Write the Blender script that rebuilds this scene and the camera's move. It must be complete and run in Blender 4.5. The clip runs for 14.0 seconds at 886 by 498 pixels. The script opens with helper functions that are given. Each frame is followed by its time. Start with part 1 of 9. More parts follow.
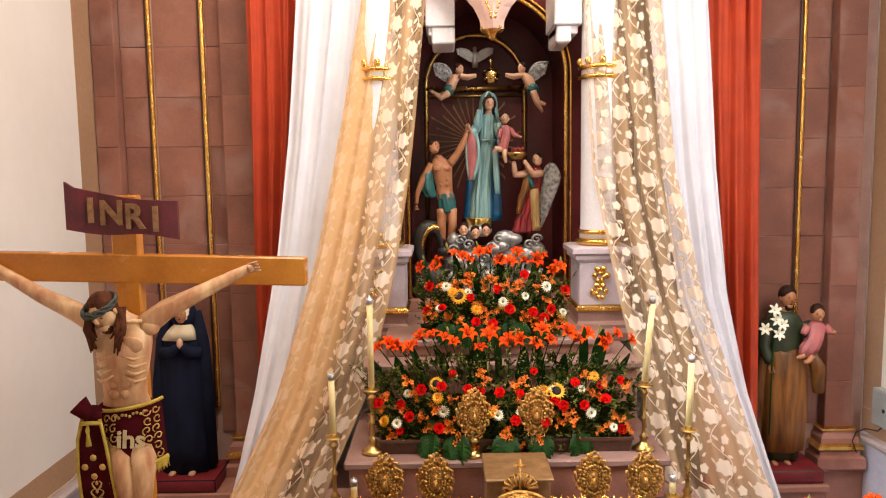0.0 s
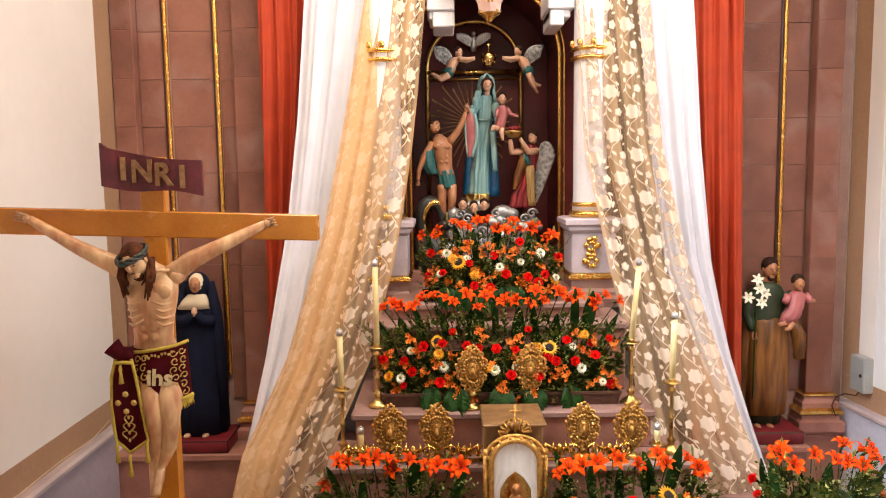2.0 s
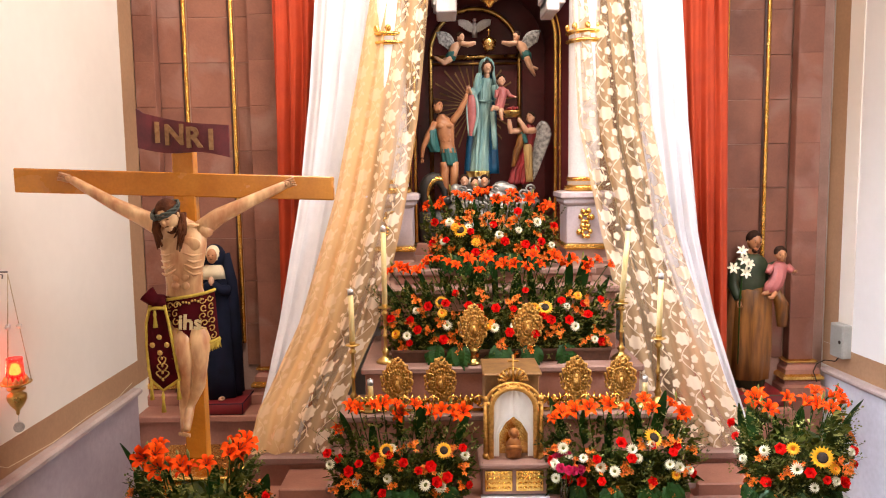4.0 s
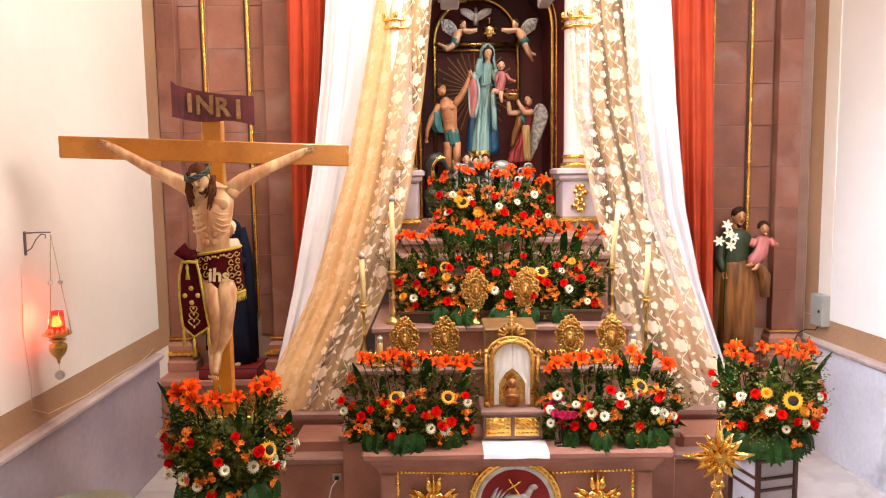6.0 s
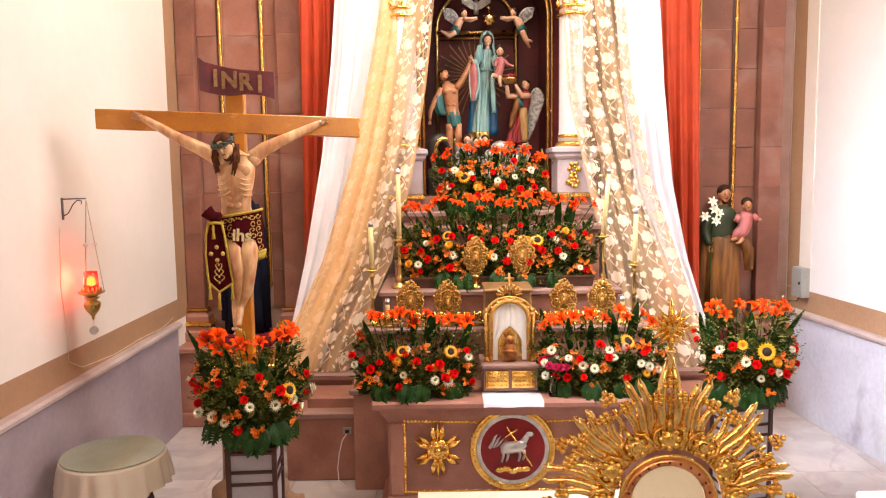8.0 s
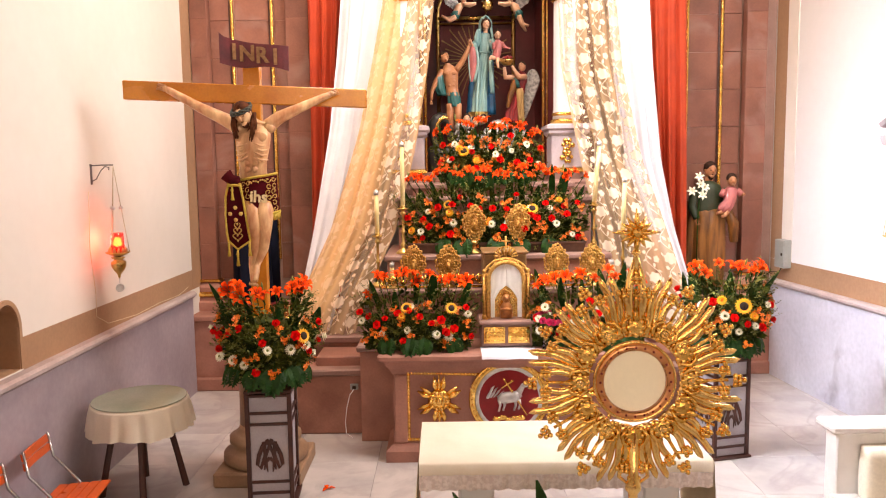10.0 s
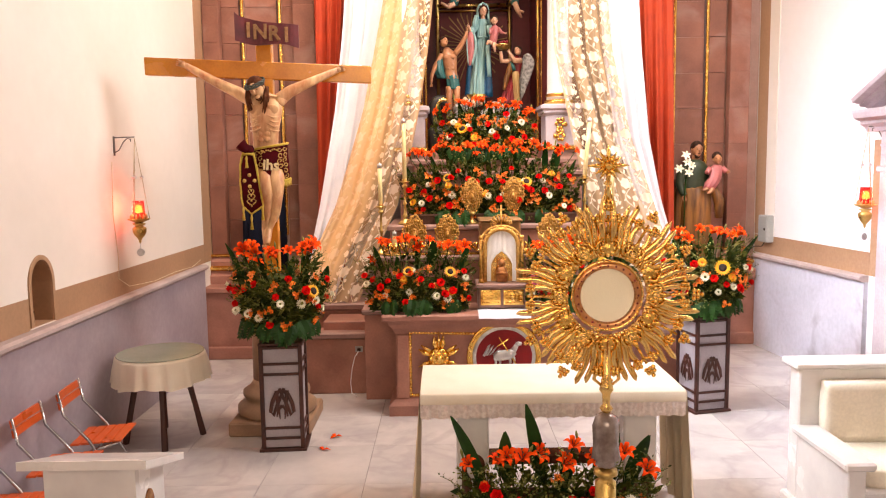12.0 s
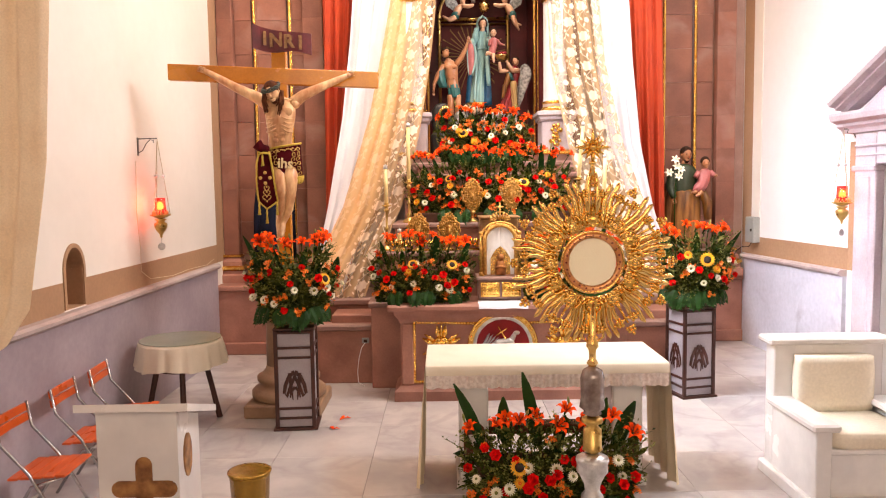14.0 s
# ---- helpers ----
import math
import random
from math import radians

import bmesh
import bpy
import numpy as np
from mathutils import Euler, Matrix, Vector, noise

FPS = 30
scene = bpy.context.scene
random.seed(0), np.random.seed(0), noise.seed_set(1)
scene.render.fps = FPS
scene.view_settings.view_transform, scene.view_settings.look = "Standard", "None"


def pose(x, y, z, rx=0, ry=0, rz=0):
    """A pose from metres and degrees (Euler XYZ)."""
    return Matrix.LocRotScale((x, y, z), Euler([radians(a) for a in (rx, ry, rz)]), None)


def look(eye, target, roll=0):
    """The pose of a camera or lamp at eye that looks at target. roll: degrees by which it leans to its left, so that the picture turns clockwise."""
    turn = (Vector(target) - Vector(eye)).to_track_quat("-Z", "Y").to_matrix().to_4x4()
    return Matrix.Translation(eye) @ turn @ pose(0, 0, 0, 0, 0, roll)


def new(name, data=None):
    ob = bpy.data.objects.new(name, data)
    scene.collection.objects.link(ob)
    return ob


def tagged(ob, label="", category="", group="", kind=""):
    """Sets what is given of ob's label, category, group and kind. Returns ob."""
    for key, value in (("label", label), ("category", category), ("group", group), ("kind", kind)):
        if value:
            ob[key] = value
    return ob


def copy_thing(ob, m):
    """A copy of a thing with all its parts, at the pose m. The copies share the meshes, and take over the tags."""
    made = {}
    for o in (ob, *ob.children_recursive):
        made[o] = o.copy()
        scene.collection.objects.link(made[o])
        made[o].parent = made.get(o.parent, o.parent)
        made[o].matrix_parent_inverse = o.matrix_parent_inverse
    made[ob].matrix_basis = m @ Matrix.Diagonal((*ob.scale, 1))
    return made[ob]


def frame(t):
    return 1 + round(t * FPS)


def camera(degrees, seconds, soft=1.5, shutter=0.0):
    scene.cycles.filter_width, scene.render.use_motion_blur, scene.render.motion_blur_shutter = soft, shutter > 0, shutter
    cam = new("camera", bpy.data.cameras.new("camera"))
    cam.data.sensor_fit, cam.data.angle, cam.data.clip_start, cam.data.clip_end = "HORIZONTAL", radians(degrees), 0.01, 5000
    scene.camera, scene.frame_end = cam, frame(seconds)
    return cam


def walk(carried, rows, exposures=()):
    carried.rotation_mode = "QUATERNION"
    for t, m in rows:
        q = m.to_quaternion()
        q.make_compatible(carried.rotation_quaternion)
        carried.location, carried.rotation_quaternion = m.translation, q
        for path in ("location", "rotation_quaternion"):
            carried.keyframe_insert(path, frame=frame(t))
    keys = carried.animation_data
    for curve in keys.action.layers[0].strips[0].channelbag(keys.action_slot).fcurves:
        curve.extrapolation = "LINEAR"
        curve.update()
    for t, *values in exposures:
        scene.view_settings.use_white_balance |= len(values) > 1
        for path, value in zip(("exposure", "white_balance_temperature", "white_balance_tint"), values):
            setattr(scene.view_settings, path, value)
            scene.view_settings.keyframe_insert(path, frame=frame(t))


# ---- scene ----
cam = camera(61.2, 14.0, soft=1.1)
METRES, EYE, TILT, LEAN, TURN = 3.78, 3.81, -6.0, 0.8, 0.0
ROWS = [
    (0.0, 0.0, 0.0, 0.0, 0.0, 0.0, -0.0),
    (0.5, 0.0008, -0.0249, -0.0174, 0.0, 0.0, 0.0),
    (1.0, 0.0001, -0.0494, -0.0338, -0.0, -0.01, 0.02),
    (1.5, -0.0004, -0.075, -0.05, -0.0, -0.01, 0.01),
    (2.0, -0.001, -0.1011, -0.0671, -0.0, -0.01, 0.03),
    (2.5, -0.002, -0.1283, -0.0849, -0.0, -0.02, 0.03),
    (3.0, -0.0033, -0.1562, -0.1031, -0.0, -0.01, 0.03),
    (5.5, -0.016, -0.3118, -0.1948, -0.0, 0.03, -0.03),
    (6.0, -0.0178, -0.3448, -0.2138, -0.01, 0.04, -0.03),
    (6.5, -0.0207, -0.3784, -0.2329, -0.02, 0.03, -0.02),
    (7.0, -0.0224, -0.4121, -0.2522, -0.02, 0.05, -0.02),
    (7.5, -0.0235, -0.4455, -0.2708, -0.0, 0.05, -0.02),
    (8.0, -0.0249, -0.4768, -0.2899, -0.02, 0.06, -0.02),
    (10.5, -0.0274, -0.6332, -0.3962, -0.02, 0.02, -0.01),
    (11.0, -0.025, -0.6637, -0.4164, -0.01, 0.02, -0.0),
    (11.5, -0.0248, -0.6959, -0.4365, -0.01, 0.02, 0.02),
    (12.0, -0.0255, -0.7272, -0.4582, -0.01, 0.01, 0.03),
    (12.5, -0.0268, -0.7586, -0.4774, -0.02, 0.01, 0.02),
    (13.0, -0.0283, -0.7891, -0.496, -0.01, 0.01, 0.03),
    (13.5, -0.0302, -0.8191, -0.5085, -0.01, 0.64, 0.05),
    (14.0, -0.0322, -0.8499, -0.5225, -0.02, 1.4, 0.04),
]
walk(cam, [(t, pose(0, 0, EYE, TILT, LEAN, TURN) @ pose(METRES * x, METRES * y, METRES * z, 90 + pitch, roll, yaw)) for t, x, y, z, yaw, pitch, roll in ROWS],
     [(0.0, -0.66, 6350, 12), (3.0, -0.44, 6400, 13), (7.0, -0.13, 6550, 16), (10.5, -0.05, 6700, 17), (14.0, -0.02, 6700, 17)])

# ---- light ----
world = bpy.data.worlds.new("sky")
scene.world = world
world.use_nodes = True
wn = world.node_tree
sky = wn.nodes.new("ShaderNodeTexSky")
sky.sky_type, sky.sun_disc = "NISHITA", False
sky.sun_elevation, sky.sun_rotation = radians(50), radians(200)
wn.nodes["Background"].inputs["Strength"].default_value = 0.1
wn.links.new(sky.outputs["Color"], wn.nodes["Background"].inputs["Color"])


def area_lamp(name, eye, target, sx, sy, watts, color, spread=180):
    """An area lamp in the closed room, for unseen high windows and frontal fill."""
    lamp = bpy.data.lights.new(name, "AREA")
    lamp.shape, lamp.size, lamp.size_y, lamp.energy, lamp.color = "RECTANGLE", sx, sy, watts, color
    lamp.spread = radians(spread)
    ob = new(name, lamp)
    ob.matrix_world = look(eye, target)
    return ob


area_lamp("lantern_light", (-0.2, 4.0, 8.4), (-0.2, 6.4, 4.2), 3.0, 2.0, 310, (1.0, 0.84, 0.67), 130)
# Broad fill added behind the viewpoint to brighten surfaces that face it.
area_lamp("nave_window_light", (0.4, -8.6, 5.0), (0.4, 4, 2.2), 5.6, 3.6, 310, (1.0, 0.82, 0.62))
area_lamp("west_window_light", (-3.05, 2.6, 5.9), (4.3, 3.9, 0.9), 2.2, 1.6, 215, (0.84, 0.91, 1.0), 54)
area_lamp("east_window_light", (3.85, 2.6, 5.9), (-3.2, 4.4, 3.6), 2.2, 1.6, 365, (1.0, 0.97, 0.92))

# ---- materials ----


def mat(name, a, b=None, rough=0.6, metal=0.0, scale=3.0, fine=60.0, bump=0.15, spread=0.35, spec=0.5, pieces=0.0, sheen=0.0, rough_var=0.1, stretch=1.0, grit=0.3):
    """A surface with broad tone drift, fine grain and a little relief. a, b: the two tones. pieces: how far pieces differ."""
    m = bpy.data.materials.new(name)
    m.use_nodes = True
    n, l = m.node_tree.nodes, m.node_tree.links
    p = n["Principled BSDF"]
    b = b or tuple(v * 0.78 for v in a)
    tc = n.new("ShaderNodeTexCoord")
    info = n.new("ShaderNodeObjectInfo")
    shift = n.new("ShaderNodeVectorMath")
    shift.operation = "MULTIPLY_ADD"
    l.new(info.outputs["Random"], shift.inputs[0])
    shift.inputs[1].default_value = (17.0, 9.0, 23.0)
    grain = n.new("ShaderNodeMapping")
    grain.inputs["Scale"].default_value = (1, 1, stretch)
    l.new(tc.outputs["Object"], grain.inputs["Vector"])
    l.new(grain.outputs[0], shift.inputs[2])
    big, small = n.new("ShaderNodeTexNoise"), n.new("ShaderNodeTexNoise")
    big.inputs["Scale"].default_value, big.inputs["Detail"].default_value = scale, 6
    small.inputs["Scale"].default_value, small.inputs["Detail"].default_value = fine, 3
    l.new(shift.outputs[0], big.inputs["Vector"])
    l.new(shift.outputs[0], small.inputs["Vector"])
    ramp = n.new("ShaderNodeMapRange")
    ramp.inputs["From Min"].default_value, ramp.inputs["From Max"].default_value = 0.5 - spread / 2, 0.5 + spread / 2
    l.new(big.outputs["Fac"], ramp.inputs["Value"])
    mix = n.new("ShaderNodeMix")
    mix.data_type = "RGBA"
    mix.inputs["A"].default_value, mix.inputs["B"].default_value = (*b, 1), (*a, 1)
    l.new(ramp.outputs["Result"], mix.inputs["Factor"])
    hsv = n.new("ShaderNodeHueSaturation")
    l.new(mix.outputs["Result"], hsv.inputs["Color"])
    val = n.new("ShaderNodeMath")
    val.operation = "MULTIPLY_ADD"
    l.new(small.outputs["Fac"], val.inputs[0])
    val.inputs[1].default_value, val.inputs[2].default_value = grit, 1.0 - grit / 2
    vary = n.new("ShaderNodeMath")
    vary.operation = "MULTIPLY_ADD"
    l.new(info.outputs["Random"], vary.inputs[0])
    vary.inputs[1].default_value = pieces
    l.new(val.outputs[0], vary.inputs[2])
    l.new(vary.outputs[0], hsv.inputs["Value"])
    l.new(hsv.outputs["Color"], p.inputs["Base Color"])
    rv = n.new("ShaderNodeMath")
    rv.operation = "MULTIPLY_ADD"
    l.new(big.outputs["Fac"], rv.inputs[0])
    rv.inputs[1].default_value, rv.inputs[2].default_value = rough_var * 2, rough - rough_var
    l.new(rv.outputs[0], p.inputs["Roughness"])
    p.inputs["Metallic"].default_value = metal
    p.inputs["Specular IOR Level"].default_value = spec
    if sheen:
        p.inputs["Sheen Weight"].default_value = sheen
    if bump:
        bp = n.new("ShaderNodeBump")
        bp.inputs["Strength"].default_value, bp.inputs["Distance"].default_value = bump, 0.01
        l.new(small.outputs["Fac"], bp.inputs["Height"])
        l.new(bp.outputs[0], p.inputs["Normal"])
    return m


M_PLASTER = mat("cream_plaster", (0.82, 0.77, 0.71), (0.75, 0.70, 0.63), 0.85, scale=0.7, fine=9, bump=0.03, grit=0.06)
M_PLASTER_R = mat("white_plaster", (0.80, 0.79, 0.78), (0.75, 0.74, 0.73), 0.85, scale=0.7, fine=9, bump=0.03, grit=0.06)
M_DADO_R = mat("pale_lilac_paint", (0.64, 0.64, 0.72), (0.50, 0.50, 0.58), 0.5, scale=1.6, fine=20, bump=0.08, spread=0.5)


def stained(m, color, low, high):
    """Blotchy stains with ragged edges over a paint."""
    n, l = m.node_tree.nodes, m.node_tree.links
    p = n["Principled BSDF"]
    src = p.inputs["Base Color"].links[0].from_socket
    tc, blot = n.new("ShaderNodeTexCoord"), n.new("ShaderNodeTexNoise")
    blot.inputs["Scale"].default_value, blot.inputs["Detail"].default_value, blot.inputs["Distortion"].default_value = 1.7, 9, 0.6
    l.new(tc.outputs["Object"], blot.inputs["Vector"])
    edge = n.new("ShaderNodeMapRange")
    edge.inputs["From Min"].default_value, edge.inputs["From Max"].default_value = low, high
    edge.inputs["To Max"].default_value = 0.75
    l.new(blot.outputs["Fac"], edge.inputs["Value"])
    mix = n.new("ShaderNodeMix")
    mix.data_type = "RGBA"
    mix.inputs["B"].default_value = (*color, 1)
    l.new(edge.outputs["Result"], mix.inputs["Factor"])
    l.new(src, mix.inputs["A"])
    l.new(mix.outputs["Result"], p.inputs["Base Color"])
    return m


stained(M_DADO_R, (0.30, 0.27, 0.33), 0.56, 0.70)
M_BAND = mat("tan_paint", (0.42, 0.25, 0.14), (0.36, 0.21, 0.12), 0.7, scale=1.5, fine=30, bump=0.1)
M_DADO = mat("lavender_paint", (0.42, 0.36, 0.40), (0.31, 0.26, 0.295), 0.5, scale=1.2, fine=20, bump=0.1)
M_RAIL = mat("rail_stone", (0.50, 0.42, 0.40), (0.38, 0.31, 0.30), 0.5, scale=4)
M_STONE = mat("pink_quarry_stone", (0.26, 0.108, 0.070), (0.165, 0.064, 0.043), 0.75, scale=2.2, fine=45, bump=0.25, pieces=0.22)
stained(M_STONE, (0.34, 0.20, 0.165), 0.54, 0.72)
M_JOINT = mat("stone_mortar", (0.46, 0.30, 0.25), (0.38, 0.24, 0.20), 0.9, scale=5)
M_GROUT = mat("pale_grout", (0.40, 0.37, 0.36), (0.30, 0.27, 0.27), 0.8, scale=5)
M_CANT = mat("carved_pink_stone", (0.42, 0.195, 0.140), (0.27, 0.115, 0.082), 0.55, scale=3, fine=50, bump=0.2)
M_CANT_G = mat("grey_pink_stone", (0.33, 0.19, 0.155), (0.23, 0.125, 0.10), 0.55, scale=3, fine=50, bump=0.2)
M_MARBLE = mat("white_marble", (0.82, 0.80, 0.78), (0.70, 0.68, 0.67), 0.25, grit=0.1, scale=2.5, fine=15, bump=0.02, spread=0.2)
M_GOLD = mat("gold_leaf", (1.0, 0.67, 0.19), (0.78, 0.44, 0.085), 0.24, 1.0, scale=14, fine=90, bump=0.35)
M_GILT = mat("polished_gilt", (1.0, 0.74, 0.29), (0.88, 0.53, 0.14), 0.20, 1.0, scale=18, fine=120, bump=0.2)
M_BRASS = mat("aged_brass", (0.72, 0.50, 0.17), (0.50, 0.33, 0.10), 0.3, 1.0, scale=10, fine=90, bump=0.2)
M_SILVER = mat("silver_leaf", (0.75, 0.75, 0.74), (0.50, 0.50, 0.50), 0.35, 0.9, scale=14, fine=90, bump=0.3)
M_DIMGILT = mat("tarnished_gilt", (0.30, 0.15, 0.05), (0.18, 0.08, 0.025), 0.5, 0.3, scale=12)
M_OLDGOLD = mat("matt_old_gold", (0.80, 0.47, 0.13), (0.46, 0.23, 0.05), 0.42, 0.85, scale=40, fine=140, bump=0.6)
M_PURPLE = mat("oxblood_lacquer", (0.12, 0.022, 0.022), (0.08, 0.014, 0.015), 0.32, spec=0.18, scale=2, fine=20, bump=0.04)
M_RED_CLOTH = mat("rust_red_drape", (0.48, 0.052, 0.010), (0.38, 0.036, 0.007), 0.8, scale=5, fine=160, bump=0.1)
M_WHITE_CLOTH = mat("white_cloth", (0.73, 0.73, 0.78), (0.67, 0.67, 0.73), 0.85, scale=5, fine=200, bump=0.1)
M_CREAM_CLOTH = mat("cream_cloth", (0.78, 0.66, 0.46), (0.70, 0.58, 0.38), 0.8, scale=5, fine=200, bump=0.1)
M_TABLECLOTH = mat("ivory_cloth", (0.80, 0.74, 0.62), (0.74, 0.67, 0.54), 0.8, scale=5, fine=200, bump=0.1)
M_DARKWOOD = mat("dark_wood", (0.070, 0.018, 0.009), (0.035, 0.009, 0.005), 0.45, scale=6, fine=70, bump=0.12)
M_BEAM = mat("honey_wood", (0.60, 0.235, 0.024), (0.46, 0.16, 0.015), 0.26, scale=4, fine=60, bump=0.06)
M_ORANGEWOOD = mat("orange_slat_wood", (0.64, 0.105, 0.016), (0.50, 0.075, 0.01), 0.3, scale=6, fine=60, bump=0.06)
M_WAX = mat("ivory_wax", (0.85, 0.70, 0.36), (0.78, 0.60, 0.26), 0.4, scale=8, bump=0.03)
M_STEEL = mat("tube_steel", (0.55, 0.55, 0.56), (0.40, 0.40, 0.42), 0.25, 1.0, bump=0.02)
M_SKIN = mat("painted_skin", (0.50, 0.23, 0.105), (0.33, 0.13, 0.055), 0.35, scale=9, fine=40, bump=0.05)
M_PALE = mat("pale_painted_skin", (0.66, 0.40, 0.26), (0.54, 0.29, 0.175), 0.35, scale=9, bump=0.05)
M_BODY = mat("wounded_painted_skin", (0.78, 0.51, 0.26), (0.46, 0.19, 0.08), 0.36, scale=13, fine=40, bump=0.12, spread=0.34, stretch=0.3)
M_HAIR = mat("dark_brown_hair", (0.040, 0.018, 0.010), (0.02, 0.008, 0.005), 0.7, scale=20, fine=90, bump=0.5, spec=0.15)
M_THORN = mat("grey_green_thorns", (0.07, 0.08, 0.06), (0.03, 0.035, 0.03), 0.6, scale=20, bump=0.4)
M_MAROON = mat("maroon_velvet", (0.085, 0.005, 0.009), (0.045, 0.003, 0.005), 0.9, scale=8, fine=150, bump=0.15, spec=0.1)
M_THREAD = mat("gold_thread", (0.72, 0.48, 0.14), (0.55, 0.34, 0.08), 0.45, 0.5, scale=30, fine=200, bump=0.3)
M_FRINGE = mat("yellow_fringe", (0.60, 0.42, 0.05), (0.45, 0.30, 0.03), 0.7, scale=30, fine=200, bump=0.4)
M_NAVY = mat("navy_velvet", (0.008, 0.011, 0.030), (0.004, 0.006, 0.016), 0.85, scale=6, fine=140, bump=0.1, spec=0.2)
# Darker upright streaks put the shade of carved folds into the colour.
M_AQUA = mat("aqua_painted_robe", (0.33, 0.50, 0.46), (0.09, 0.23, 0.25), 0.35, scale=26, bump=0.06, stretch=0.12, spread=0.45)
M_BLUE = mat("deep_blue_mantle", (0.016, 0.13, 0.26), (0.006, 0.05, 0.12), 0.35, scale=7, bump=0.06)
M_PINK = mat("rose_painted_tunic", (0.48, 0.15, 0.14), (0.32, 0.085, 0.085), 0.4, scale=7, bump=0.06)
# Near-black crimson streaks: fold shade again mixed into the paint tone.
M_CRIMSON = mat("crimson_painted_robe", (0.30, 0.02, 0.022), (0.10, 0.008, 0.012), 0.35, scale=26, bump=0.06, stretch=0.15)
M_LILACPAINT = mat("lilac_grey_paint", (0.60, 0.52, 0.55), (0.48, 0.40, 0.43), 0.45, scale=4, bump=0.05)
M_WING = mat("silvered_feathers", (0.52, 0.52, 0.51), (0.16, 0.16, 0.165), 0.5, 0.3, scale=30, fine=90, bump=0.4)
# Mantle colour carries upright dark streaks as shade between its folds.
M_OCHRE = mat("ochre_painted_mantle", (0.33, 0.135, 0.022), (0.10, 0.036, 0.008), 0.45, scale=20, bump=0.06, stretch=0.12)
M_OLIVE = mat("green_painted_tunic", (0.040, 0.058, 0.026), (0.020, 0.034, 0.014), 0.45, scale=7, bump=0.06)
M_TEAL = mat("teal_painted_cloth", (0.03, 0.15, 0.14), (0.015, 0.09, 0.09), 0.4, scale=7, bump=0.06)
M_REDPAINT = mat("red_painted_base", (0.20, 0.010, 0.014), (0.13, 0.006, 0.01), 0.5, scale=5)
M_LEAF = mat("dark_green_leaf", (0.016, 0.055, 0.007), (0.007, 0.026, 0.004), 0.5, spec=0.18, scale=12, fine=60, pieces=0.4)
M_FERN = mat("mixed_foliage", (0.085, 0.098, 0.010), (0.013, 0.028, 0.003), 0.6, spec=0.2, scale=9, fine=40, spread=0.25)
M_BUD = mat("yellow_green_filler", (0.26, 0.25, 0.05), (0.12, 0.15, 0.03), 0.6, scale=14, spread=0.3)
M_LILY = mat("orange_lily_petal", (0.80, 0.085, 0.002), (0.62, 0.035, 0.001), 0.7, spec=0.08, scale=14, bump=0.05, pieces=0.25)
M_ROSE = mat("red_rose_petal", (0.80, 0.010, 0.006), (0.56, 0.004, 0.003), 0.7, spec=0.1, scale=30, bump=0.1, pieces=0.2)
M_MAGENTA = mat("magenta_rose_petal", (0.62, 0.02, 0.12), (0.45, 0.01, 0.08), 0.5, scale=30, bump=0.1, pieces=0.2)
M_DAISY = mat("white_petal", (0.86, 0.83, 0.68), (0.78, 0.75, 0.55), 0.5, scale=30, bump=0.05)
M_SUNPETAL = mat("yellow_petal", (0.88, 0.46, 0.01), (0.76, 0.33, 0.006), 0.5, scale=30, bump=0.05)
M_SEED = mat("dark_seed_head", (0.03, 0.014, 0.006), (0.015, 0.008, 0.004), 0.8, scale=60, fine=300, bump=0.6)
M_AMBER = mat("amber_small_petal", (0.78, 0.21, 0.004), (0.58, 0.095, 0.002), 0.5, scale=30, bump=0.05, pieces=0.3)
M_BASKET = mat("brown_basket", (0.10, 0.04, 0.02), (0.06, 0.024, 0.012), 0.6, scale=20, bump=0.3)
M_TANSTONE = mat("tan_stone", (0.40, 0.25, 0.15), (0.26, 0.15, 0.085), 0.55, scale=3, fine=50, bump=0.2)
M_PAPER = mat("lilac_panel", (0.42, 0.39, 0.42), (0.35, 0.32, 0.35), 0.5, scale=4, bump=0.02)
M_GREYBOX = mat("grey_enamel", (0.34, 0.35, 0.33), (0.28, 0.29, 0.27), 0.4, scale=5, bump=0.03)
M_GREYSTONE = mat("grey_lilac_stone", (0.56, 0.49, 0.52), (0.44, 0.37, 0.40), 0.6, scale=3, fine=40, bump=0.15)
M_HOST = mat("host_wafer", (0.86, 0.79, 0.60), (0.82, 0.74, 0.54), 0.5, scale=5, bump=0.02)
M_REDENAMEL = mat("red_enamel", (0.28, 0.008, 0.010), (0.18, 0.006, 0.008), 0.35, scale=6, bump=0.03)
M_COPPER = mat("copper_ring", (0.86, 0.44, 0.20), (0.68, 0.30, 0.11), 0.28, 1.0, scale=10, bump=0.08)
M_BOSS = mat("rose_and_cream_paint", (0.72, 0.50, 0.42), (0.62, 0.40, 0.33), 0.4, scale=8)
M_WHITEPAINT = mat("white_gloss_paint", (0.80, 0.78, 0.80), (0.74, 0.72, 0.74), 0.35, scale=3, bump=0.03)
M_CUSHION = mat("cream_leatherette", (0.80, 0.73, 0.60), (0.74, 0.66, 0.52), 0.5, scale=3, fine=50, bump=0.04)
M_BIN = mat("amber_glazed_metal", (0.42, 0.24, 0.03), (0.30, 0.16, 0.02), 0.25, 0.6, scale=6)
M_DRAGON = mat("dark_green_bronze", (0.04, 0.035, 0.03), (0.02, 0.018, 0.016), 0.4, scale=12, bump=0.4)


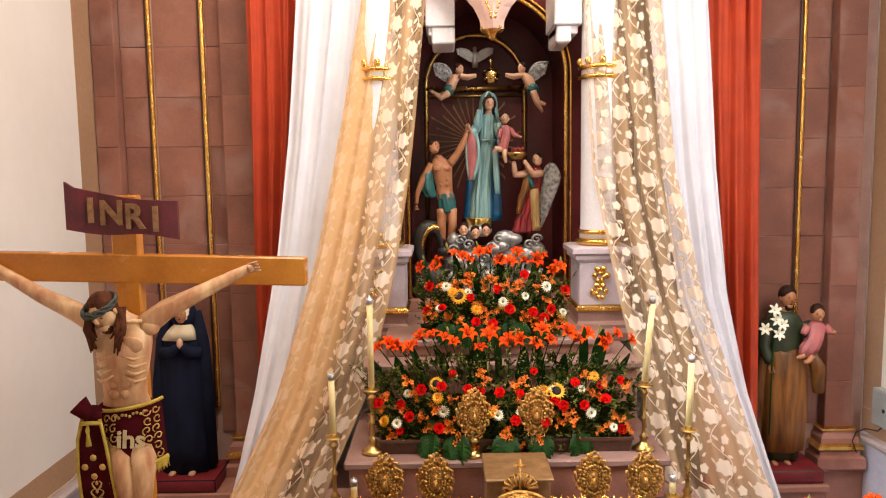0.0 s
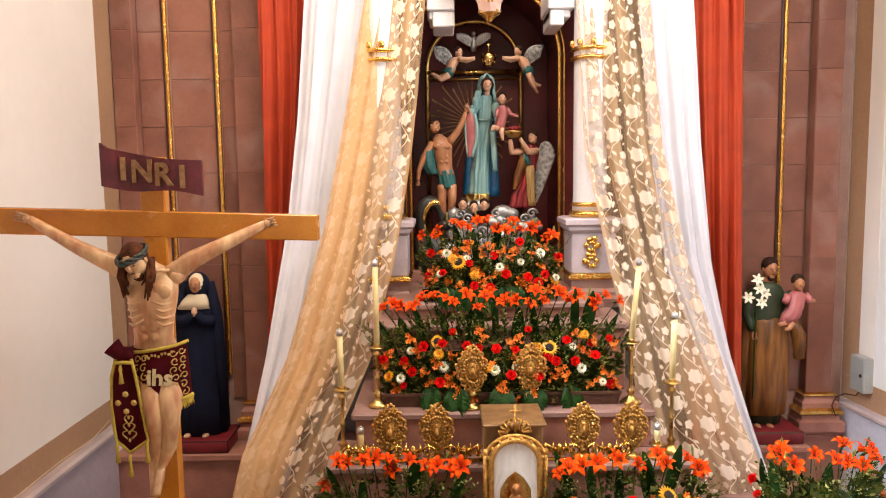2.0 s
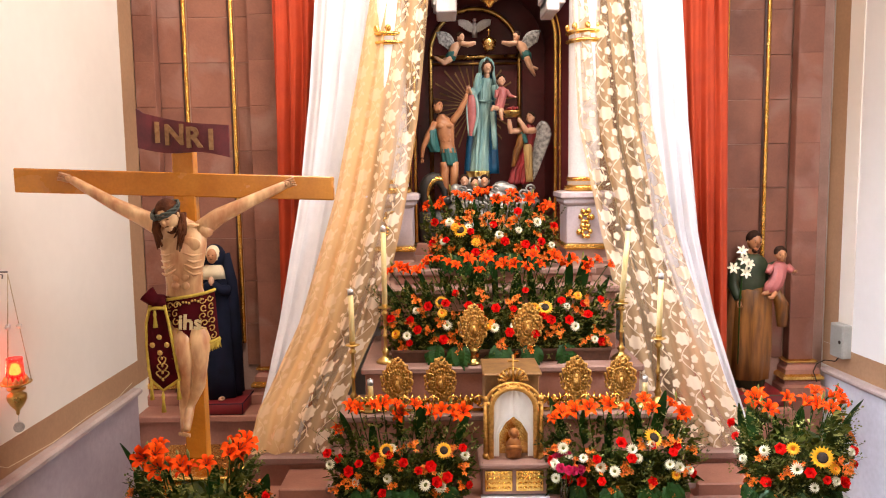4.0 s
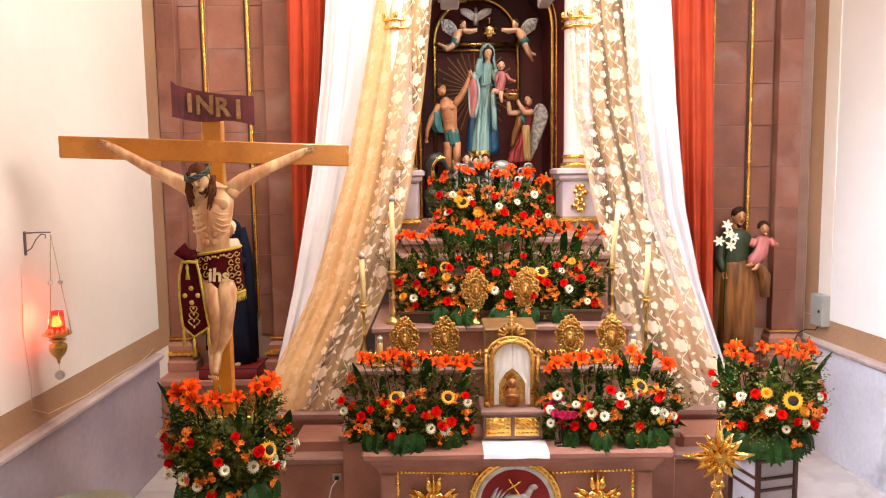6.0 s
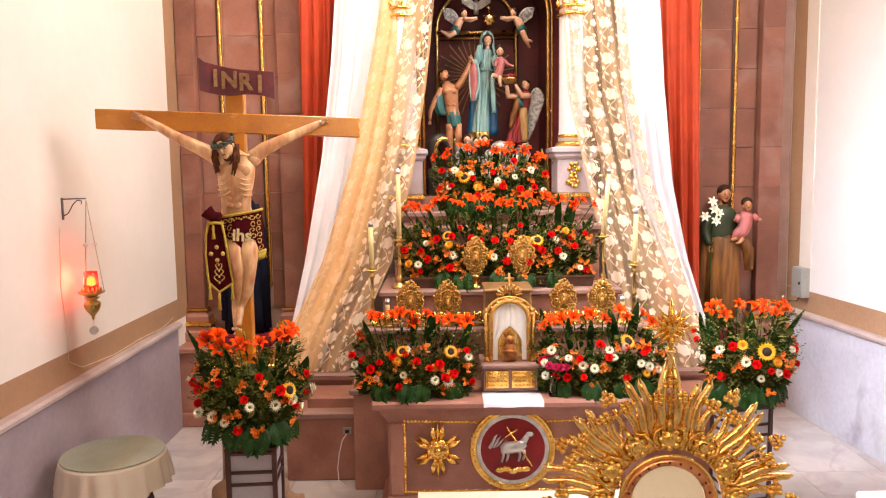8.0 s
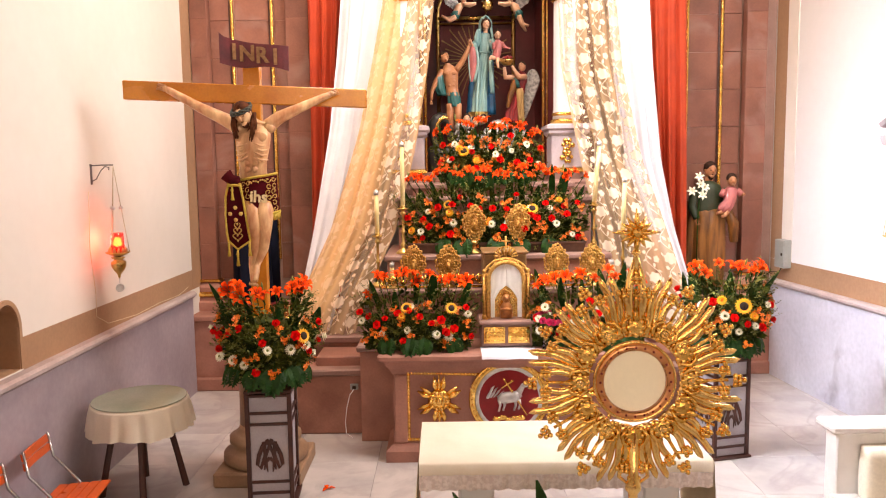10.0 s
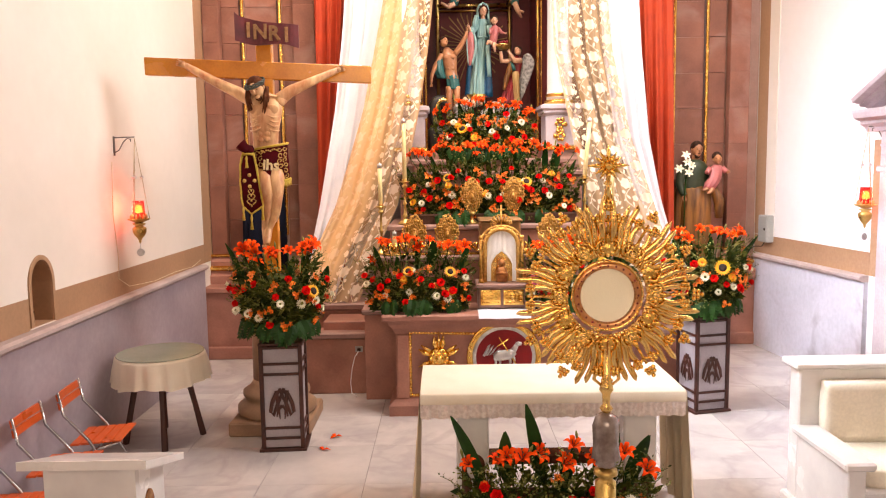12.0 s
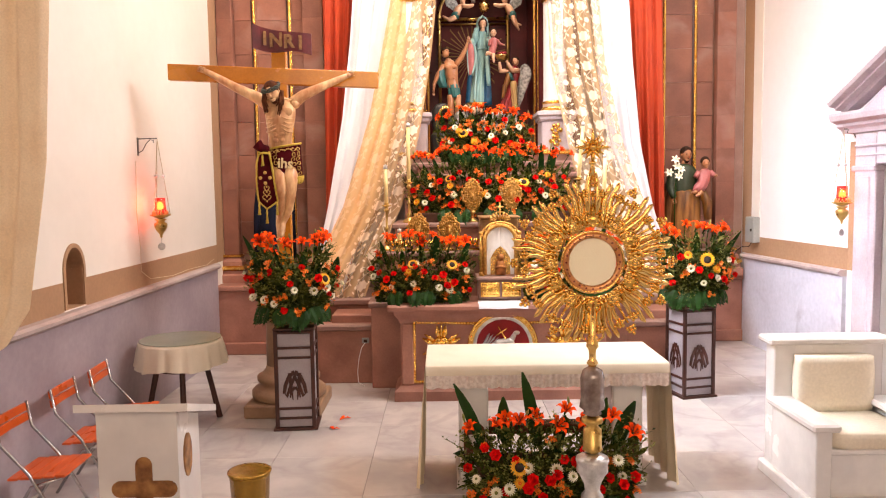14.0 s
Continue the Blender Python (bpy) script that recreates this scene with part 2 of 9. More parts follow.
def glass(name, color, rough=0.02):
    m = bpy.data.materials.new(name)
    m.use_nodes = True
    p = m.node_tree.nodes["Principled BSDF"]
    p.inputs["Base Color"].default_value = (*color, 1)
    p.inputs["Roughness"].default_value, p.inputs["Transmission Weight"].default_value = rough, 1.0
    return m


M_CRYSTAL = glass("clear_crystal", (0.97, 0.97, 0.98))


def glow(name, color, power):
    m = bpy.data.materials.new(name)
    m.use_nodes = True
    p = m.node_tree.nodes["Principled BSDF"]
    p.inputs["Base Color"].default_value = (*color, 1)
    p.inputs["Emission Color"].default_value, p.inputs["Emission Strength"].default_value = (*color, 1), power
    return m


M_FLAME = glow("lamp_flame", (1.0, 0.35, 0.05), 14.0)


def lace_cloth(name, sheer, gathered, bare, closed):
    """Net with woven flowers, leaves and tendrils in upright garlands. bare, closed: how far single and folded net hide what is behind.
    Beyond `sheer` of its width the cloth lies in several layers."""
    m = bpy.data.materials.new(name)
    m.use_nodes = True
    n, l = m.node_tree.nodes, m.node_tree.links
    p = n["Principled BSDF"]
    uv = n.new("ShaderNodeUVMap")
    warp = n.new("ShaderNodeTexNoise")
    warp.inputs["Scale"].default_value = 14
    l.new(uv.outputs[0], warp.inputs["Vector"])
    add = n.new("ShaderNodeMixRGB")
    add.blend_type = "LINEAR_LIGHT"
    add.inputs["Fac"].default_value = 0.012
    l.new(uv.outputs[0], add.inputs[1])
    l.new(warp.outputs["Color"], add.inputs[2])
    split = n.new("ShaderNodeSeparateXYZ")
    l.new(add.outputs[0], split.inputs[0])

    def calc(op, *args):
        x = n.new("ShaderNodeMath")
        x.operation = op
        for k, a in enumerate(args):
            if isinstance(a, (int, float)):
                x.inputs[k].default_value = a
            else:
                l.new(a, x.inputs[k])
        return x.outputs[0]

    def most(a, b):
        return calc("MAXIMUM", a, b)

    wide, tall = 0.21, 0.36
    column = calc("FLOOR", calc("DIVIDE", split.outputs["X"], wide))
    a = calc("SUBTRACT", calc("FLOORED_MODULO", split.outputs["X"], wide), wide / 2)
    drop = calc("MULTIPLY_ADD", column, tall * 0.46, split.outputs["Y"])
    b = calc("SUBTRACT", calc("FLOORED_MODULO", drop, tall), tall / 2)

    def within(d, edge, soft):
        r = n.new("ShaderNodeMapRange")
        r.inputs["From Min"].default_value, r.inputs["From Max"].default_value = edge + soft, edge - soft
        l.new(d, r.inputs["Value"])
        return r.outputs["Result"]

    def bloom(cx, cy, radius, petals):
        dx, dy = calc("SUBTRACT", a, cx), calc("SUBTRACT", b, cy)
        d = calc("SQRT", calc("ADD", calc("MULTIPLY", dx, dx), calc("MULTIPLY", dy, dy)))
        lobes = calc("MULTIPLY_ADD", calc("COSINE", calc("MULTIPLY", calc("ARCTAN2", dy, dx), petals)), 0.10, 1.0)
        return within(calc("DIVIDE", d, lobes), radius, 0.004)

    def leaf(cx, cy, long, slim, degrees):
        dx, dy = calc("SUBTRACT", a, cx), calc("SUBTRACT", b, cy)
        c, q = math.cos(radians(degrees)), math.sin(radians(degrees))
        e = calc("DIVIDE", calc("MULTIPLY_ADD", dx, c, calc("MULTIPLY", dy, q)), long)
        g = calc("DIVIDE", calc("MULTIPLY_ADD", dy, c, calc("MULTIPLY", dx, -q)), slim)
        return within(calc("ADD", calc("POWER", calc("ABSOLUTE", e), 1.5), calc("MULTIPLY", g, g)), 0.85, 0.2)

    stem = calc("ABSOLUTE", calc("SUBTRACT", a, calc("MULTIPLY", calc("SINE", calc("MULTIPLY", b, 2 * math.pi / tall)), 0.055)))
    woven = within(stem, 0.0042, 0.002)
    for args in ((-0.012, 0.075, 0.058, 7), (0.05, -0.095, 0.033, 5), (-0.058, -0.02, 0.018, 5)):
        woven = most(woven, bloom(*args))
    for args in ((0.062, 0.055, 0.030, 0.013, 60), (0.075, 0.0, 0.026, 0.011, 20), (-0.02, -0.075, 0.030, 0.013, 125), (-0.065, -0.105, 0.026, 0.011, 40), (0.012, -0.155, 0.028, 0.012, 75), (-0.078, 0.12, 0.024, 0.010, 110), (0.055, 0.14, 0.026, 0.011, 140)):
        woven = most(woven, leaf(*args))
    alpha = n.new("ShaderNodeMapRange")
    dense = n.new("ShaderNodeTexNoise")
    dense.inputs["Scale"].default_value, dense.inputs["Detail"].default_value = 2.2, 2
    slim = n.new("ShaderNodeMapping")
    slim.inputs["Scale"].default_value = (3.2, 0.22, 1)
    l.new(uv.outputs[0], slim.inputs["Vector"])
    l.new(slim.outputs[0], dense.inputs["Vector"])
    layers = n.new("ShaderNodeMapRange")
    layers.inputs["From Min"].default_value, layers.inputs["From Max"].default_value = 0.38, 0.60
    layers.inputs["To Min"].default_value, layers.inputs["To Max"].default_value = bare, closed
    l.new(dense.outputs["Fac"], layers.inputs["Value"])
    across = n.new("ShaderNodeUVMap")
    across.uv_map = "across"
    sep = n.new("ShaderNodeSeparateXYZ")
    l.new(across.outputs[0], sep.inputs[0])
    wander = n.new("ShaderNodeMath")
    wander.operation = "MULTIPLY_ADD"
    l.new(dense.outputs["Fac"], wander.inputs[0])
    wander.inputs[1].default_value = 0.35
    l.new(sep.outputs["X"], wander.inputs[2])
    thick = n.new("ShaderNodeMapRange")
    thick.inputs["From Min"].default_value, thick.inputs["From Max"].default_value = sheer + 0.10, sheer + 0.42
    thick.inputs["To Max"].default_value = gathered
    l.new(wander.outputs[0], thick.inputs["Value"])
    layered = most(layers.outputs["Result"], thick.outputs["Result"])
    l.new(layered, alpha.inputs["To Min"])
    alpha.inputs["To Max"].default_value = 0.96
    l.new(woven, alpha.inputs["Value"])
    mix = n.new("ShaderNodeMix")
    mix.data_type = "RGBA"
    mix.inputs["A"].default_value, mix.inputs["B"].default_value = (0.62, 0.42, 0.235, 1), (0.80, 0.68, 0.54, 1)
    l.new(woven, mix.inputs["Factor"])
    # Gathered cloth toned orange, with the warm light on it put into the colour.
    fold = n.new("ShaderNodeMix")
    fold.data_type = "RGBA"
    fold.inputs["B"].default_value = (0.72, 0.43, 0.185, 1)
    quiet = n.new("ShaderNodeMath")
    quiet.operation = "MULTIPLY"
    l.new(thick.outputs["Result"], quiet.inputs[0])
    quiet.inputs[1].default_value = 0.85
    l.new(quiet.outputs[0], fold.inputs["Factor"])
    l.new(mix.outputs["Result"], fold.inputs["A"])
    l.new(fold.outputs["Result"], p.inputs["Base Color"])
    p.inputs["Roughness"].default_value = 0.7
    bump = n.new("ShaderNodeBump")
    bump.inputs["Strength"].default_value, bump.inputs["Distance"].default_value = 0.4, 0.004
    l.new(woven, bump.inputs["Height"])
    l.new(bump.outputs[0], p.inputs["Normal"])
    l.new(alpha.outputs["Result"], p.inputs["Alpha"])
    return m


M_LACE = lace_cloth("flowered_lace", 0.34, 0.90, 0.28, 0.80)
M_LACE_OPEN = lace_cloth("open_flowered_lace", 0.85, 0.6, 0.22, 0.70)


def marble_floor():
    m = mat("veined_floor_marble", (0.55, 0.515, 0.50), (0.42, 0.395, 0.395), 0.15, scale=1.6, fine=12, bump=0.01, pieces=0.10, grit=0.12, spread=0.3)
    n, l = m.node_tree.nodes, m.node_tree.links
    p = n["Principled BSDF"]
    src = p.inputs["Base Color"].links[0].from_socket
    tc, info = n.new("ShaderNodeTexCoord"), n.new("ShaderNodeObjectInfo")
    sh = n.new("ShaderNodeVectorMath")
    sh.operation = "MULTIPLY_ADD"
    l.new(info.outputs["Random"], sh.inputs[0])
    sh.inputs[1].default_value = (31, 14, 5)
    l.new(tc.outputs["Object"], sh.inputs[2])
    w = n.new("ShaderNodeTexNoise")
    w.inputs["Scale"].default_value, w.inputs["Detail"].default_value, w.inputs["Distortion"].default_value = 1.1, 8, 0.9
    l.new(sh.outputs[0], w.inputs["Vector"])
    vein = n.new("ShaderNodeMapRange")
    vein.inputs["From Min"].default_value, vein.inputs["From Max"].default_value = -0.09, 0.05
    d = n.new("ShaderNodeMath")
    d.operation = "SUBTRACT"
    l.new(w.outputs["Fac"], d.inputs[0])
    d.inputs[1].default_value = 0.5
    a = n.new("ShaderNodeMath")
    a.operation = "ABSOLUTE"
    l.new(d.outputs[0], a.inputs[0])
    l.new(a.outputs[0], vein.inputs["Value"])
    mix = n.new("ShaderNodeMix")
    mix.data_type = "RGBA"
    mix.inputs["A"].default_value = (0.33, 0.30, 0.305, 1)
    l.new(vein.outputs["Result"], mix.inputs["Factor"])
    l.new(src, mix.inputs["B"])
    l.new(mix.outputs["Result"], p.inputs["Base Color"])
    return m


M_FLOOR = marble_floor()

# ---- builders ----


def thing(name, label, category, group="", m=None, kind=""):
    """An Empty that carries a thing's parts."""
    ob = new(name)
    ob.empty_display_size = 0.05
    if m:
        ob.matrix_world = m
    return tagged(ob, label, category, group, kind)


def mesh_of(name, bm, mats, smooth=False):
    me = bpy.data.meshes.new(name)
    bm.normal_update()
    bm.to_mesh(me)
    bm.free()
    for k in mats if isinstance(mats, (list, tuple)) else [mats]:
        me.materials.append(k)
    if smooth:
        me.polygons.foreach_set("use_smooth", [True] * len(me.polygons))
    return me


def part(name, bm, mats, parent=None, label="", smooth=False, m=None):
    """Links a bmesh (or a mesh) as one object under a thing or a part."""
    me = bm if isinstance(bm, bpy.types.Mesh) else mesh_of(name, bm, mats, smooth)
    ob = new(name, me)
    if m:
        ob.matrix_basis = m
    if parent:
        ob.parent = parent
    if label:
        ob["label"] = label
    return ob


def solo(name, bm, mats, label, category, group="", kind="", smooth=False):
    """A thing of one mesh."""
    return tagged(part(name, bm, mats, None, "", smooth), label, category, group, kind)


def B():
    return bmesh.new()


def box(bm, x0, x1, y0, y1, z0, z1, mi=0, bev=0.0):
    """A block with chamfered edges."""
    if bev <= 0:
        v = [bm.verts.new((x, y, z)) for z in (z0, z1) for y in (y0, y1) for x in (x0, x1)]
        for f in ((0, 2, 3, 1), (4, 5, 7, 6), (0, 1, 5, 4), (2, 6, 7, 3), (0, 4, 6, 2), (1, 3, 7, 5)):
            bm.faces.new([v[i] for i in f]).material_index = mi
        return
    t = bmesh.new()
    box(t, x0, x1, y0, y1, z0, z1, mi)
    bmesh.ops.bevel(t, geom=t.edges[:], offset=bev, segments=1, affect="EDGES", profile=0.5)
    bmesh.ops.recalc_face_normals(t, faces=t.faces[:])
    merge(bm, t)


def merge(bm, other, m=None):
    vs = {}
    for v in other.verts:
        vs[v] = bm.verts.new(m @ v.co if m else v.co)
    for f in other.faces:
        g = bm.faces.new([vs[v] for v in f.verts])
        g.material_index, g.smooth = f.material_index, f.smooth
    other.free()


def rings(bm, loops, mi=0, closed=True, caps=True):
    """Skins a list of loops of points; closed: each loop is a ring."""
    vv = [[bm.verts.new(p) for p in lp] for lp in loops]
    n = len(vv[0])
    for a, b in zip(vv, vv[1:]):
        for i in range(n if closed else n - 1):
            j = (i + 1) % n
            bm.faces.new((a[i], a[j], b[j], b[i])).material_index = mi
    if caps and closed:
        bm.faces.new(vv[0][::-1]).material_index = mi
        bm.faces.new(vv[-1]).material_index = mi
    return vv


def lathe(bm, prof, c=(0, 0, 0), seg=20, mi=0, flutes=0, depth=0.0, sq=1.0):
    """Turns a profile of (radius, height) about the vertical through c."""
    loops = []
    for r, z in prof:
        loops.append([(c[0] + (r * (1 + depth * math.cos(flutes * a))) * math.cos(a), c[1] + sq * (r * (1 + depth * math.cos(flutes * a))) * math.sin(a), c[2] + z)
                      for a in (2 * math.pi * i / seg for i in range(seg))])
    return rings(bm, loops, mi)


def tube(bm, pts, rad, seg=8, mi=0, flat=1.0, side=(1, 0, 0)):
    """A tube along points; rad: one radius or one a point; flat squeezes it across 'side'."""
    pts = [Vector(p) for p in pts]
    rad = rad if isinstance(rad, (list, tuple)) else [rad] * len(pts)
    loops, prev = [], Vector(side)
    for i, p in enumerate(pts):
        d = (pts[min(i + 1, len(pts) - 1)] - pts[max(i - 1, 0)]).normalized()
        u = prev - d * prev.dot(d)
        if u.length < 1e-4:
            u = d.orthogonal()
        u.normalize()
        w = d.cross(u)
        prev = u
        loops.append([p + rad[i] * (u * math.cos(a) + w * math.sin(a) * flat) for a in (2 * math.pi * k / seg for k in range(seg))])
    return rings(bm, loops, mi)


def ball(bm, c, r, mi=0, seg=12, m=None):
    r = r if isinstance(r, (list, tuple)) else (r, r, r)
    t = B()
    lathe(t, [(max(math.sin(math.pi * k / (seg // 2)), 0.02), -math.cos(math.pi * k / (seg // 2))) for k in range(seg // 2 + 1)], (0, 0, 0), seg, mi)
    merge(bm, t, Matrix.Translation(c) @ (m or Matrix()) @ Matrix.Diagonal((*r, 1)))


def moulding(bm, x0, x1, y0, y1, z0, prof, mi=0):
    """Square-plan mouldings: prof holds (how far it stands out, height above z0)."""
    rings(bm, [[(x0 - o, y0 - o, z0 + h), (x1 + o, y0 - o, z0 + h), (x1 + o, y1 + o, z0 + h), (x0 - o, y1 + o, z0 + h)] for o, h in prof], mi)


def lettering(text, size, depth, mats, parent, m, name="lettering"):
    cu = bpy.data.curves.new(name, "FONT")
    cu.body, cu.size, cu.extrude, cu.align_x, cu.align_y = text, size, depth, "CENTER", "CENTER"
    cu.resolution_u, cu.offset = 3, size * 0.03
    tmp = new("tmp_text", cu)
    me = bpy.data.meshes.new_from_object(tmp.evaluated_get(bpy.context.evaluated_depsgraph_get()))
    bpy.data.objects.remove(tmp)
    me.materials.clear()
    me.materials.append(mats)
    return part(name, me, None, parent, "", False, m)

# ---- the structure ----
LX, RX, BY, CX = -3.20, 4.0, 7.1, 0.42
# the east wall stands a little askew: its things are built along x = RX and turned about its far end
EAST = pose(4.06, 7.0, 0, 0, 0, 4.9) @ Matrix.Translation((-RX, -7.0, 0))


def slab(name, x0, x1, y0, y1, z0, z1, material, label, category, bev=0.0):
    bm = B()
    box(bm, x0, x1, y0, y1, z0, z1, 0, bev)
    return solo(name, bm, material, label, category, "", "structure")


floor = slab("floor", LX - 0.3, RX + 2.7, -9.0, 9.0, -0.3, -0.012, M_GROUT, "bed of joints under the marble floor tiles", "floor")
# Ceiling and south wall are unseen; their dark stone tone lowers the bounced light.
slab("ceiling", LX - 0.3, RX + 2.7, -9.0, 9.0, 9.2, 9.4, M_STONE, "unseen lid over the room, kept dark to lower bounced light", "ceiling")
wall_south = slab("wall_south", LX - 0.3, RX + 2.7, -9.3, -9.0, -0.3, 9.4, M_STONE, "unseen end wall, kept dark to lower bounced light", "wall")
wall_north = slab("wall_north", LX - 0.3, RX + 2.7, 8.6, 8.9, -0.3, 9.4, M_PLASTER_R, "plain white plaster wall behind the altarpiece", "wall")


def west_wall():
    """Left wall, with a small arched niche let into it above the rail."""
    bm = B()
    ny0, ny1, nz0, nz1, zs = 2.60, 2.90, 1.25, 1.745, 1.56
    for y0, y1, z0, z1 in ((-9, ny0, -0.3, 9.4), (ny1, 8.6, -0.3, 9.4), (ny0, ny1, -0.3, nz0), (ny0, ny1, nz1 + 0.002, 9.4)):
        box(bm, LX - 0.3, LX, y0, y1, z0, z1)
    box(bm, LX - 0.3, LX - 0.2, ny0, ny1, nz0, nz1 + 0.002)
    c, r = (ny0 + ny1) / 2, (ny1 - ny0) / 2
    n = 10
    for s in (-1, 1):
        arc = [(c + s * r * math.cos(math.pi / 2 * k / n), zs + (nz1 - zs) * math.sin(math.pi / 2 * k / n)) for k in range(n + 1)]
        for x in (LX, LX - 0.2):
            vs = [bm.verts.new((x, y, z)) for y, z in arc] + [bm.verts.new((x, c + s * r, nz1 + 0.002))]
            bm.faces.new(vs)
        rings(bm, [[(LX, y, z), (LX - 0.2, y, z)] for y, z in arc], 0, False, False)
    bmesh.ops.recalc_face_normals(bm, faces=bm.faces[:])
    w = solo("wall_west", bm, M_PLASTER, "cream plastered side wall with a small arched niche", "wall", "", "structure")
    bm = B()
    t = 0.035
    loop = []
    for k in range(n * 2 + 1):
        a = math.pi * k / (n * 2)
        loop.append((c + (r + t) * math.cos(a), zs + (nz1 - zs + t) * math.sin(a), c + r * math.cos(a), zs + (nz1 - zs) * math.sin(a)))
    loop = [(c + r + t, nz0, c + r, nz0)] + loop + [(c - r - t, nz0, c - r, nz0)]
    rings(bm, [[(LX, a, b), (LX + 0.012, a, b), (LX + 0.012, d, e), (LX - 0.01, d, e)] for a, b, d, e in loop], 0)
    lin = B()
    for yy in (ny0, ny1 - 0.004):
        box(lin, LX - 0.197, LX + 0.001, yy, yy + 0.004, nz0, zs)
    box(lin, LX - 0.197, LX + 0.001, ny0 + 0.004, ny1 - 0.004, nz0 - 0.003, nz0 + 0.002)
    rings(lin, [[(LX - 0.197, y, z - 0.001) for y, z in ((c + r, nz0), (c + r, zs))]] + [[(LX - 0.197, y, z) for y, z in ((c - r, nz0), (c - r, zs))]], 0, False, False)
    arc = [(c + (r - 0.002) * math.cos(math.pi * k / 20), zs + (nz1 - zs - 0.002) * math.sin(math.pi * k / 20)) for k in range(21)]
    lin.faces.new([lin.verts.new((LX - 0.197, y, z)) for y, z in arc])
    rings(lin, [[(LX - 0.197, y, z), (LX + 0.001, y, z)] for y, z in arc], 0, False, False)
    part("niche_lining", lin, M_BAND, w, "tan painted niche lining")
    part("niche_surround", bm, M_BAND, w, "tan painted niche edging")
    return w


wall_west = west_wall()


def side_trim(x, s, y0, y1, label):
    """Dado, rail and painted band along a side wall; s: the way into the room."""
    bm = B()
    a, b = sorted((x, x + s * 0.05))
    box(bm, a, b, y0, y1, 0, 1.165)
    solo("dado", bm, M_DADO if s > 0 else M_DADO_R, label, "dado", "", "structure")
    bm = B()
    loops = [[(x, y, 1.165), (x + s * 0.07, y, 1.165), (x + s * 0.10, y, 1.19), (x + s * 0.10, y, 1.215), (x + s * 0.075, y, 1.235), (x, y, 1.235)] for y in (y0, y1)]
    rings(bm, loops)
    solo("dado_rail", bm, M_RAIL, "worn grey-pink stone rail capping the dado", "rail", "", "structure")


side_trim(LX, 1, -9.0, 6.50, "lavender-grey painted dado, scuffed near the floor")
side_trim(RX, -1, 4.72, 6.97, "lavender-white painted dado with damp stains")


def bands():
    for name, x, s, y0, y1 in (("west", LX, 1, -9.0, 2.56), ("west", LX, 1, 2.94, 6.66), ("east", RX, -1, 4.72, 7.09)):
        bm = B()
        a, b = sorted((x, x + s * 0.003))
        box(bm, a, b, y0, y1, 1.236, 1.475)
        solo("painted_band", bm, M_BAND, "tan painted band above the rail", "band", "", "structure")
    for x, s, y0, y1 in ((LX, 1, 6.66, 6.98), (RX, -1, 6.83, 7.09)):
        bm = B()
        a, b = sorted((x, x + s * 0.004))
        box(bm, a, b, y0, y1, 1.236 if s > 0 else 1.479, 9.2)
        solo("painted_band", bm, M_BAND, "tan painted upright band in the corner", "band", "", "structure")
    bm = B()
    box(bm, RX - 0.003, RX, 4.50, 4.716, 1.236, 2.62)
    solo("painted_band", bm, M_BAND, "tan painted upright band beside the door case", "band", "", "structure")

    # Cream tone stands in for shade on the white wall near the corner.
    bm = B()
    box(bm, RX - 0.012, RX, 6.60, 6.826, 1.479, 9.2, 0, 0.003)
    solo("plaster_strip", bm, M_PLASTER, "cream strip beside the tan corner band, toned as shaded wall", "trim", "", "structure")


bands()


def east_wall():
    bm = B()
    box(bm, RX, RX + 0.35, 4.15, 8.6, -0.3, 9.4)
    box(bm, RX, RX + 0.35, -9.0, 2.55, -0.3, 9.4)
    box(bm, RX, RX + 0.35, 2.55, 4.15, 2.37, 9.4)
    w = solo("wall_east", bm, M_PLASTER_R, "white plastered side wall pierced by a doorway", "wall", "", "structure")
    bm = B()
    box(bm, RX + 2.4, RX + 2.6, -9, 9, -0.3, 9.4)
    solo("wall_passage", bm, M_PLASTER_R, "plain white wall of the passage beyond the door", "wall", "", "structure")
    return w


wall_east = east_wall()


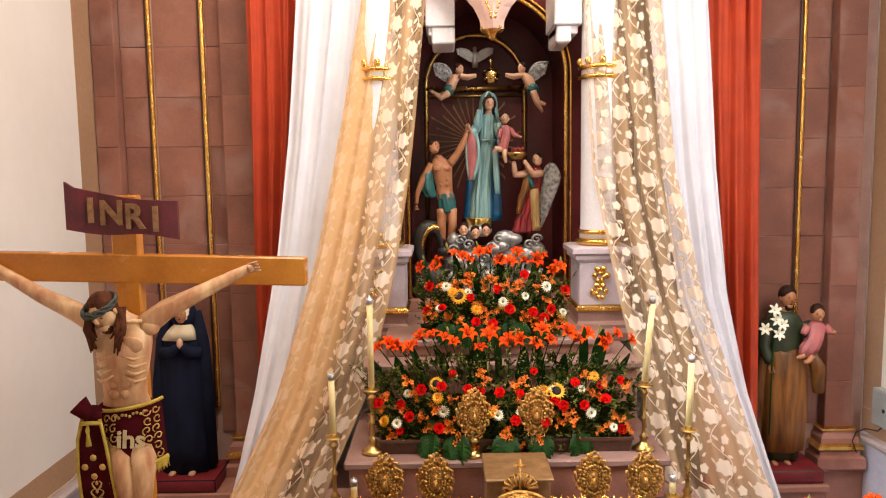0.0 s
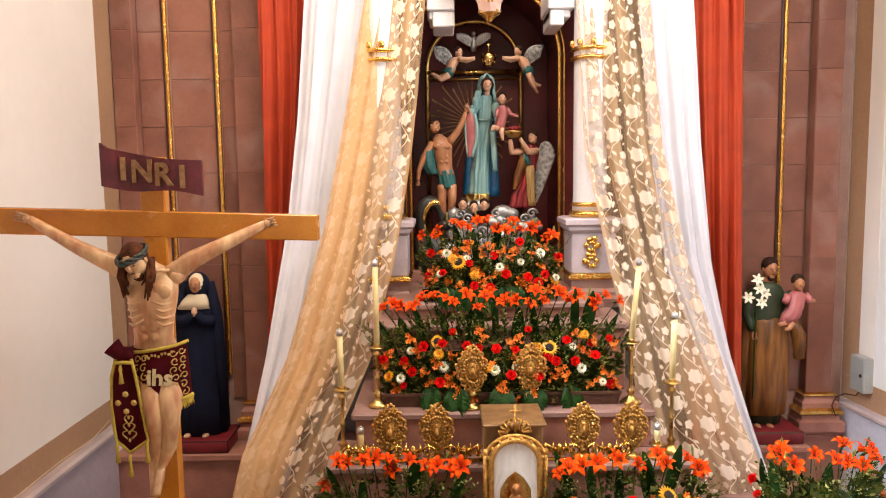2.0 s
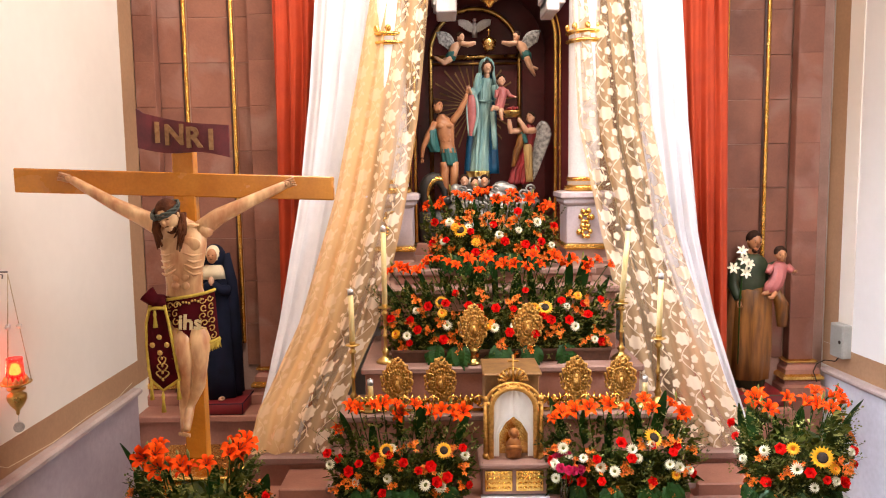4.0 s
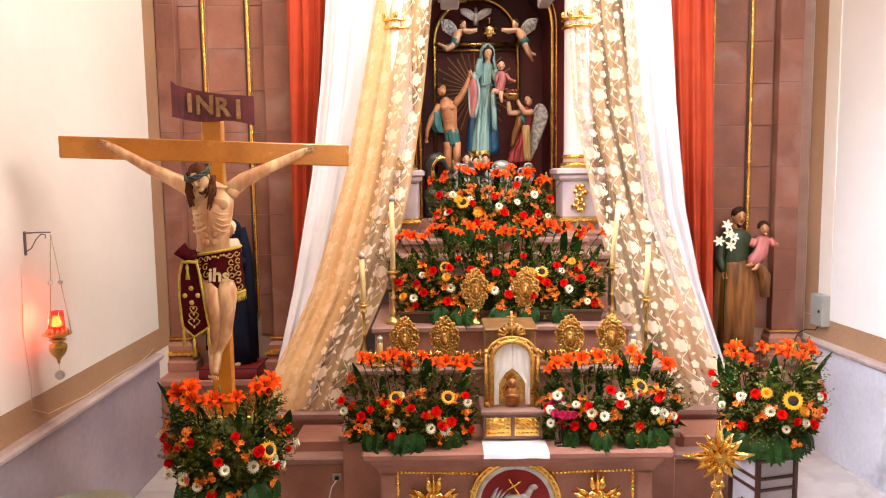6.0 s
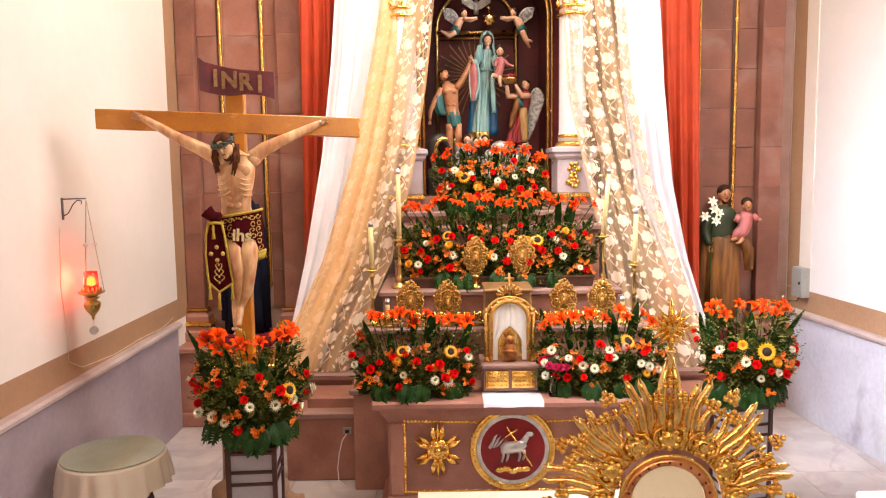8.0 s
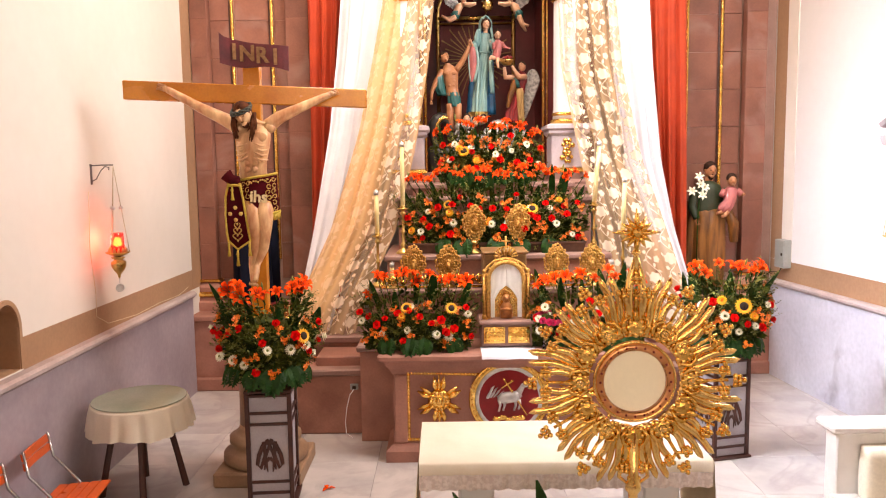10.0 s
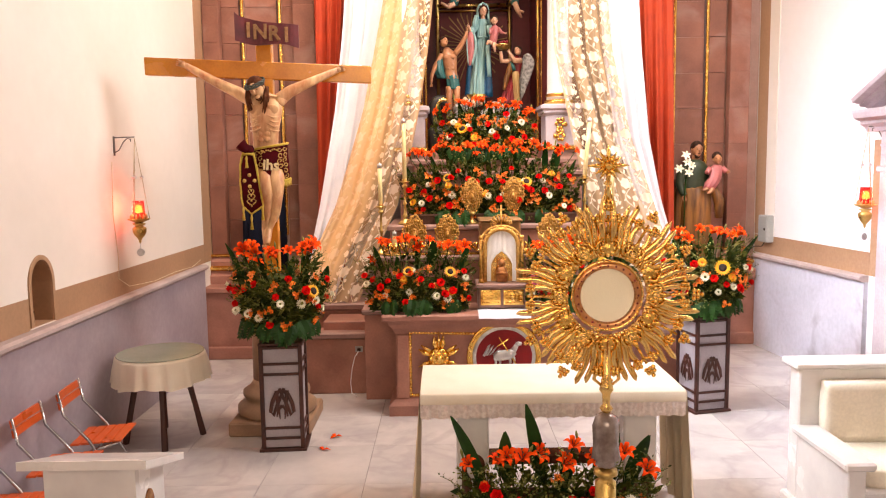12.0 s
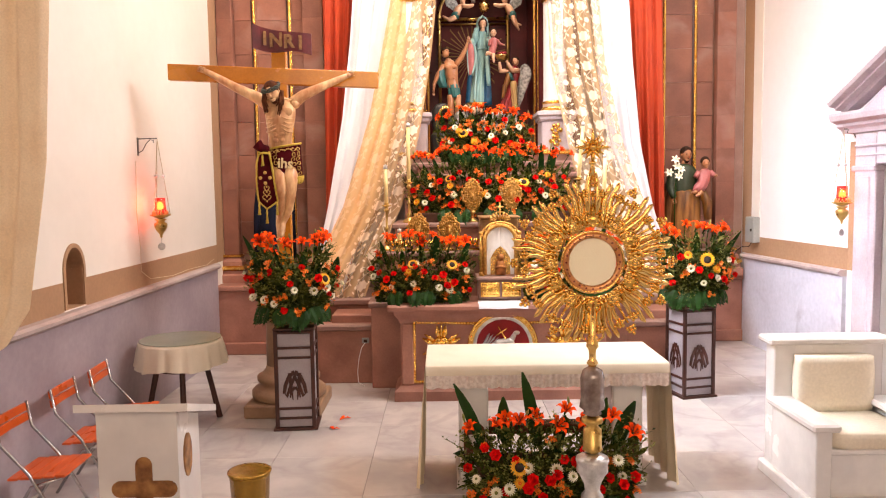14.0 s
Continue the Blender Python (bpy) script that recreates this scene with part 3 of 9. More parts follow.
def door_surround():
    """Stone door case with a pediment on the east wall."""
    d = thing("door_surround", "lilac-grey stone door case with a triangular pediment", "door case", kind="structure")
    a0, a1, top = 2.55, 4.15, 2.37
    mid, run = (a0 + a1) / 2, 1.32
    for y0, y1 in ((a1, a1 + 0.34), (a0 - 0.34, a0)):
        bm = B()
        box(bm, RX - 0.10, RX, y0, y1, 0, 2.70, 0, 0.012)
        box(bm, RX - 0.115, RX, y0 + 0.08, y1 - 0.08, 0.25, 2.25, 0, 0.01)
        part("jamb", bm, M_GREYSTONE, d)
        bm = B()
        box(bm, RX - 0.14, RX, y0 - 0.03, y1 + 0.03, 0, 0.22, 0, 0.015)
        part("jamb_base", bm, M_GREYSTONE, d)
        bm = B()
        box(bm, RX - 0.128, RX, y0 - 0.02, y1 + 0.02, 2.30, 2.36, 0, 0.012)
        part("jamb_cap", bm, M_GREYSTONE, d)
    bm = B()
    box(bm, RX - 0.10, RX, a0, a1, top + 0.001, 2.70, 0, 0.008)
    box(bm, RX - 0.125, RX, a0 - 0.30, a1 + 0.30, 2.455, 2.475, 0, 0.006)
    box(bm, RX - 0.135, RX, a0 - 0.30, a1 + 0.30, 2.55, 2.575, 0, 0.006)
    part("lintel", bm, M_GREYSTONE, d)
    bm = B()
    rings(bm, [[(RX, y, 2.70), (RX - 0.13, y, 2.70), (RX - 0.15, y, 2.74), (RX - 0.20, y, 2.77), (RX - 0.20, y, 2.80), (RX - 0.27, y, 2.83), (RX - 0.29, y, 2.88), (RX - 0.29, y, 2.91), (RX, y, 2.91)] for y in (mid - run, mid + run)])
    part("entablature", bm, M_GREYSTONE, d)
    for s in (1, -1):
        bm = B()
        a, b = Vector((0, mid + s * run, 2.912)), Vector((0, mid, 3.56))
        loops = []
        for p in (a, b):
            loops.append([(RX, p.y, p.z), (RX - 0.12, p.y, p.z), (RX - 0.15, p.y, p.z + 0.03), (RX - 0.22, p.y, p.z + 0.04), (RX - 0.22, p.y, p.z + 0.06), (RX - 0.29, p.y, p.z + 0.075), (RX - 0.31, p.y, p.z + 0.11), (RX, p.y, p.z + 0.11)])
        rings(bm, loops)
        part("raking_cornice", bm, M_GREYSTONE, d)
        bm = B()
        loops = []
        for p in (a, b):
            loops.append([(RX, p.y, p.z + 0.111), (RX - 0.05, p.y, p.z + 0.111), (RX - 0.05, p.y, p.z + 0.19), (RX, p.y, p.z + 0.19)])
        rings(bm, loops)
        part("painted_edge", bm, M_BAND, d, "tan painted strip above the cornice")
    bm = B()
    rings(bm, [[(x, mid - 1.15, 2.913), (x, mid + 1.15, 2.913), (x, mid, 3.56)] for x in (RX, RX - 0.06)])
    part("tympanum", bm, M_GREYSTONE, d)
    leaf = B()
    box(leaf, RX + 0.2, RX + 0.25, a0, a1, 0, top, 0, 0.005)
    leaf = part("door_leaf", leaf, M_DARKWOOD, d, "dark panelled wooden door leaf")
    for y in (a0 + 0.13, a0 + 0.87):
        for z in (0.2, 1.3):
            bm = B()
            box(bm, RX + 0.185, RX + 0.199, y, y + 0.6, z, z + 0.9, 0, 0.01)
            part("door_panel", bm, M_DARKWOOD, leaf)


door_surround()


def pilaster(x0, x1, golds, y, cornerx):
    """Stone-faced wall pier beside the altarpiece, with gilt beads, base mouldings and a pedestal."""
    bm = B()
    box(bm, x0, x1, y + 0.017, 8.6, 0, 9.2)
    p = solo("wall_pier", bm, M_JOINT, "pier of pink quarry stone blocks with mortar joints", "pier", "", "structure")
    for gx in golds:
        bm = B()
        tube(bm, [(gx, y - 0.012, 1.55), (gx, y - 0.012, 9.1)], 0.022, 8)
        g = part("gilt_bead", bm, M_GOLD, p, "gilded upright bead")
        # Thin dark strip along the bead's left side, proud of the stone.
        bm = B()
        box(bm, gx - 0.04, gx - 0.024, y - 0.012, y + 0.001, 1.55, 9.1)
        part("groove_edge", bm, M_DARKWOOD, p)
    return p


pier_l = pilaster(LX, -1.72, (-2.70, -2.21), BY, LX)
pier_r = pilaster(2.62, RX + 0.10, (2.93, 3.36), BY, RX)


def ashlar(parent, spans, y, course=0.46, seed=1):
    """Stone blocks, each its own piece, laid in courses over the pier's face."""
    rng = random.Random(seed)
    z, row = 1.30, 0
    while z < 6.6:
        for a, b, yy in spans:
            w = b - a
            cuts = [a] + ([a + w * (0.42 if row % 2 else 0.58) + rng.uniform(-0.05, 0.05)] if w > 0.7 else []) + [b]
            for c, d in zip(cuts, cuts[1:]):
                bm = B()
                o = rng.uniform(0, 0.004)
                box(bm, c + 0.0025, d - 0.0025, yy - o, yy + 0.06, z + 0.0025, z + course - 0.0025, 0, 0.0025)
                part("stone_block", bm, M_STONE, parent)
        z, row = z + course, row + 1


def pier_bases():
    """Pedestals and gilded base mouldings under the two piers."""
    for x0, x1, y in ((LX + 0.002, -1.72, BY), (2.62, 3.46, BY), (3.462, RX + 0.07, BY + 0.44)):
        bm = B()
        box(bm, x0, x1, y - 0.55, y + 0.05, 0, 0.86, 0, 0.01)
        box(bm, x0, x1, y - 0.60, y + 0.05, 0, 0.16, 0, 0.012)
        q = solo("pier_pedestal", bm, M_CANT, "carved pink stone pedestal below the pier", "pedestal", "", "structure")
        bm = B()
        box(bm, x0, x1, y - 0.60, y + 0.05, 0.861, 0.93, 0, 0.012)
        part("pedestal_cap", bm, M_CANT, q)
    for x0, x1 in ((-3.19, -2.98), (-2.02, -1.74), (3.62, 3.88), (2.64, 2.85)):
        b = B()
        moulding(b, x0, x1, BY - 0.14, BY, 0.932, [(0.10, 0), (0.10, 0.10), (0.06, 0.12), (0.06, 0.16)])
        q = solo("pilaster_base", b, M_CANT, "stepped pink stone pilaster base with gilded roll", "base", "", "structure")
        b = B()
        moulding(b, x0, x1, BY - 0.14, BY, 1.093, [(0.05, 0), (0.085, 0.02), (0.085, 0.05), (0.05, 0.07)])
        part("gilt_roll", b, M_GOLD, q, "gilded base roll")
        b = B()
        moulding(b, x0, x1, BY - 0.14, BY, 1.164, [(0.05, 0), (0.05, 0.05), (0.02, 0.09), (0.02, 0.11)])
        part("upper_step", b, M_CANT, q)
        b = B()
        moulding(b, x0, x1, BY - 0.14, BY, 1.275, [(0.01, 0), (0.035, 0.012), (0.035, 0.03), (0.01, 0.04)])
        part("gilt_roll", b, M_GOLD, q, "gilded base roll")
        b = B()
        box(b, x0, x1, BY - 0.13, BY - 0.001, 1.316, 9.0, 0, 0.006)
        part("pilaster_strip", b, M_STONE, q)


pier_bases()


# ---- altarpiece ----
def altarpiece():
    a = thing("altarpiece", "oxblood lacquered altarpiece with gilt arch and white columns", "altarpiece", kind="structure")
    # stepped stone base
    bm = B()
    box(bm, -1.72, 2.62, 5.55, 7.2, 0, 0.80, 0, 0.012)
    part("base_block", bm, M_CANT, a)
    bm = B()
    box(bm, -1.76, 2.66, 5.50, 7.2, 0.801, 0.885, 0, 0.02)
    part("base_cap", bm, M_CANT_G, a)
    for x0, x1, top in ((-1.62, -0.96, 0.60), (1.86, 2.5, 0.60)):
        bm = B()
        box(bm, x0, x1, 4.95, 5.56, 0, top, 0, 0.01)
        box(bm, x0 + 0.18, x1, 5.1, 5.545, top, top + 0.16, 0, 0.01)
        part("side_step", bm, M_CANT, a)
        bm = B()
        box(bm, x0 - 0.03, x1, 4.92, 5.09, top + 0.001, top + 0.07, 0, 0.015)
        part("side_step_cap", bm, M_CANT_G, a)
    # gradines that carry the flowers
    for x0, x1, y0, y1, z0, z1 in ((-0.95, 1.85, 4.72, 5.55, 0, 0.96), (-0.85, 1.75, 4.78, 5.3, 0.961, 1.50), (-0.69, 1.53, 5.05, 6.2, 1.501, 1.80),
                                   (-0.60, 1.45, 5.55, 6.25, 1.801, 2.36), (-0.45, 1.28, 5.75, 7.3, 2.361, 2.50)):
        bm = B()
        box(bm, x0, x1, y0, y1, z0, z1 - 0.06, 0, 0.008)
        part("gradine", bm, M_CANT, a)
        bm = B()
        box(bm, x0 - 0.03, x1 + 0.03, y0 - 0.04, y1, z1 - 0.059, z1, 0, 0.014)
        part("gradine_cap", bm, M_CANT_G, a)
    # back panel with the great arch
    cx, r, zs, y = 0.40, 0.72, 4.66, 6.9
    bm = B()
    n = 24
    arc = [(cx + r * math.cos(math.pi * k / n), zs + r * math.sin(math.pi * k / n)) for k in range(n + 1)]
    pts = [(cx + r, 2.5)] + arc + [(cx - r, 2.5)]
    out = [(1.75, 2.5)] + [(1.75 if k <= 6 else (-0.95 if k >= 18 else cx + 1.35 * (12 - k) / 6), 7.0 if 6 <= k <= 18 else zs + (7 - zs) * (min(k, n - k) / 6)) for k in range(n + 1)] + [(-0.95, 2.5)]
    rings(bm, [[(p[0], y, p[1]), (q[0], y, q[1])] for p, q in zip(pts, out)], 0, False, False)
    rings(bm, [[(p[0], y, p[1]), (p[0], 7.72, p[1])] for p in pts], 0, False, False)
    rings(bm, [[(-0.95, y + 0.0, 2.5), (-0.95, 7.9, 2.5)], [(-0.95, y, 7.0), (-0.95, 7.9, 7.0)]], 0, False, False)
    rings(bm, [[(1.75, y + 0.0, 2.5), (1.75, 7.9, 2.5)], [(1.75, y, 7.0), (1.75, 7.9, 7.0)]], 0, False, False)
    bmesh.ops.recalc_face_normals(bm, faces=bm.faces[:])
    part("arched_recess", bm, M_PURPLE, a)
    bm = B()
    box(bm, -0.95, 1.75, 7.72, 7.85, 2.4, 7.0)
    part("recess_back", bm, M_PURPLE, a)
    bm = B()
    box(bm, -0.9, 1.7, 6.88, 7.75, 2.36, 2.62, 0, 0.01)
    part("niche_floor", bm, M_CANT, a)
    for rr, w in ((r + 0.0, 0.018), (r + 0.045, 0.01)):
        bm = B()
        q = [(cx + rr, y - 0.015, 2.63)] + [(cx + rr * math.cos(math.pi * k / 40), y - 0.015, zs + rr * math.sin(math.pi * k / 40)) for k in range(41)] + [(cx - rr, y - 0.015, 2.63)]
        tube(bm, q, w, 8)
        part("gilt_arch", bm, M_GOLD, a, "gilded arch moulding", True)
    # inner framed panel
    ix0, ix1, iz, ir, iy = -0.16, 0.83, 4.62, 0.495, 7.66
    ic = (ix0 + ix1) / 2
    bm = B()
    q = [(ix1, iy, 2.63)] + [(ic + ir * math.cos(math.pi * k / 30), iy, iz + 0.03 + ir * math.sin(math.pi * k / 30)) for k in range(31)] + [(ix0, iy, 2.63)]
    tube(bm, q, 0.024, 8, 0, 0.8)
    part("panel_frame", bm, M_BRASS, a, "old-gold moulded panel frame", True)
    bm = B()
    tube(bm, [(ix0, iy, iz), (ix1, iy, iz)], 0.026, 8)
    tube(bm, [(ix0, iy, iz - 0.07), (ix1, iy, iz - 0.07)], 0.014, 8)
    part("panel_rail", bm, M_BRASS, a, "old-gold panel cross rail", True)
    bm = B()
    for k in range(36):
        t = 2 * math.pi * k / 36
        w, L = 0.01, 0.40 + 0.09 * (k % 2)
        c, s = math.cos(t), math.sin(t)
        o = Vector((ic - 0.02, 7.705, 4.1))
        bm.faces.new([bm.verts.new(o + Vector((0.1 * c - w * s * 0.4, 0, 0.1 * s + w * c * 0.4))), bm.verts.new(o + Vector((0.1 * c + w * s * 0.4, 0, 0.1 * s - w * c * 0.4))),
                      bm.verts.new(o + Vector((L * c + w * s, 0, L * s - w * c))), bm.verts.new(o + Vector((L * c, -0.004, (L + 0.03) * s))), bm.verts.new(o + Vector((L * c - w * s, 0, L * s + w * c)))])
    part("carved_rays", bm, M_DIMGILT, a, "dull gilt rays behind the figures")
    # columns on pedestals
    for x in (1.33, -0.53):
        bm = B()
        moulding(bm, x - 0.2, x + 0.2, 6.25, 6.65, 2.362, [(0.06, 0), (0.06, 0.07), (0.03, 0.10), (0.03, 0.13), (0, 0.16), (0, 0.24)])
        ped = part("column_pedestal", bm, M_CANT_G, a)
        bm = B()
        moulding(bm, x - 0.2, x + 0.2, 6.25, 6.65, 2.603, [(0.01, 0), (0.025, 0.015), (0.025, 0.035), (0.005, 0.05)])
        part("gilt_roll", bm, M_GOLD, ped)
        bm = B()
        box(bm, x - 0.2, x + 0.2, 6.25, 6.65, 2.654, 3.02, 0, 0.01)
        part("die", bm, M_LILACPAINT, ped, "lilac-white painted die")
        bm = B()
        moulding(bm, x - 0.2, x + 0.2, 6.25, 6.65, 3.021, [(0.0, 0), (0.03, 0.03), (0.03, 0.06), (0.06, 0.08), (0.06, 0.12), (0.02, 0.135)])
        part("cap", bm, M_LILACPAINT, ped, "lilac-white moulded cap")
        bm = B()
        for s in (-1, 1):
            for k in range(9):
                u = k / 8
                ang = 2.6 * math.pi * u
                rr = 0.075 * (1 - 0.65 * u)
                ball(bm, (x - 0.02 + s * rr * math.cos(ang) * 0.8, 6.238, 2.84 + s * 0.07 + rr * math.sin(ang)), (0.03 - 0.012 * u, 0.02, 0.03 - 0.012 * u), 0, 8)
        part("gilt_scroll", bm, M_GOLD, ped, "gilded carved scroll ornament", True)
        bm = B()
        lathe(bm, [(0.17, 3.157), (0.19, 3.17), (0.19, 3.2), (0.165, 3.215)], (x, 6.45, 0), 24)
        lathe(bm, [(0.155, 3.25), (0.172, 3.26), (0.172, 3.28), (0.15, 3.295)], (x, 6.45, 0), 24)
        part("gilt_column_base", bm, M_GOLD, ped, "gilded column base rings", True)
        bm = B()
        lathe(bm, [(0.16, 3.2), (0.155, 3.3), (0.15, 3.32), (0.148, 4.6), (0.14, 7.0)], (x, 6.45, 0), 24)
        part("column_shaft", bm, M_WHITEPAINT, ped, "white painted column shaft", True)
        bm = B()
        for zz in (4.55, 4.63):
            lathe(bm, [(0.15, zz), (0.18, zz + 0.015), (0.18, zz + 0.03), (0.15, zz + 0.045)], (x, 6.45, 0), 24)
        for k in range(8):
            t = 2 * math.pi * k / 8
            ball(bm, (x + 0.16 * math.cos(t), 6.45 + 0.16 * math.sin(t), 4.70), (0.03, 0.02, 0.035), 0, 8)
        part("gilt_collar", bm, M_GOLD, ped, "gilded column collar", True)
    # white stepped imposts and the hanging boss
    for x0, x1, s in ((-0.13, 0.115, 1), (0.94, 1.175, -1)):
        bm = B()
        box(bm, x0, x1, 6.38, 6.9, 5.0, 5.8, 0, 0.01)
        box(bm, x0 + (0.05 if s > 0 else 0.02), x1 - (0.0 if s > 0 else 0.09), 6.4, 6.88, 4.86, 4.999, 0, 0.012)
        box(bm, x0 + 0.02, x1 - 0.03, 6.42, 6.86, 4.93, 5.001, 0, 0.01)
        part("impost", bm, M_WHITEPAINT, a, "bright white stepped impost block")
    bm = B()
    rings(bm, [[(0.41 + w * 2.0 * s[0], 6.12 + 0.12 * s[1] * (0.3 + w), z) for s in ((-1, 1), (-0.5, -0.2), (0, -1), (0.5, -0.2), (1, 1))] for w, z in ((0.045, 4.93), (0.05, 5.0), (0.075, 5.1), (0.12, 5.2), (0.2, 5.35), (0.34, 5.5))])
    part("hanging_boss", bm, M_BOSS, a, "rose and cream pendant boss with gilt studs")
    bm = B()
    lathe(bm, [(0.01, 4.85), (0.03, 4.87), (0.035, 4.885), (0.06, 4.905), (0.09, 4.925), (0.1, 4.945), (0.085, 4.96)], (0.41, 6.2, 0), 14, 0, 7, 0.06)
    for s in (-1, 1):
        for k in range(9):
            u = k / 8
            ball(bm, (0.41 + s * (0.015 + 0.17 * u ** 1.6), 6.03 - 0.05 * u + 0.08 * abs(s) * u, 5.0 + 0.3 * u), 0.014, 0, 6)
    part("boss_gilding", bm, M_GOLD, a, "gilt tip and studs", True)
    return a


altarpiece()


M_PEACH = mat("peach_cream_cloth", (0.88, 0.72, 0.52), (0.80, 0.62, 0.42), 0.8, scale=6, fine=120, bump=0.15)


# ---- drapes ----
def drape(bm, rows, folds, amp, across=60, down=70, phase=0.0, seed=0, hem=0.0, fine=0.45, wide=1.5):
    """A hanging cloth. rows: (height, one edge's x, other edge's x, y) from top to bottom; folds across it, deepest in the middle of the fall."""
    rng = random.Random(seed)
    ph = [rng.uniform(0, 6.28) for _ in range(4)]
    zs = [r[0] for r in rows][::-1]
    cols = [[r[k] for r in rows][::-1] for k in (1, 2, 3)]
    uv, uv2 = bm.loops.layers.uv.verify(), bm.loops.layers.uv.new("across")
    grid, tex = [], []
    for j in range(down + 1):
        z = rows[0][0] + (rows[-1][0] - rows[0][0]) * j / down
        xa, xb, y = (float(np.interp(z, zs, c)) for c in cols)
        line, tl = [], []
        for i in range(across + 1):
            u = i / across
            w = u + 0.012 * math.sin(9 * u + ph[0] + 1.3 * z)
            d = math.sin(2 * math.pi * folds * w + phase + 0.5 * math.sin(0.9 * z + ph[1]))
            d += fine * math.sin(2 * math.pi * folds * 2.3 * w + ph[2] + 0.7 * z)
            k = amp * (0.7 + 0.3 * math.sin(1.7 * z + ph[3] + 3 * u))
            line.append(bm.verts.new((xa + (xb - xa) * u + 0.25 * k * math.cos(2 * math.pi * folds * w), y + k * d, z - hem * abs(math.sin(math.pi * folds * u)) * (j == down))))
            tl.append((wide * u, 0.95 * z))
        grid.append(line)
        tex.append(tl)
    for j in range(down):
        for i in range(across):
            f = bm.faces.new((grid[j][i], grid[j + 1][i], grid[j + 1][i + 1], grid[j][i + 1]))
            f.smooth = True
            for lp, t in zip(f.loops, (tex[j][i], tex[j + 1][i], tex[j + 1][i + 1], tex[j][i + 1])):
                lp[uv].uv = t
            for lp, k in zip(f.loops, (0, 0, 1, 1)):
                lp[uv2].uv = ((i + k) / across, j / down)


LACE_L = [(7.4, -0.04, -0.45, 6.42), (5.2, -0.13, -0.66, 6.34), (4.29, -0.225, -0.83, 6.3), (3.83, -0.28, -0.92, 6.27), (3.12, -0.39, -1.06, 6.15), (2.8, -0.45, -1.15, 6.07),
          (1.97, -0.66, -1.40, 5.92), (1.45, -0.90, -1.63, 5.72), (1.25, -0.97, -1.73, 5.64), (0.905, -1.10, -1.80, 5.56)]
LACE_R = [(7.4, 1.10, 1.65, 6.42), (5.19, 1.164, 1.80, 6.34), (3.8, 1.233, 1.93, 6.27), (2.76, 1.43, 2.12, 6.1), (2.03, 1.575, 2.34, 5.92), (1.40, 1.64, 2.50, 5.72), (0.905, 1.80, 2.70, 5.58)]
WHITE_L = [(7.4, -0.40, -1.12, 6.5), (5.2, -0.56, -1.22, 6.46), (4.07, -0.72, -1.315, 6.42), (3.12, -0.86, -1.42, 6.34), (1.97, -1.10, -1.60, 6.08), (1.45, -1.26, -1.69, 5.86), (0.90, -1.38, -1.82, 5.70)]
WHITE_R = [(7.4, 1.58, 2.18, 6.5), (5.2, 1.73, 2.25, 6.46), (3.8, 1.85, 2.335, 6.42), (2.73, 1.98, 2.42, 6.3), (1.95, 2.22, 2.52, 6.08), (1.48, 2.4, 2.60, 5.86), (0.90, 2.58, 2.75, 5.70)]
for rows, seed in ((LACE_L, 1), (LACE_R, 2)):
    bm = B()
    drape(bm, rows, 4.0, 0.035, 110, 90, 0.0, seed, 0.02, 0.3, 0.78)
    solo("lace_curtain", bm, M_LACE if seed == 1 else M_LACE_OPEN, "cream flowered lace curtain swept outwards over the stone base", "curtain", "altarpiece curtains")
for rows, seed in ((WHITE_L, 3), (WHITE_R, 4)):
    bm = B()
    drape(bm, rows, 3.3, 0.034, 80, 70, 0.0, seed, 0.0, 0.35)
    solo("white_curtain", bm, M_WHITE_CLOTH, "plain white satin curtain hanging behind the lace", "curtain", "altarpiece curtains")
for rows, seed in (([(9.0, -1.0, -1.72, 6.72), (4.5, -1.12, -1.70, 6.7), (1.5, -1.35, -1.735, 6.68), (0.90, -1.45, -1.74, 6.66)], 5), ([(9.0, 2.05, 2.72, 6.60), (4.5, 2.15, 2.76, 6.58), (0.90, 2.3, 2.80, 6.55)], 6)):
    bm = B()
    drape(bm, rows, 4.0, 0.05, 70, 60, 0.6, seed)
    solo("red_curtain", bm, M_RED_CLOTH, "heavy rust-red curtain in deep upright folds", "curtain", "altarpiece curtains")
bm = B()
drape(bm, [(9.2, -2.62, -1.60, -0.3), (2.97, -2.6, -1.745, -0.3), (2.29, -2.6, -1.785, -0.3), (1.7, -2.6, -1.885, -0.3), (1.55, -2.55, -1.99, -0.3)], 5.0, 0.04, 60, 50, 0.2, 8, 0.03)
solo("side_drape", bm, M_PEACH, "cream cloth drape hanging at the chancel arch", "curtain")


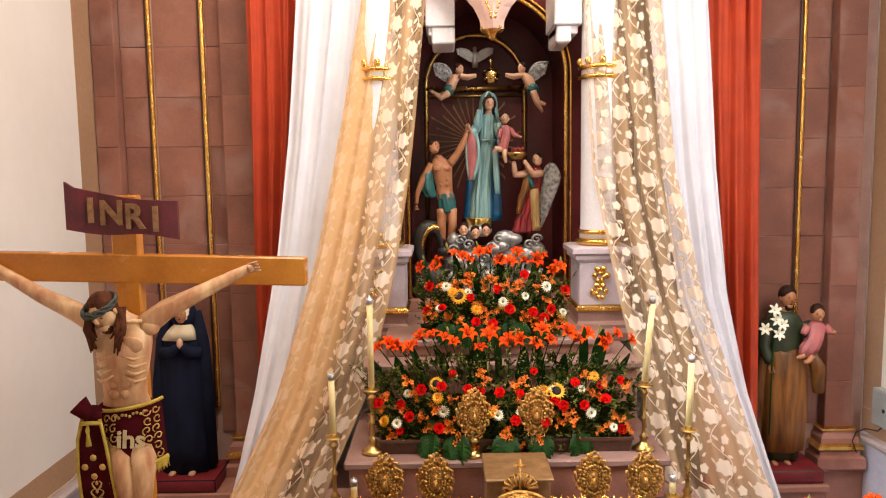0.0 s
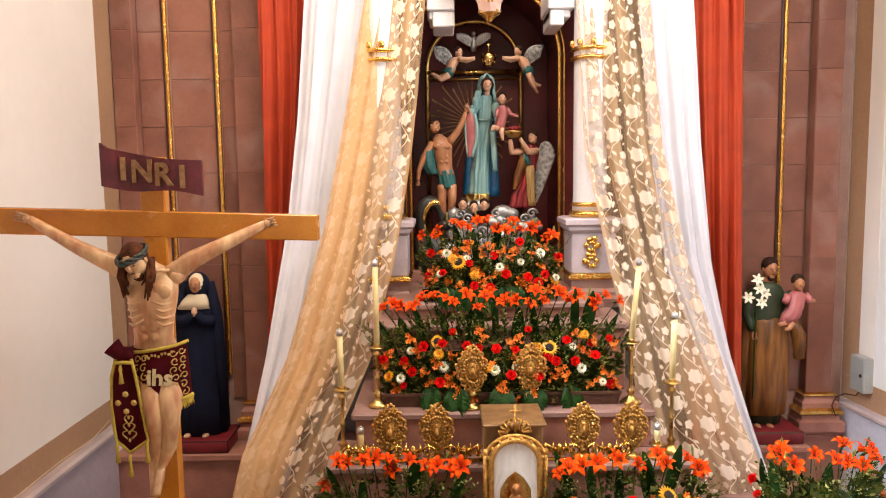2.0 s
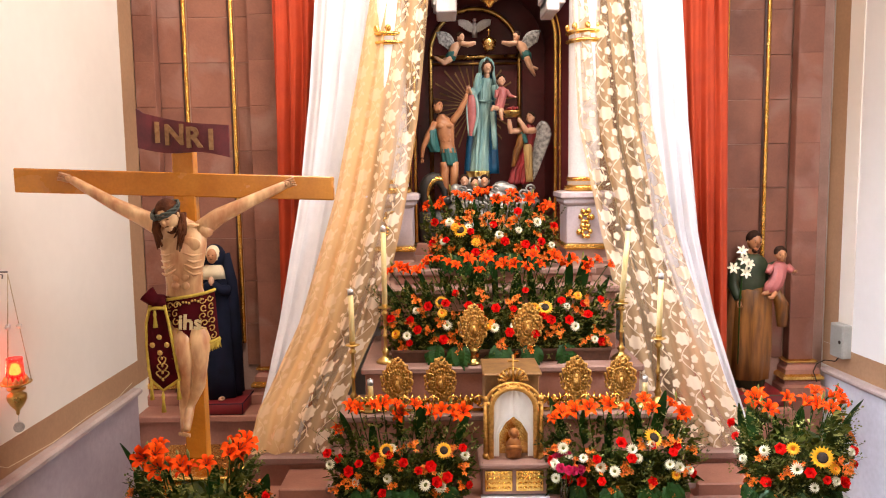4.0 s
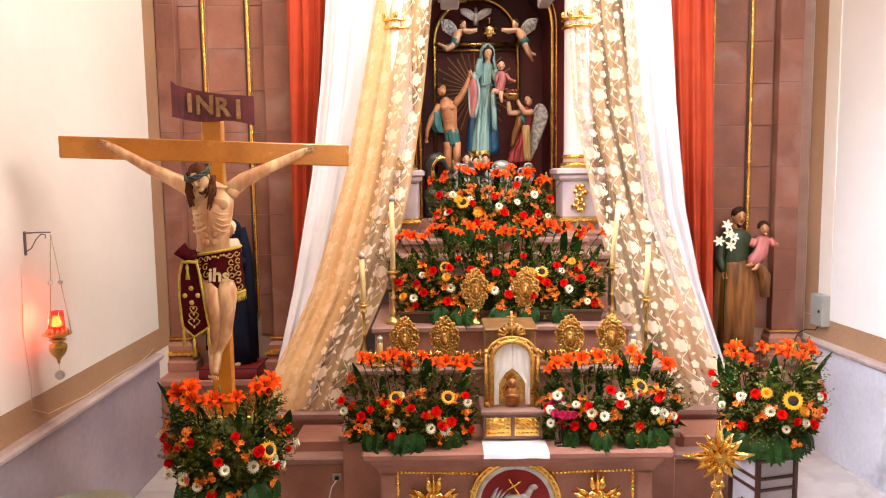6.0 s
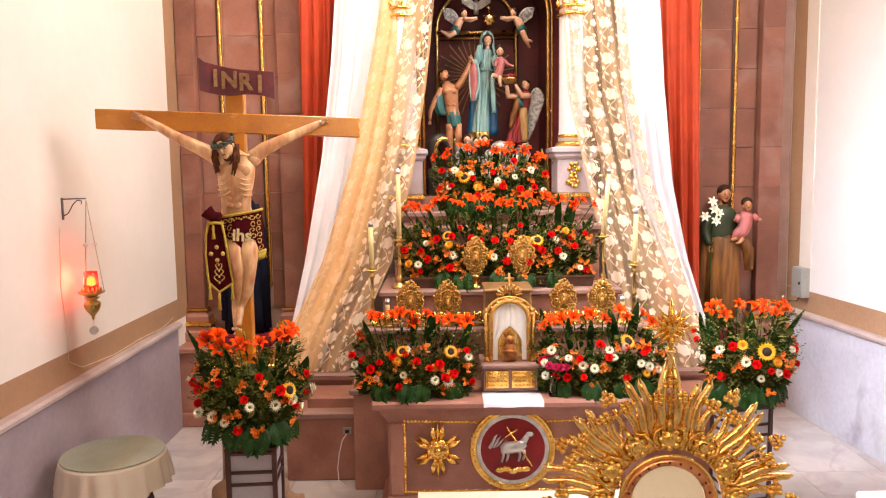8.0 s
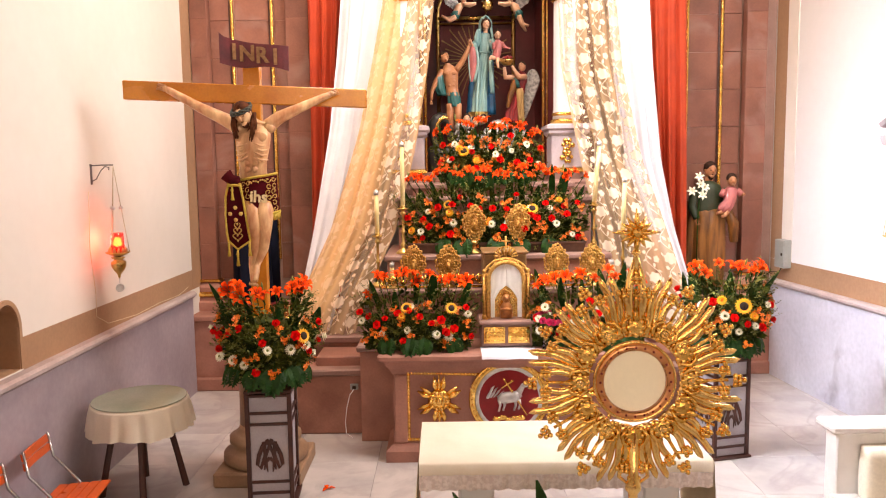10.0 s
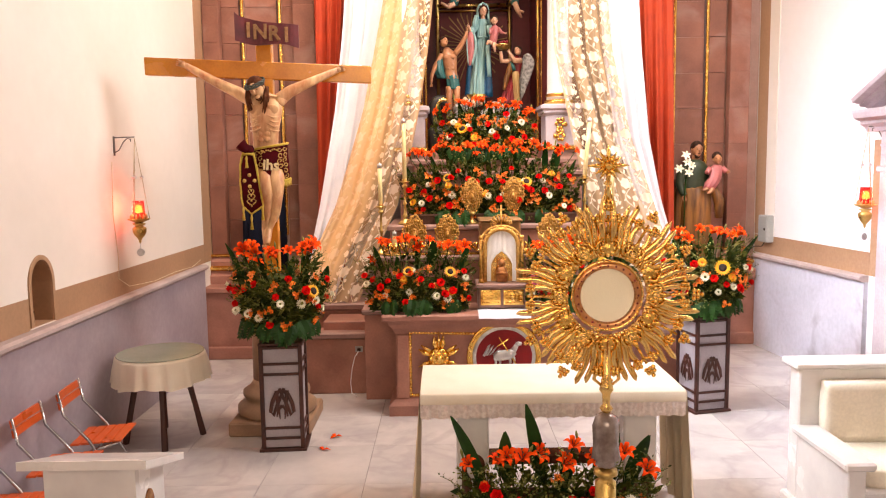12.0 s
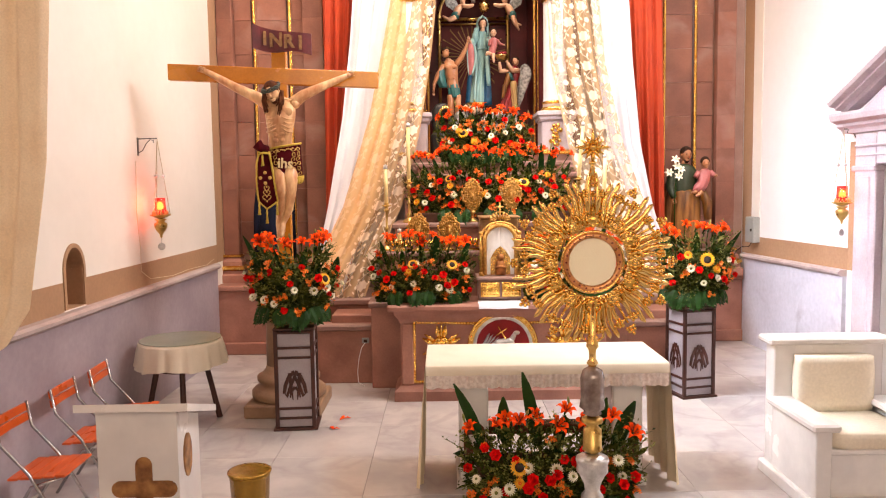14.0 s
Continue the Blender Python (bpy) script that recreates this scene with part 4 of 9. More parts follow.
# ---- high altar ----
def high_altar():
    a = thing("high_altar", "pink carved stone altar with gilt beading and a red medallion", "altar")
    bm = B()
    rings(bm, [[(-0.60 - o, 4.24 - o, z), (1.53 + o, 4.24 - o, z), (1.53 + o, 4.716, z), (-0.60 - o, 4.716, z)] for o, z in ((0.07, 0), (0.07, 0.10), (0.04, 0.13), (0.0, 0.16), (0.0, 0.80), (0.03, 0.86), (0.06, 0.90), (0.07, 0.935))])
    part("body", bm, M_CANT, a)
    for x0 in (-0.59, 1.40):
        bm = B()
        box(bm, x0, x0 + 0.12, 4.222, 4.25, 0.162, 0.80, 0, 0.012)
        part("corner_strip", bm, M_CANT, a)
    bm = B()
    box(bm, -0.73, 1.66, 4.13, 4.79, 0.937, 1.005, 0, 0.018)
    part("altar_slab", bm, M_CANT, a, "worn pink stone altar slab")
    bm = B()
    mx, mz, y = 0.453, 0.565, 4.236
    path = [(-0.46, 0.19), (-0.46, 0.815)]
    path += [(mx + 0.375 * math.cos(t), mz + 0.375 * math.sin(t)) for t in (math.radians(142 - 104 * k / 12) for k in range(13))]
    path += [(1.37, 0.815), (1.37, 0.19), (-0.46, 0.19)]
    for (xa, za), (xb, zb) in zip(path, path[1:]):
        n = max(1, int(math.hypot(xb - xa, zb - za) / 0.03))
        for k in range(n):
            ball(bm, (xa + (xb - xa) * k / n, y, za + (zb - za) * k / n), (0.017, 0.012, 0.017), 0, 6)
        tube(bm, [(xa, y + 0.008, za), (xb, y + 0.008, zb)], 0.02, 6, 0, 0.5, (1, 0, 0) if abs(xb - xa) < 0.01 else (0, 0, 1))
    part("gilt_beading", bm, M_GOLD, a, "gilded bead frame", True)
    med = None
    for nm, r, w, yy, ma in (("medallion", 0.30, 0.30, 4.232, M_REDENAMEL),):
        t = B()
        lathe(t, [(0.001, 0), (r, 0), (r, 0.02), (0.001, 0.024)], (0, 0, 0), 40)
        med = part(nm, t, ma, a, "red enamel medallion with a silver lamb", False, pose(mx, yy, mz, 90))
    for nm, r, w, ma in (("silver_ring", 0.287, 0.022, M_SILVER), ("gilt_ring", 0.335, 0.03, M_GOLD)):
        t = B()
        n = 44
        rings(t, [[(r * math.cos(a2) + w * math.cos(b) * math.cos(a2), 0.4 * w * math.sin(b), r * math.sin(a2) + w * math.cos(b) * math.sin(a2)) for b in (2 * math.pi * k / 8 for k in range(8))] for a2 in (2 * math.pi * i / n for i in range(n + 1))], 0, True, False)
        if nm == "gilt_ring":
            for k in range(40):
                ball(t, (r * math.cos(k * math.pi / 20), -0.014, r * math.sin(k * math.pi / 20)), 0.012, 0, 6)
        part(nm, t, ma, a, "", True, pose(mx, 4.218, mz))
    t = B()
    tube(t, [(-0.10, 0, -0.02), (-0.03, -0.006, 0.0), (0.06, -0.006, 0.01), (0.10, 0, 0.04)], [0.035, 0.055, 0.05, 0.035], 10, 0, 0.4, (0, 0, 1))
    tube(t, [(0.08, 0, 0.03), (0.11, -0.004, 0.08), (0.125, -0.006, 0.11)], [0.032, 0.025, 0.02], 8, 0, 0.5)
    ball(t, (0.14, -0.008, 0.115), (0.035, 0.02, 0.022), 0, 8)
    for dx, dz in ((-0.09, -0.13), (-0.05, -0.12), (0.05, -0.12), (0.09, -0.11)):
        tube(t, [(dx, 0, -0.02), (dx + 0.01, -0.004, -0.07), (dx - 0.005, 0, dz)], [0.018, 0.012, 0.009], 6)
    for k in range(4):
        rings(t, [[(-0.07 - 0.03 * k, -0.004, 0.05 + 0.015 * k), (-0.10 - 0.03 * k, -0.01, 0.02 - 0.01 * k), (-0.12 - 0.03 * k, -0.002, 0.0)], [(-0.04 - 0.03 * k, -0.004, 0.07 + 0.015 * k), (-0.07 - 0.03 * k, -0.012, 0.04), (-0.10 - 0.03 * k, -0.002, 0.02)]], 0, True)
    part("lamb", t, M_SILVER, a, "silver lamb relief", True, pose(mx, 4.203, mz + 0.02))
    t = B()
    tube(t, [(-0.05, 0, 0.20), (0.16, -0.012, -0.14)], 0.009, 6)
    tube(t, [(-0.07, -0.004, 0.11), (0.04, -0.004, 0.18)], 0.009, 6)
    for k in range(5):
        ball(t, (-0.11 + 0.055 * k, -0.005, -0.175 + 0.012 * math.sin(2.2 * k)), (0.045, 0.016, 0.026), 0, 8)
    part("cross_staff", t, M_GOLD, a, "gilded cross staff and cloud", True, pose(mx, 4.2, mz))
    for sx in (-0.18, 1.09):
        t = B()
        petals = []
        for k in range(6):
            an = math.pi / 2 + k * math.pi / 3
            c, s = math.cos(an), math.sin(an)
            L = 0.21 if k % 3 == 0 else 0.19
            for off in (-0.035, 0.0, 0.035) if k % 3 == 0 else (-0.018, 0.018):
                p = B()
                petals.append(p)
                tube(p, [(0.05 * c, 0, 0.05 * s), (0.12 * c - off * 0.9 * s, -0.016, 0.12 * s + off * 0.9 * c), ((L - abs(off)) * c - off * s, -0.006, (L - abs(off)) * s + off * c)], [0.022, 0.024, 0.006], 8, 0, 0.5, (c, 0, s))
        ball(t, (0, -0.006, 0), (0.085, 0.03, 0.085), 0, 14)
        for k in range(10):
            p = B()
            petals.append(p)
            ball(p, (0.06 * math.cos(k * 0.628), -0.03, 0.06 * math.sin(k * 0.628)), 0.018, 0, 6)
        p = B()
        petals.append(p)
        ball(p, (0, -0.035, 0), 0.03, 0, 8)
        ros = part("gilt_rosette", t, M_GOLD, a, "gilded carved foliate rosette", True, pose(sx, 4.224, mz - 0.0) @ Matrix.Diagonal((1.25, 1.3, 1.25, 1)))
        for p in petals:
            part("petal", p, M_GOLD, ros, "", True)
    return a


high_altar()


M_WHITEPAINT_CLOTH = mat("fine_white_linen", (0.84, 0.80, 0.74), (0.76, 0.72, 0.66), 0.8, scale=8, fine=200, bump=0.1)


M_TABERNACLE = mat("brown_gilt_casing", (0.34, 0.19, 0.075), (0.20, 0.10, 0.035), 0.5, 0.3, scale=12, fine=80, bump=0.15)
M_BUST = mat("orange_bronze", (0.46, 0.18, 0.045), (0.22, 0.075, 0.018), 0.4, 0.4, scale=20, bump=0.2)


def tabernacle():
    t = thing("tabernacle", "gilded tabernacle with a parted white veil, standing on the altar", "tabernacle")
    bm = B()
    box(bm, 0.215, 0.685, 4.36, 4.72, 1.022, 1.225, 0, 0.008)
    box(bm, 0.195, 0.705, 4.335, 4.74, 1.226, 1.26, 0, 0.008)
    part("plinth", bm, M_CANT_G, t, "pinkish stone plinth")
    for x0 in (0.235, 0.46):
        b = B()
        box(b, x0, x0 + 0.20, 4.35, 4.359, 1.05, 1.205, 0, 0.004)
        for i in range(5):
            for j in range(4):
                ball(b, (x0 + 0.03 + 0.035 * i, 4.35, 1.075 + 0.035 * j), (0.017, 0.008, 0.012), 0, 6)
        part("gilt_panel", b, M_GOLD, t, "gilded panel in low relief", True)
    b = B()
    box(b, 0.25, 0.655, 4.56, 4.95, 1.262, 1.86, 0, 0.01)
    box(b, 0.235, 0.67, 4.50, 4.95, 1.861, 1.885, 0, 0.008)
    part("casing", b, M_TABERNACLE, t, "dull brown-gilt casing")
    cx, zs, r = 0.452, 1.63, 0.165
    arch = [(cx + r, 1.27)] + [(cx + r * math.cos(math.pi * k / 16), zs + r * math.sin(math.pi * k / 16)) for k in range(17)] + [(cx - r, 1.27)]
    b = B()
    tube(b, [(x, 4.44, z) for x, z in arch], 0.022, 8)
    tube(b, [(cx + (x - cx) * 1.22, 4.45, z + (0.03 if z > 1.5 else 0)) for x, z in arch], 0.013, 8)
    for x, z in arch[::2]:
        ball(b, (cx + (x - cx) * 1.12, 4.435, z + (0.015 if z > 1.5 else 0)), 0.016, 0, 6)
    for x in (0.25, 0.655):
        tube(b, [(x, 4.45, 1.262), (x, 4.45, 1.70)], [0.02, 0.016], 8)
        ball(b, (x, 4.45, 1.71), 0.024, 0, 8)
        ball(b, (x, 4.45, 1.285), 0.028, 0, 8)
    part("gilt_frame", b, M_OLDGOLD, t, "gilded arched door frame", True)
    b = B()
    rings(b, [[(cx - r, 4.545, 1.262), (cx - r, 4.545, zs)], [(cx + r, 4.545, 1.262), (cx + r, 4.545, zs)]], 0, False, False)
    vs = [b.verts.new((cx + r * math.cos(math.pi * k / 16), 4.545, zs + r * math.sin(math.pi * k / 16))) for k in range(17)]
    b.faces.new(vs)
    part("door", b, M_GILT, t, "plain gilt door behind the veil")
    b = B()
    for s in (-1, 1):
        n = 12
        loops = []
        for j in range(n + 1):
            u = j / n
            z = 1.785 - (1.785 - 1.275) * u
            xo = cx + s * min(r - 0.012, math.sqrt(max(0.0004, (r - 0.01) ** 2 - max(0, z - zs) ** 2)))
            xi = cx + s * (0.0 if u < 0.42 else 0.105 * min(1, (u - 0.42) / 0.25) ** 0.6)
            loops.append([(xi + (xo - xi) * k / 8, 4.452 + 0.006 * math.cos(k * 2.3 + j * 0.1), z) for k in range(9)])
        rings(b, loops, 0, False, False)
    part("veil", b, M_WHITEPAINT_CLOTH, t, "parted white veil", True)
    b = B()
    tube(b, [(cx, 4.50, 1.27), (cx, 4.50, 1.34), (cx, 4.495, 1.42), (cx, 4.49, 1.47)], [0.07, 0.078, 0.065, 0.03], 12, 0, 0.6)
    ball(b, (cx, 4.48, 1.50), (0.033, 0.035, 0.042), 0, 10)
    ball(b, (cx, 4.488, 1.505), (0.05, 0.035, 0.055), 0, 10)
    tube(b, [(cx - 0.07, 4.47, 1.37), (cx, 4.44, 1.39), (cx + 0.07, 4.47, 1.37)], 0.02, 8)
    bmesh.ops.scale(b, verts=b.verts[:], vec=(0.78, 0.8, 0.78), space=Matrix.Translation((-cx, -4.50, -1.27)))
    bmesh.ops.translate(b, verts=b.verts[:], vec=(0, -0.05, 0))
    part("bust", b, M_BUST, t, "small orange-brown bronze bust", True)
    b = B()
    for k in range(9):
        a = math.pi * k / 8
        rr = 0.11
        tube(b, [(cx + 0.05 * math.cos(a), 4.47, 1.84 + 0.02 * math.sin(a)), (cx + rr * math.cos(a), 4.46, 1.85 + 0.09 * math.sin(a)), (cx + 0.9 * rr * math.cos(a + 0.3), 4.47, 1.84 + 0.09 * math.sin(a + 0.3))], [0.012, 0.009, 0.012], 6)
    tube(b, [(cx, 4.47, 1.83), (cx, 4.47, 2.03)], 0.009, 6)
    tube(b, [(cx - 0.04, 4.47, 1.985), (cx + 0.04, 4.47, 1.985)], 0.009, 6)
    part("crest", b, M_OLDGOLD, t, "pierced gilt crest with a cross", True)
    return t


tabernacle()
bm = B()
loops = []
for y, z in ((4.40, 1.008), (4.2, 1.010), (4.125, 1.009), (4.112, 0.99), (4.10, 0.965)):
    loops.append([(0.205 + 0.5 * k / 10, y, z + 0.003 * math.sin(k * 1.1)) for k in range(11)])
rings(bm, loops, 0, False, False)
solo("altar_card", bm, M_WHITE_CLOTH, "small white linen lying over the altar's edge", "linen", smooth=True)


# ---- free-standing altar table ----
M_BROWNMARBLE = mat("brown_marble", (0.17, 0.065, 0.035), (0.08, 0.028, 0.016), 0.25, scale=9, fine=40, bump=0.02)


def altar_table():
    t = thing("altar_table", "white marble altar table", "altar table")
    for x0, x1 in ((-0.045, 0.165), (1.065, 1.285)):
        bm = B()
        box(bm, x0, x1, 1.93, 2.44, 0.061, 0.83, 0, 0.012)
        leg = part("leg", bm, M_MARBLE, t)
        bm = B()
        box(bm, x0 - 0.025, x1 + 0.025, 1.90, 2.47, 0, 0.06, 0, 0.01)
        part("foot", bm, M_MARBLE, leg)
        cx, r = (x0 + x1) / 2, 0.078
        arc = [(cx + r, 0.17)] + [(cx + r * math.cos(math.pi * k / 12), 0.41 + r * math.sin(math.pi * k / 12)) for k in range(13)] + [(cx - r, 0.17)]
        bm = B()
        rings(bm, [[(x, y, z) for x, z in arc] for y in (1.931, 1.924)])
        inlay = part("arched_inlay", bm, M_BROWNMARBLE, leg, "arched dark brown marble inlay")
        bm = B()
        lathe(bm, [(0.034, 0.22), (0.030, 0.228), (0.009, 0.245), (0.008, 0.29), (0.016, 0.30), (0.009, 0.312), (0.026, 0.33), (0.042, 0.36), (0.045, 0.392), (0.040, 0.396)], (cx, 1.922, 0), 20, 0, 0, 0, 0.25)
        part("chalice", bm, M_MARBLE, inlay, "white chalice relief", True)
    bm = B()
    box(bm, 0.166, 1.064, 2.12, 2.26, 0.33, 0.40, 0, 0.008)
    part("stretcher", bm, M_BROWNMARBLE, t, "dark brown marble stretcher")
    bm = B()
    box(bm, -0.27, 1.43, 1.84, 2.55, 0.831, 0.928, 0, 0.012)
    part("tabletop", bm, M_MARBLE, t)


altar_table()


def altar_cloth():
    """Ivory cloth over the table: flat top, short lace front, long falls at both ends."""
    c = thing("altar_cloth", "ivory altar cloth with a lace hem, over the marble table", "altar cloth")
    x0, x1, y0, y1, z = -0.285, 1.445, 1.825, 2.565, 0.933
    bm = B()
    n = 60
    prof = [(y1, 0.80), (y1, z - 0.012), (y1 - 0.012, z), ((y0 + y1) / 2, z + 0.001), (y0 + 0.012, z), (y0, z - 0.012), (y0 - 0.004, 0.86)]
    rings(bm, [[(x0 + (x1 - x0) * i / n, y - (0.006 * math.sin(i * 1.3) if zz < 0.87 else 0), zz) for i in range(n + 1)] for y, zz in prof], 0, False, False)
    part("top_cloth", bm, M_TABLECLOTH, c, "", True)
    bm = B()
    loops = []
    for j in range(8):
        zz = 0.859 - 0.012 * j
        loops.append([(x0 + (x1 - x0) * i / 240, y0 - 0.006 - 0.006 * math.sin(i * 0.33) - 0.004 * math.sin(i * 1.1), zz - (0.010 * abs(math.sin(i * 0.26)) if j == 7 else 0)) for i in range(241)])
    rings(bm, loops, 0, False, False)
    part("lace_hem", bm, M_LACEHEM, c, "pale lilac-white lace hem", True)
    for x, s in ((x0, -1), (x1, 1)):
        bm = B()
        loops = []
        for j in range(14):
            u = j / 13
            zz = z - 0.01 - (z - 0.05) * u
            loops.append([(x + s * (0.004 + 0.05 * u + 0.03 * u * math.sin(k * 1.05)), y0 + (y1 - y0) * k / 26 - 0.02 * u, zz) for k in range(27)])
        rings(bm, loops, 0, False, False)
        part("end_fall", bm, M_CREAM_CLOTH, c, "long cream fall at the table's end", True)


M_LACEHEM = mat("lilac_lace", (0.84, 0.76, 0.72), (0.70, 0.61, 0.57), 0.8, scale=40, fine=200, bump=0.4, spread=0.15)
altar_cloth()


# ---- furniture ----
def throne():
    t = thing("celebrant_chair", "white marble armchair with cream cushions", "armchair")
    x0, x1 = 2.27, 3.12
    bm = B()
    box(bm, x0 + 0.02, x1 - 0.02, 2.06, 2.20, 0.0, 1.0, 0, 0.01)
    back = part("back", bm, M_MARBLE, t)
    bm = B()
    box(bm, x0 - 0.03, x1 + 0.03, 2.02, 2.24, 1.001, 1.05, 0, 0.014)
    part("back_cap", bm, M_MARBLE, back)
    for a in (x0, x1 - 0.14):
        bm = B()
        box(bm, a + 0.015, a + 0.125, 1.40, 2.059, 0.0, 0.56, 0, 0.008)
        arm = part("arm", bm, M_MARBLE, t)
        bm = B()
        box(bm, a - 0.03, a + 0.16, 1.35, 2.059, 0.561, 0.615, 0, 0.014)
        part("arm_cap", bm, M_MARBLE, arm)
    bm = B()
    box(bm, x0 + 0.126, x1 - 0.126, 1.46, 2.059, 0.0, 0.38, 0, 0.008)
    box(bm, x0 + 0.126, x1 - 0.126, 1.43, 2.059, 0.381, 0.42, 0, 0.01)
    part("seat_block", bm, M_MARBLE, t)
    bm = B()
    box(bm, x0 - 0.02, x1 + 0.02, 1.37, 2.22, -0.005, 0.09, 0, 0.012)
    part("base_moulding", bm, M_MARBLE, t)

    def cushion(name, c, h):
        b = B()
        n = 8
        loops = []
        for k in range(n + 1):
            v = -1 + 2 * k / n
            s = (1 - abs(v) ** 3) ** 0.35 if abs(v) < 1 else 0.75
            s = 0.86 + 0.14 * s
            ring = []
            for i in range(24):
                a = 2 * math.pi * i / 24
                cx, sy = math.cos(a), math.sin(a)
                e = 0.35
                ring.append((c[0] + h[0] * s * math.copysign(abs(cx) ** e, cx), c[1] + h[1] * s * math.copysign(abs(sy) ** e, sy), c[2] + h[2] * v))
            loops.append(ring)
        rings(b, loops)
        return part(name, b, M_CUSHION, t, "cream leatherette cushion", True)

    cushion("back_cushion", (2.695, 1.99, 0.73), (0.285, 0.065, 0.20))
    cushion("seat_cushion", (2.695, 1.70, 0.475), (0.285, 0.27, 0.055))


throne()


def lectern():
    t = thing("lectern", "white marble lectern with a wooden cross let into its front", "lectern")
    bm = B()
    x0, x1, y0, y1 = -1.895, -1.49, 0.26, 0.58
    rings(bm, [[(x0, y0, 0), (x0, y1, 0), (x0, y1, 0.99), (x0, y0, 1.095)], [(x1, y0, 0), (x1, y1, 0), (x1, y1, 0.99), (x1, y0, 1.095)]])
    body = part("body", bm, M_MARBLE, t)
    bm = B()
    rings(bm, [[(x, y0 - 0.07, 1.115), (x, y1 + 0.06, 0.985), (x, y1 + 0.06, 1.02), (x, y0 - 0.07, 1.155)] for x in (x0 - 0.075, x1 + 0.08)])
    part("top_slab", bm, M_MARBLE, t)
    bm = B()
    box(bm, x0 - 0.05, x1 + 0.05, y0 - 0.05, y1 + 0.05, -0.004, 0.12, 0, 0.014)
    part("plinth", bm, M_MARBLE, t)
    bm = B()
    cx, cz, w, L = -1.665, 0.70, 0.04, 0.165
    for dx, dz in ((0, 1), (0, -1), (1, 0), (-1, 0)):
        pts = [Vector((0, 0, 0)), Vector((dx * L, 0, dz * L))]
        prof = []
        for a in range(9):
            an = -math.pi / 2 + math.pi * a / 8
            prof.append((L - 0.042 + 0.042 * math.cos(an), 0.042 * math.sin(an)))
        prof = [(0, -0.042)] + prof + [(0, 0.042)]
        for yy in (y0 - 0.006,):
            vs = [bm.verts.new((cx + dx * p - dz * q, yy - 0.001 * abs(dx), cz + dz * p + dx * q)) for p, q in prof]
            vb = [bm.verts.new((v.co.x, y0 + 0.004, v.co.z)) for v in vs]
            bm.faces.new(vs)
            for k in range(len(vs)):
                j = (k + 1) % len(vs)
                bm.faces.new((vs[k], vb[k], vb[j], vs[j]))
    bmesh.ops.recalc_face_normals(bm, faces=bm.faces[:])
    part("wooden_cross", bm, M_ONYX, t, "polished honey-brown inlaid cross")
    b = B()
    lathe(b, [(0.001, -0.006), (0.06, -0.006), (0.06, 0.006), (0.05, 0.008), (0.001, 0.008)], (0, 0, 0), 24, 0, 0, 0, 1.9)
    part("oval_inlay", b, M_ONYX, t, "polished brown oval inlay", False, pose(x1, 0.39, 0.83, 90, 0, 90))


M_ONYX = mat("honey_onyx", (0.40, 0.19, 0.06), (0.16, 0.06, 0.02), 0.2, scale=14, fine=40, bump=0.02, spread=0.3)
lectern()


def round_table():
    t = thing("round_table", "dark wooden round table with splayed legs", "table")
    c = (-2.66, 3.64)
    bm = B()
    lathe(bm, [(0.36, 0.765), (0.375, 0.772), (0.375, 0.785), (0.36, 0.79)], (*c, 0), 40)
    part("tabletop", bm, M_DARKWOOD, t)
    for k in range(4):
        a = math.radians(20 + 90 * k)
        bm = B()
        tube(bm, [(c[0] + 0.17 * math.cos(a), c[1] + 0.17 * math.sin(a), 0.765), (c[0] + 0.27 * math.cos(a), c[1] + 0.27 * math.sin(a), 0.3), (c[0] + 0.33 * math.cos(a), c[1] + 0.33 * math.sin(a), 0.0)], [0.03, 0.026, 0.03], 8)
        part("leg", bm, M_DARKWOOD, t)
    bm = B()
    lathe(bm, [(0.2, 0.50), (0.21, 0.505), (0.21, 0.525), (0.2, 0.53)], (*c, 0), 24)
    part("shelf", bm, M_DARKWOOD, t)
    g = thing("table_cloth", "cream satin cloth under a round glass top", "tablecloth")
    bm = B()
    n = 96
    loops = []
    for r, z, k in ((0.02, 0.793, 0), (0.36, 0.793, 0), (0.379, 0.789, 0), (0.385, 0.77, 0.1), (0.395, 0.70, 0.6), (0.405, 0.62, 0.9), (0.415, 0.555, 1.0)):
        loops.append([(c[0] + (r + 0.016 * k * math.sin(17 * a) + 0.008 * k * math.sin(29 * a + 1)) * math.cos(a), c[1] + (r + 0.016 * k * math.sin(17 * a) + 0.008 * k * math.sin(29 * a + 1)) * math.sin(a), z - (0.012 * math.sin(5 * a) if k == 1.0 else 0)) for a in (2 * math.pi * i / n for i in range(n))])
    rings(bm, loops, 0, True, False)
    part("cloth", bm, M_TABLECLOTH, g, "", True)
    bm = B()
    lathe(bm, [(0.001, 0.796), (0.372, 0.796), (0.375, 0.799), (0.372, 0.803), (0.001, 0.803)], (*c, 0), 40)
    part("glass_top", bm, M_GLASSTOP, g, "greenish glass table top")


M_GLASSTOP = mat("greenish_glass_top", (0.33, 0.37, 0.29), (0.28, 0.32, 0.25), 0.05, spec=0.8, bump=0.0, rough_var=0.02)
round_table()


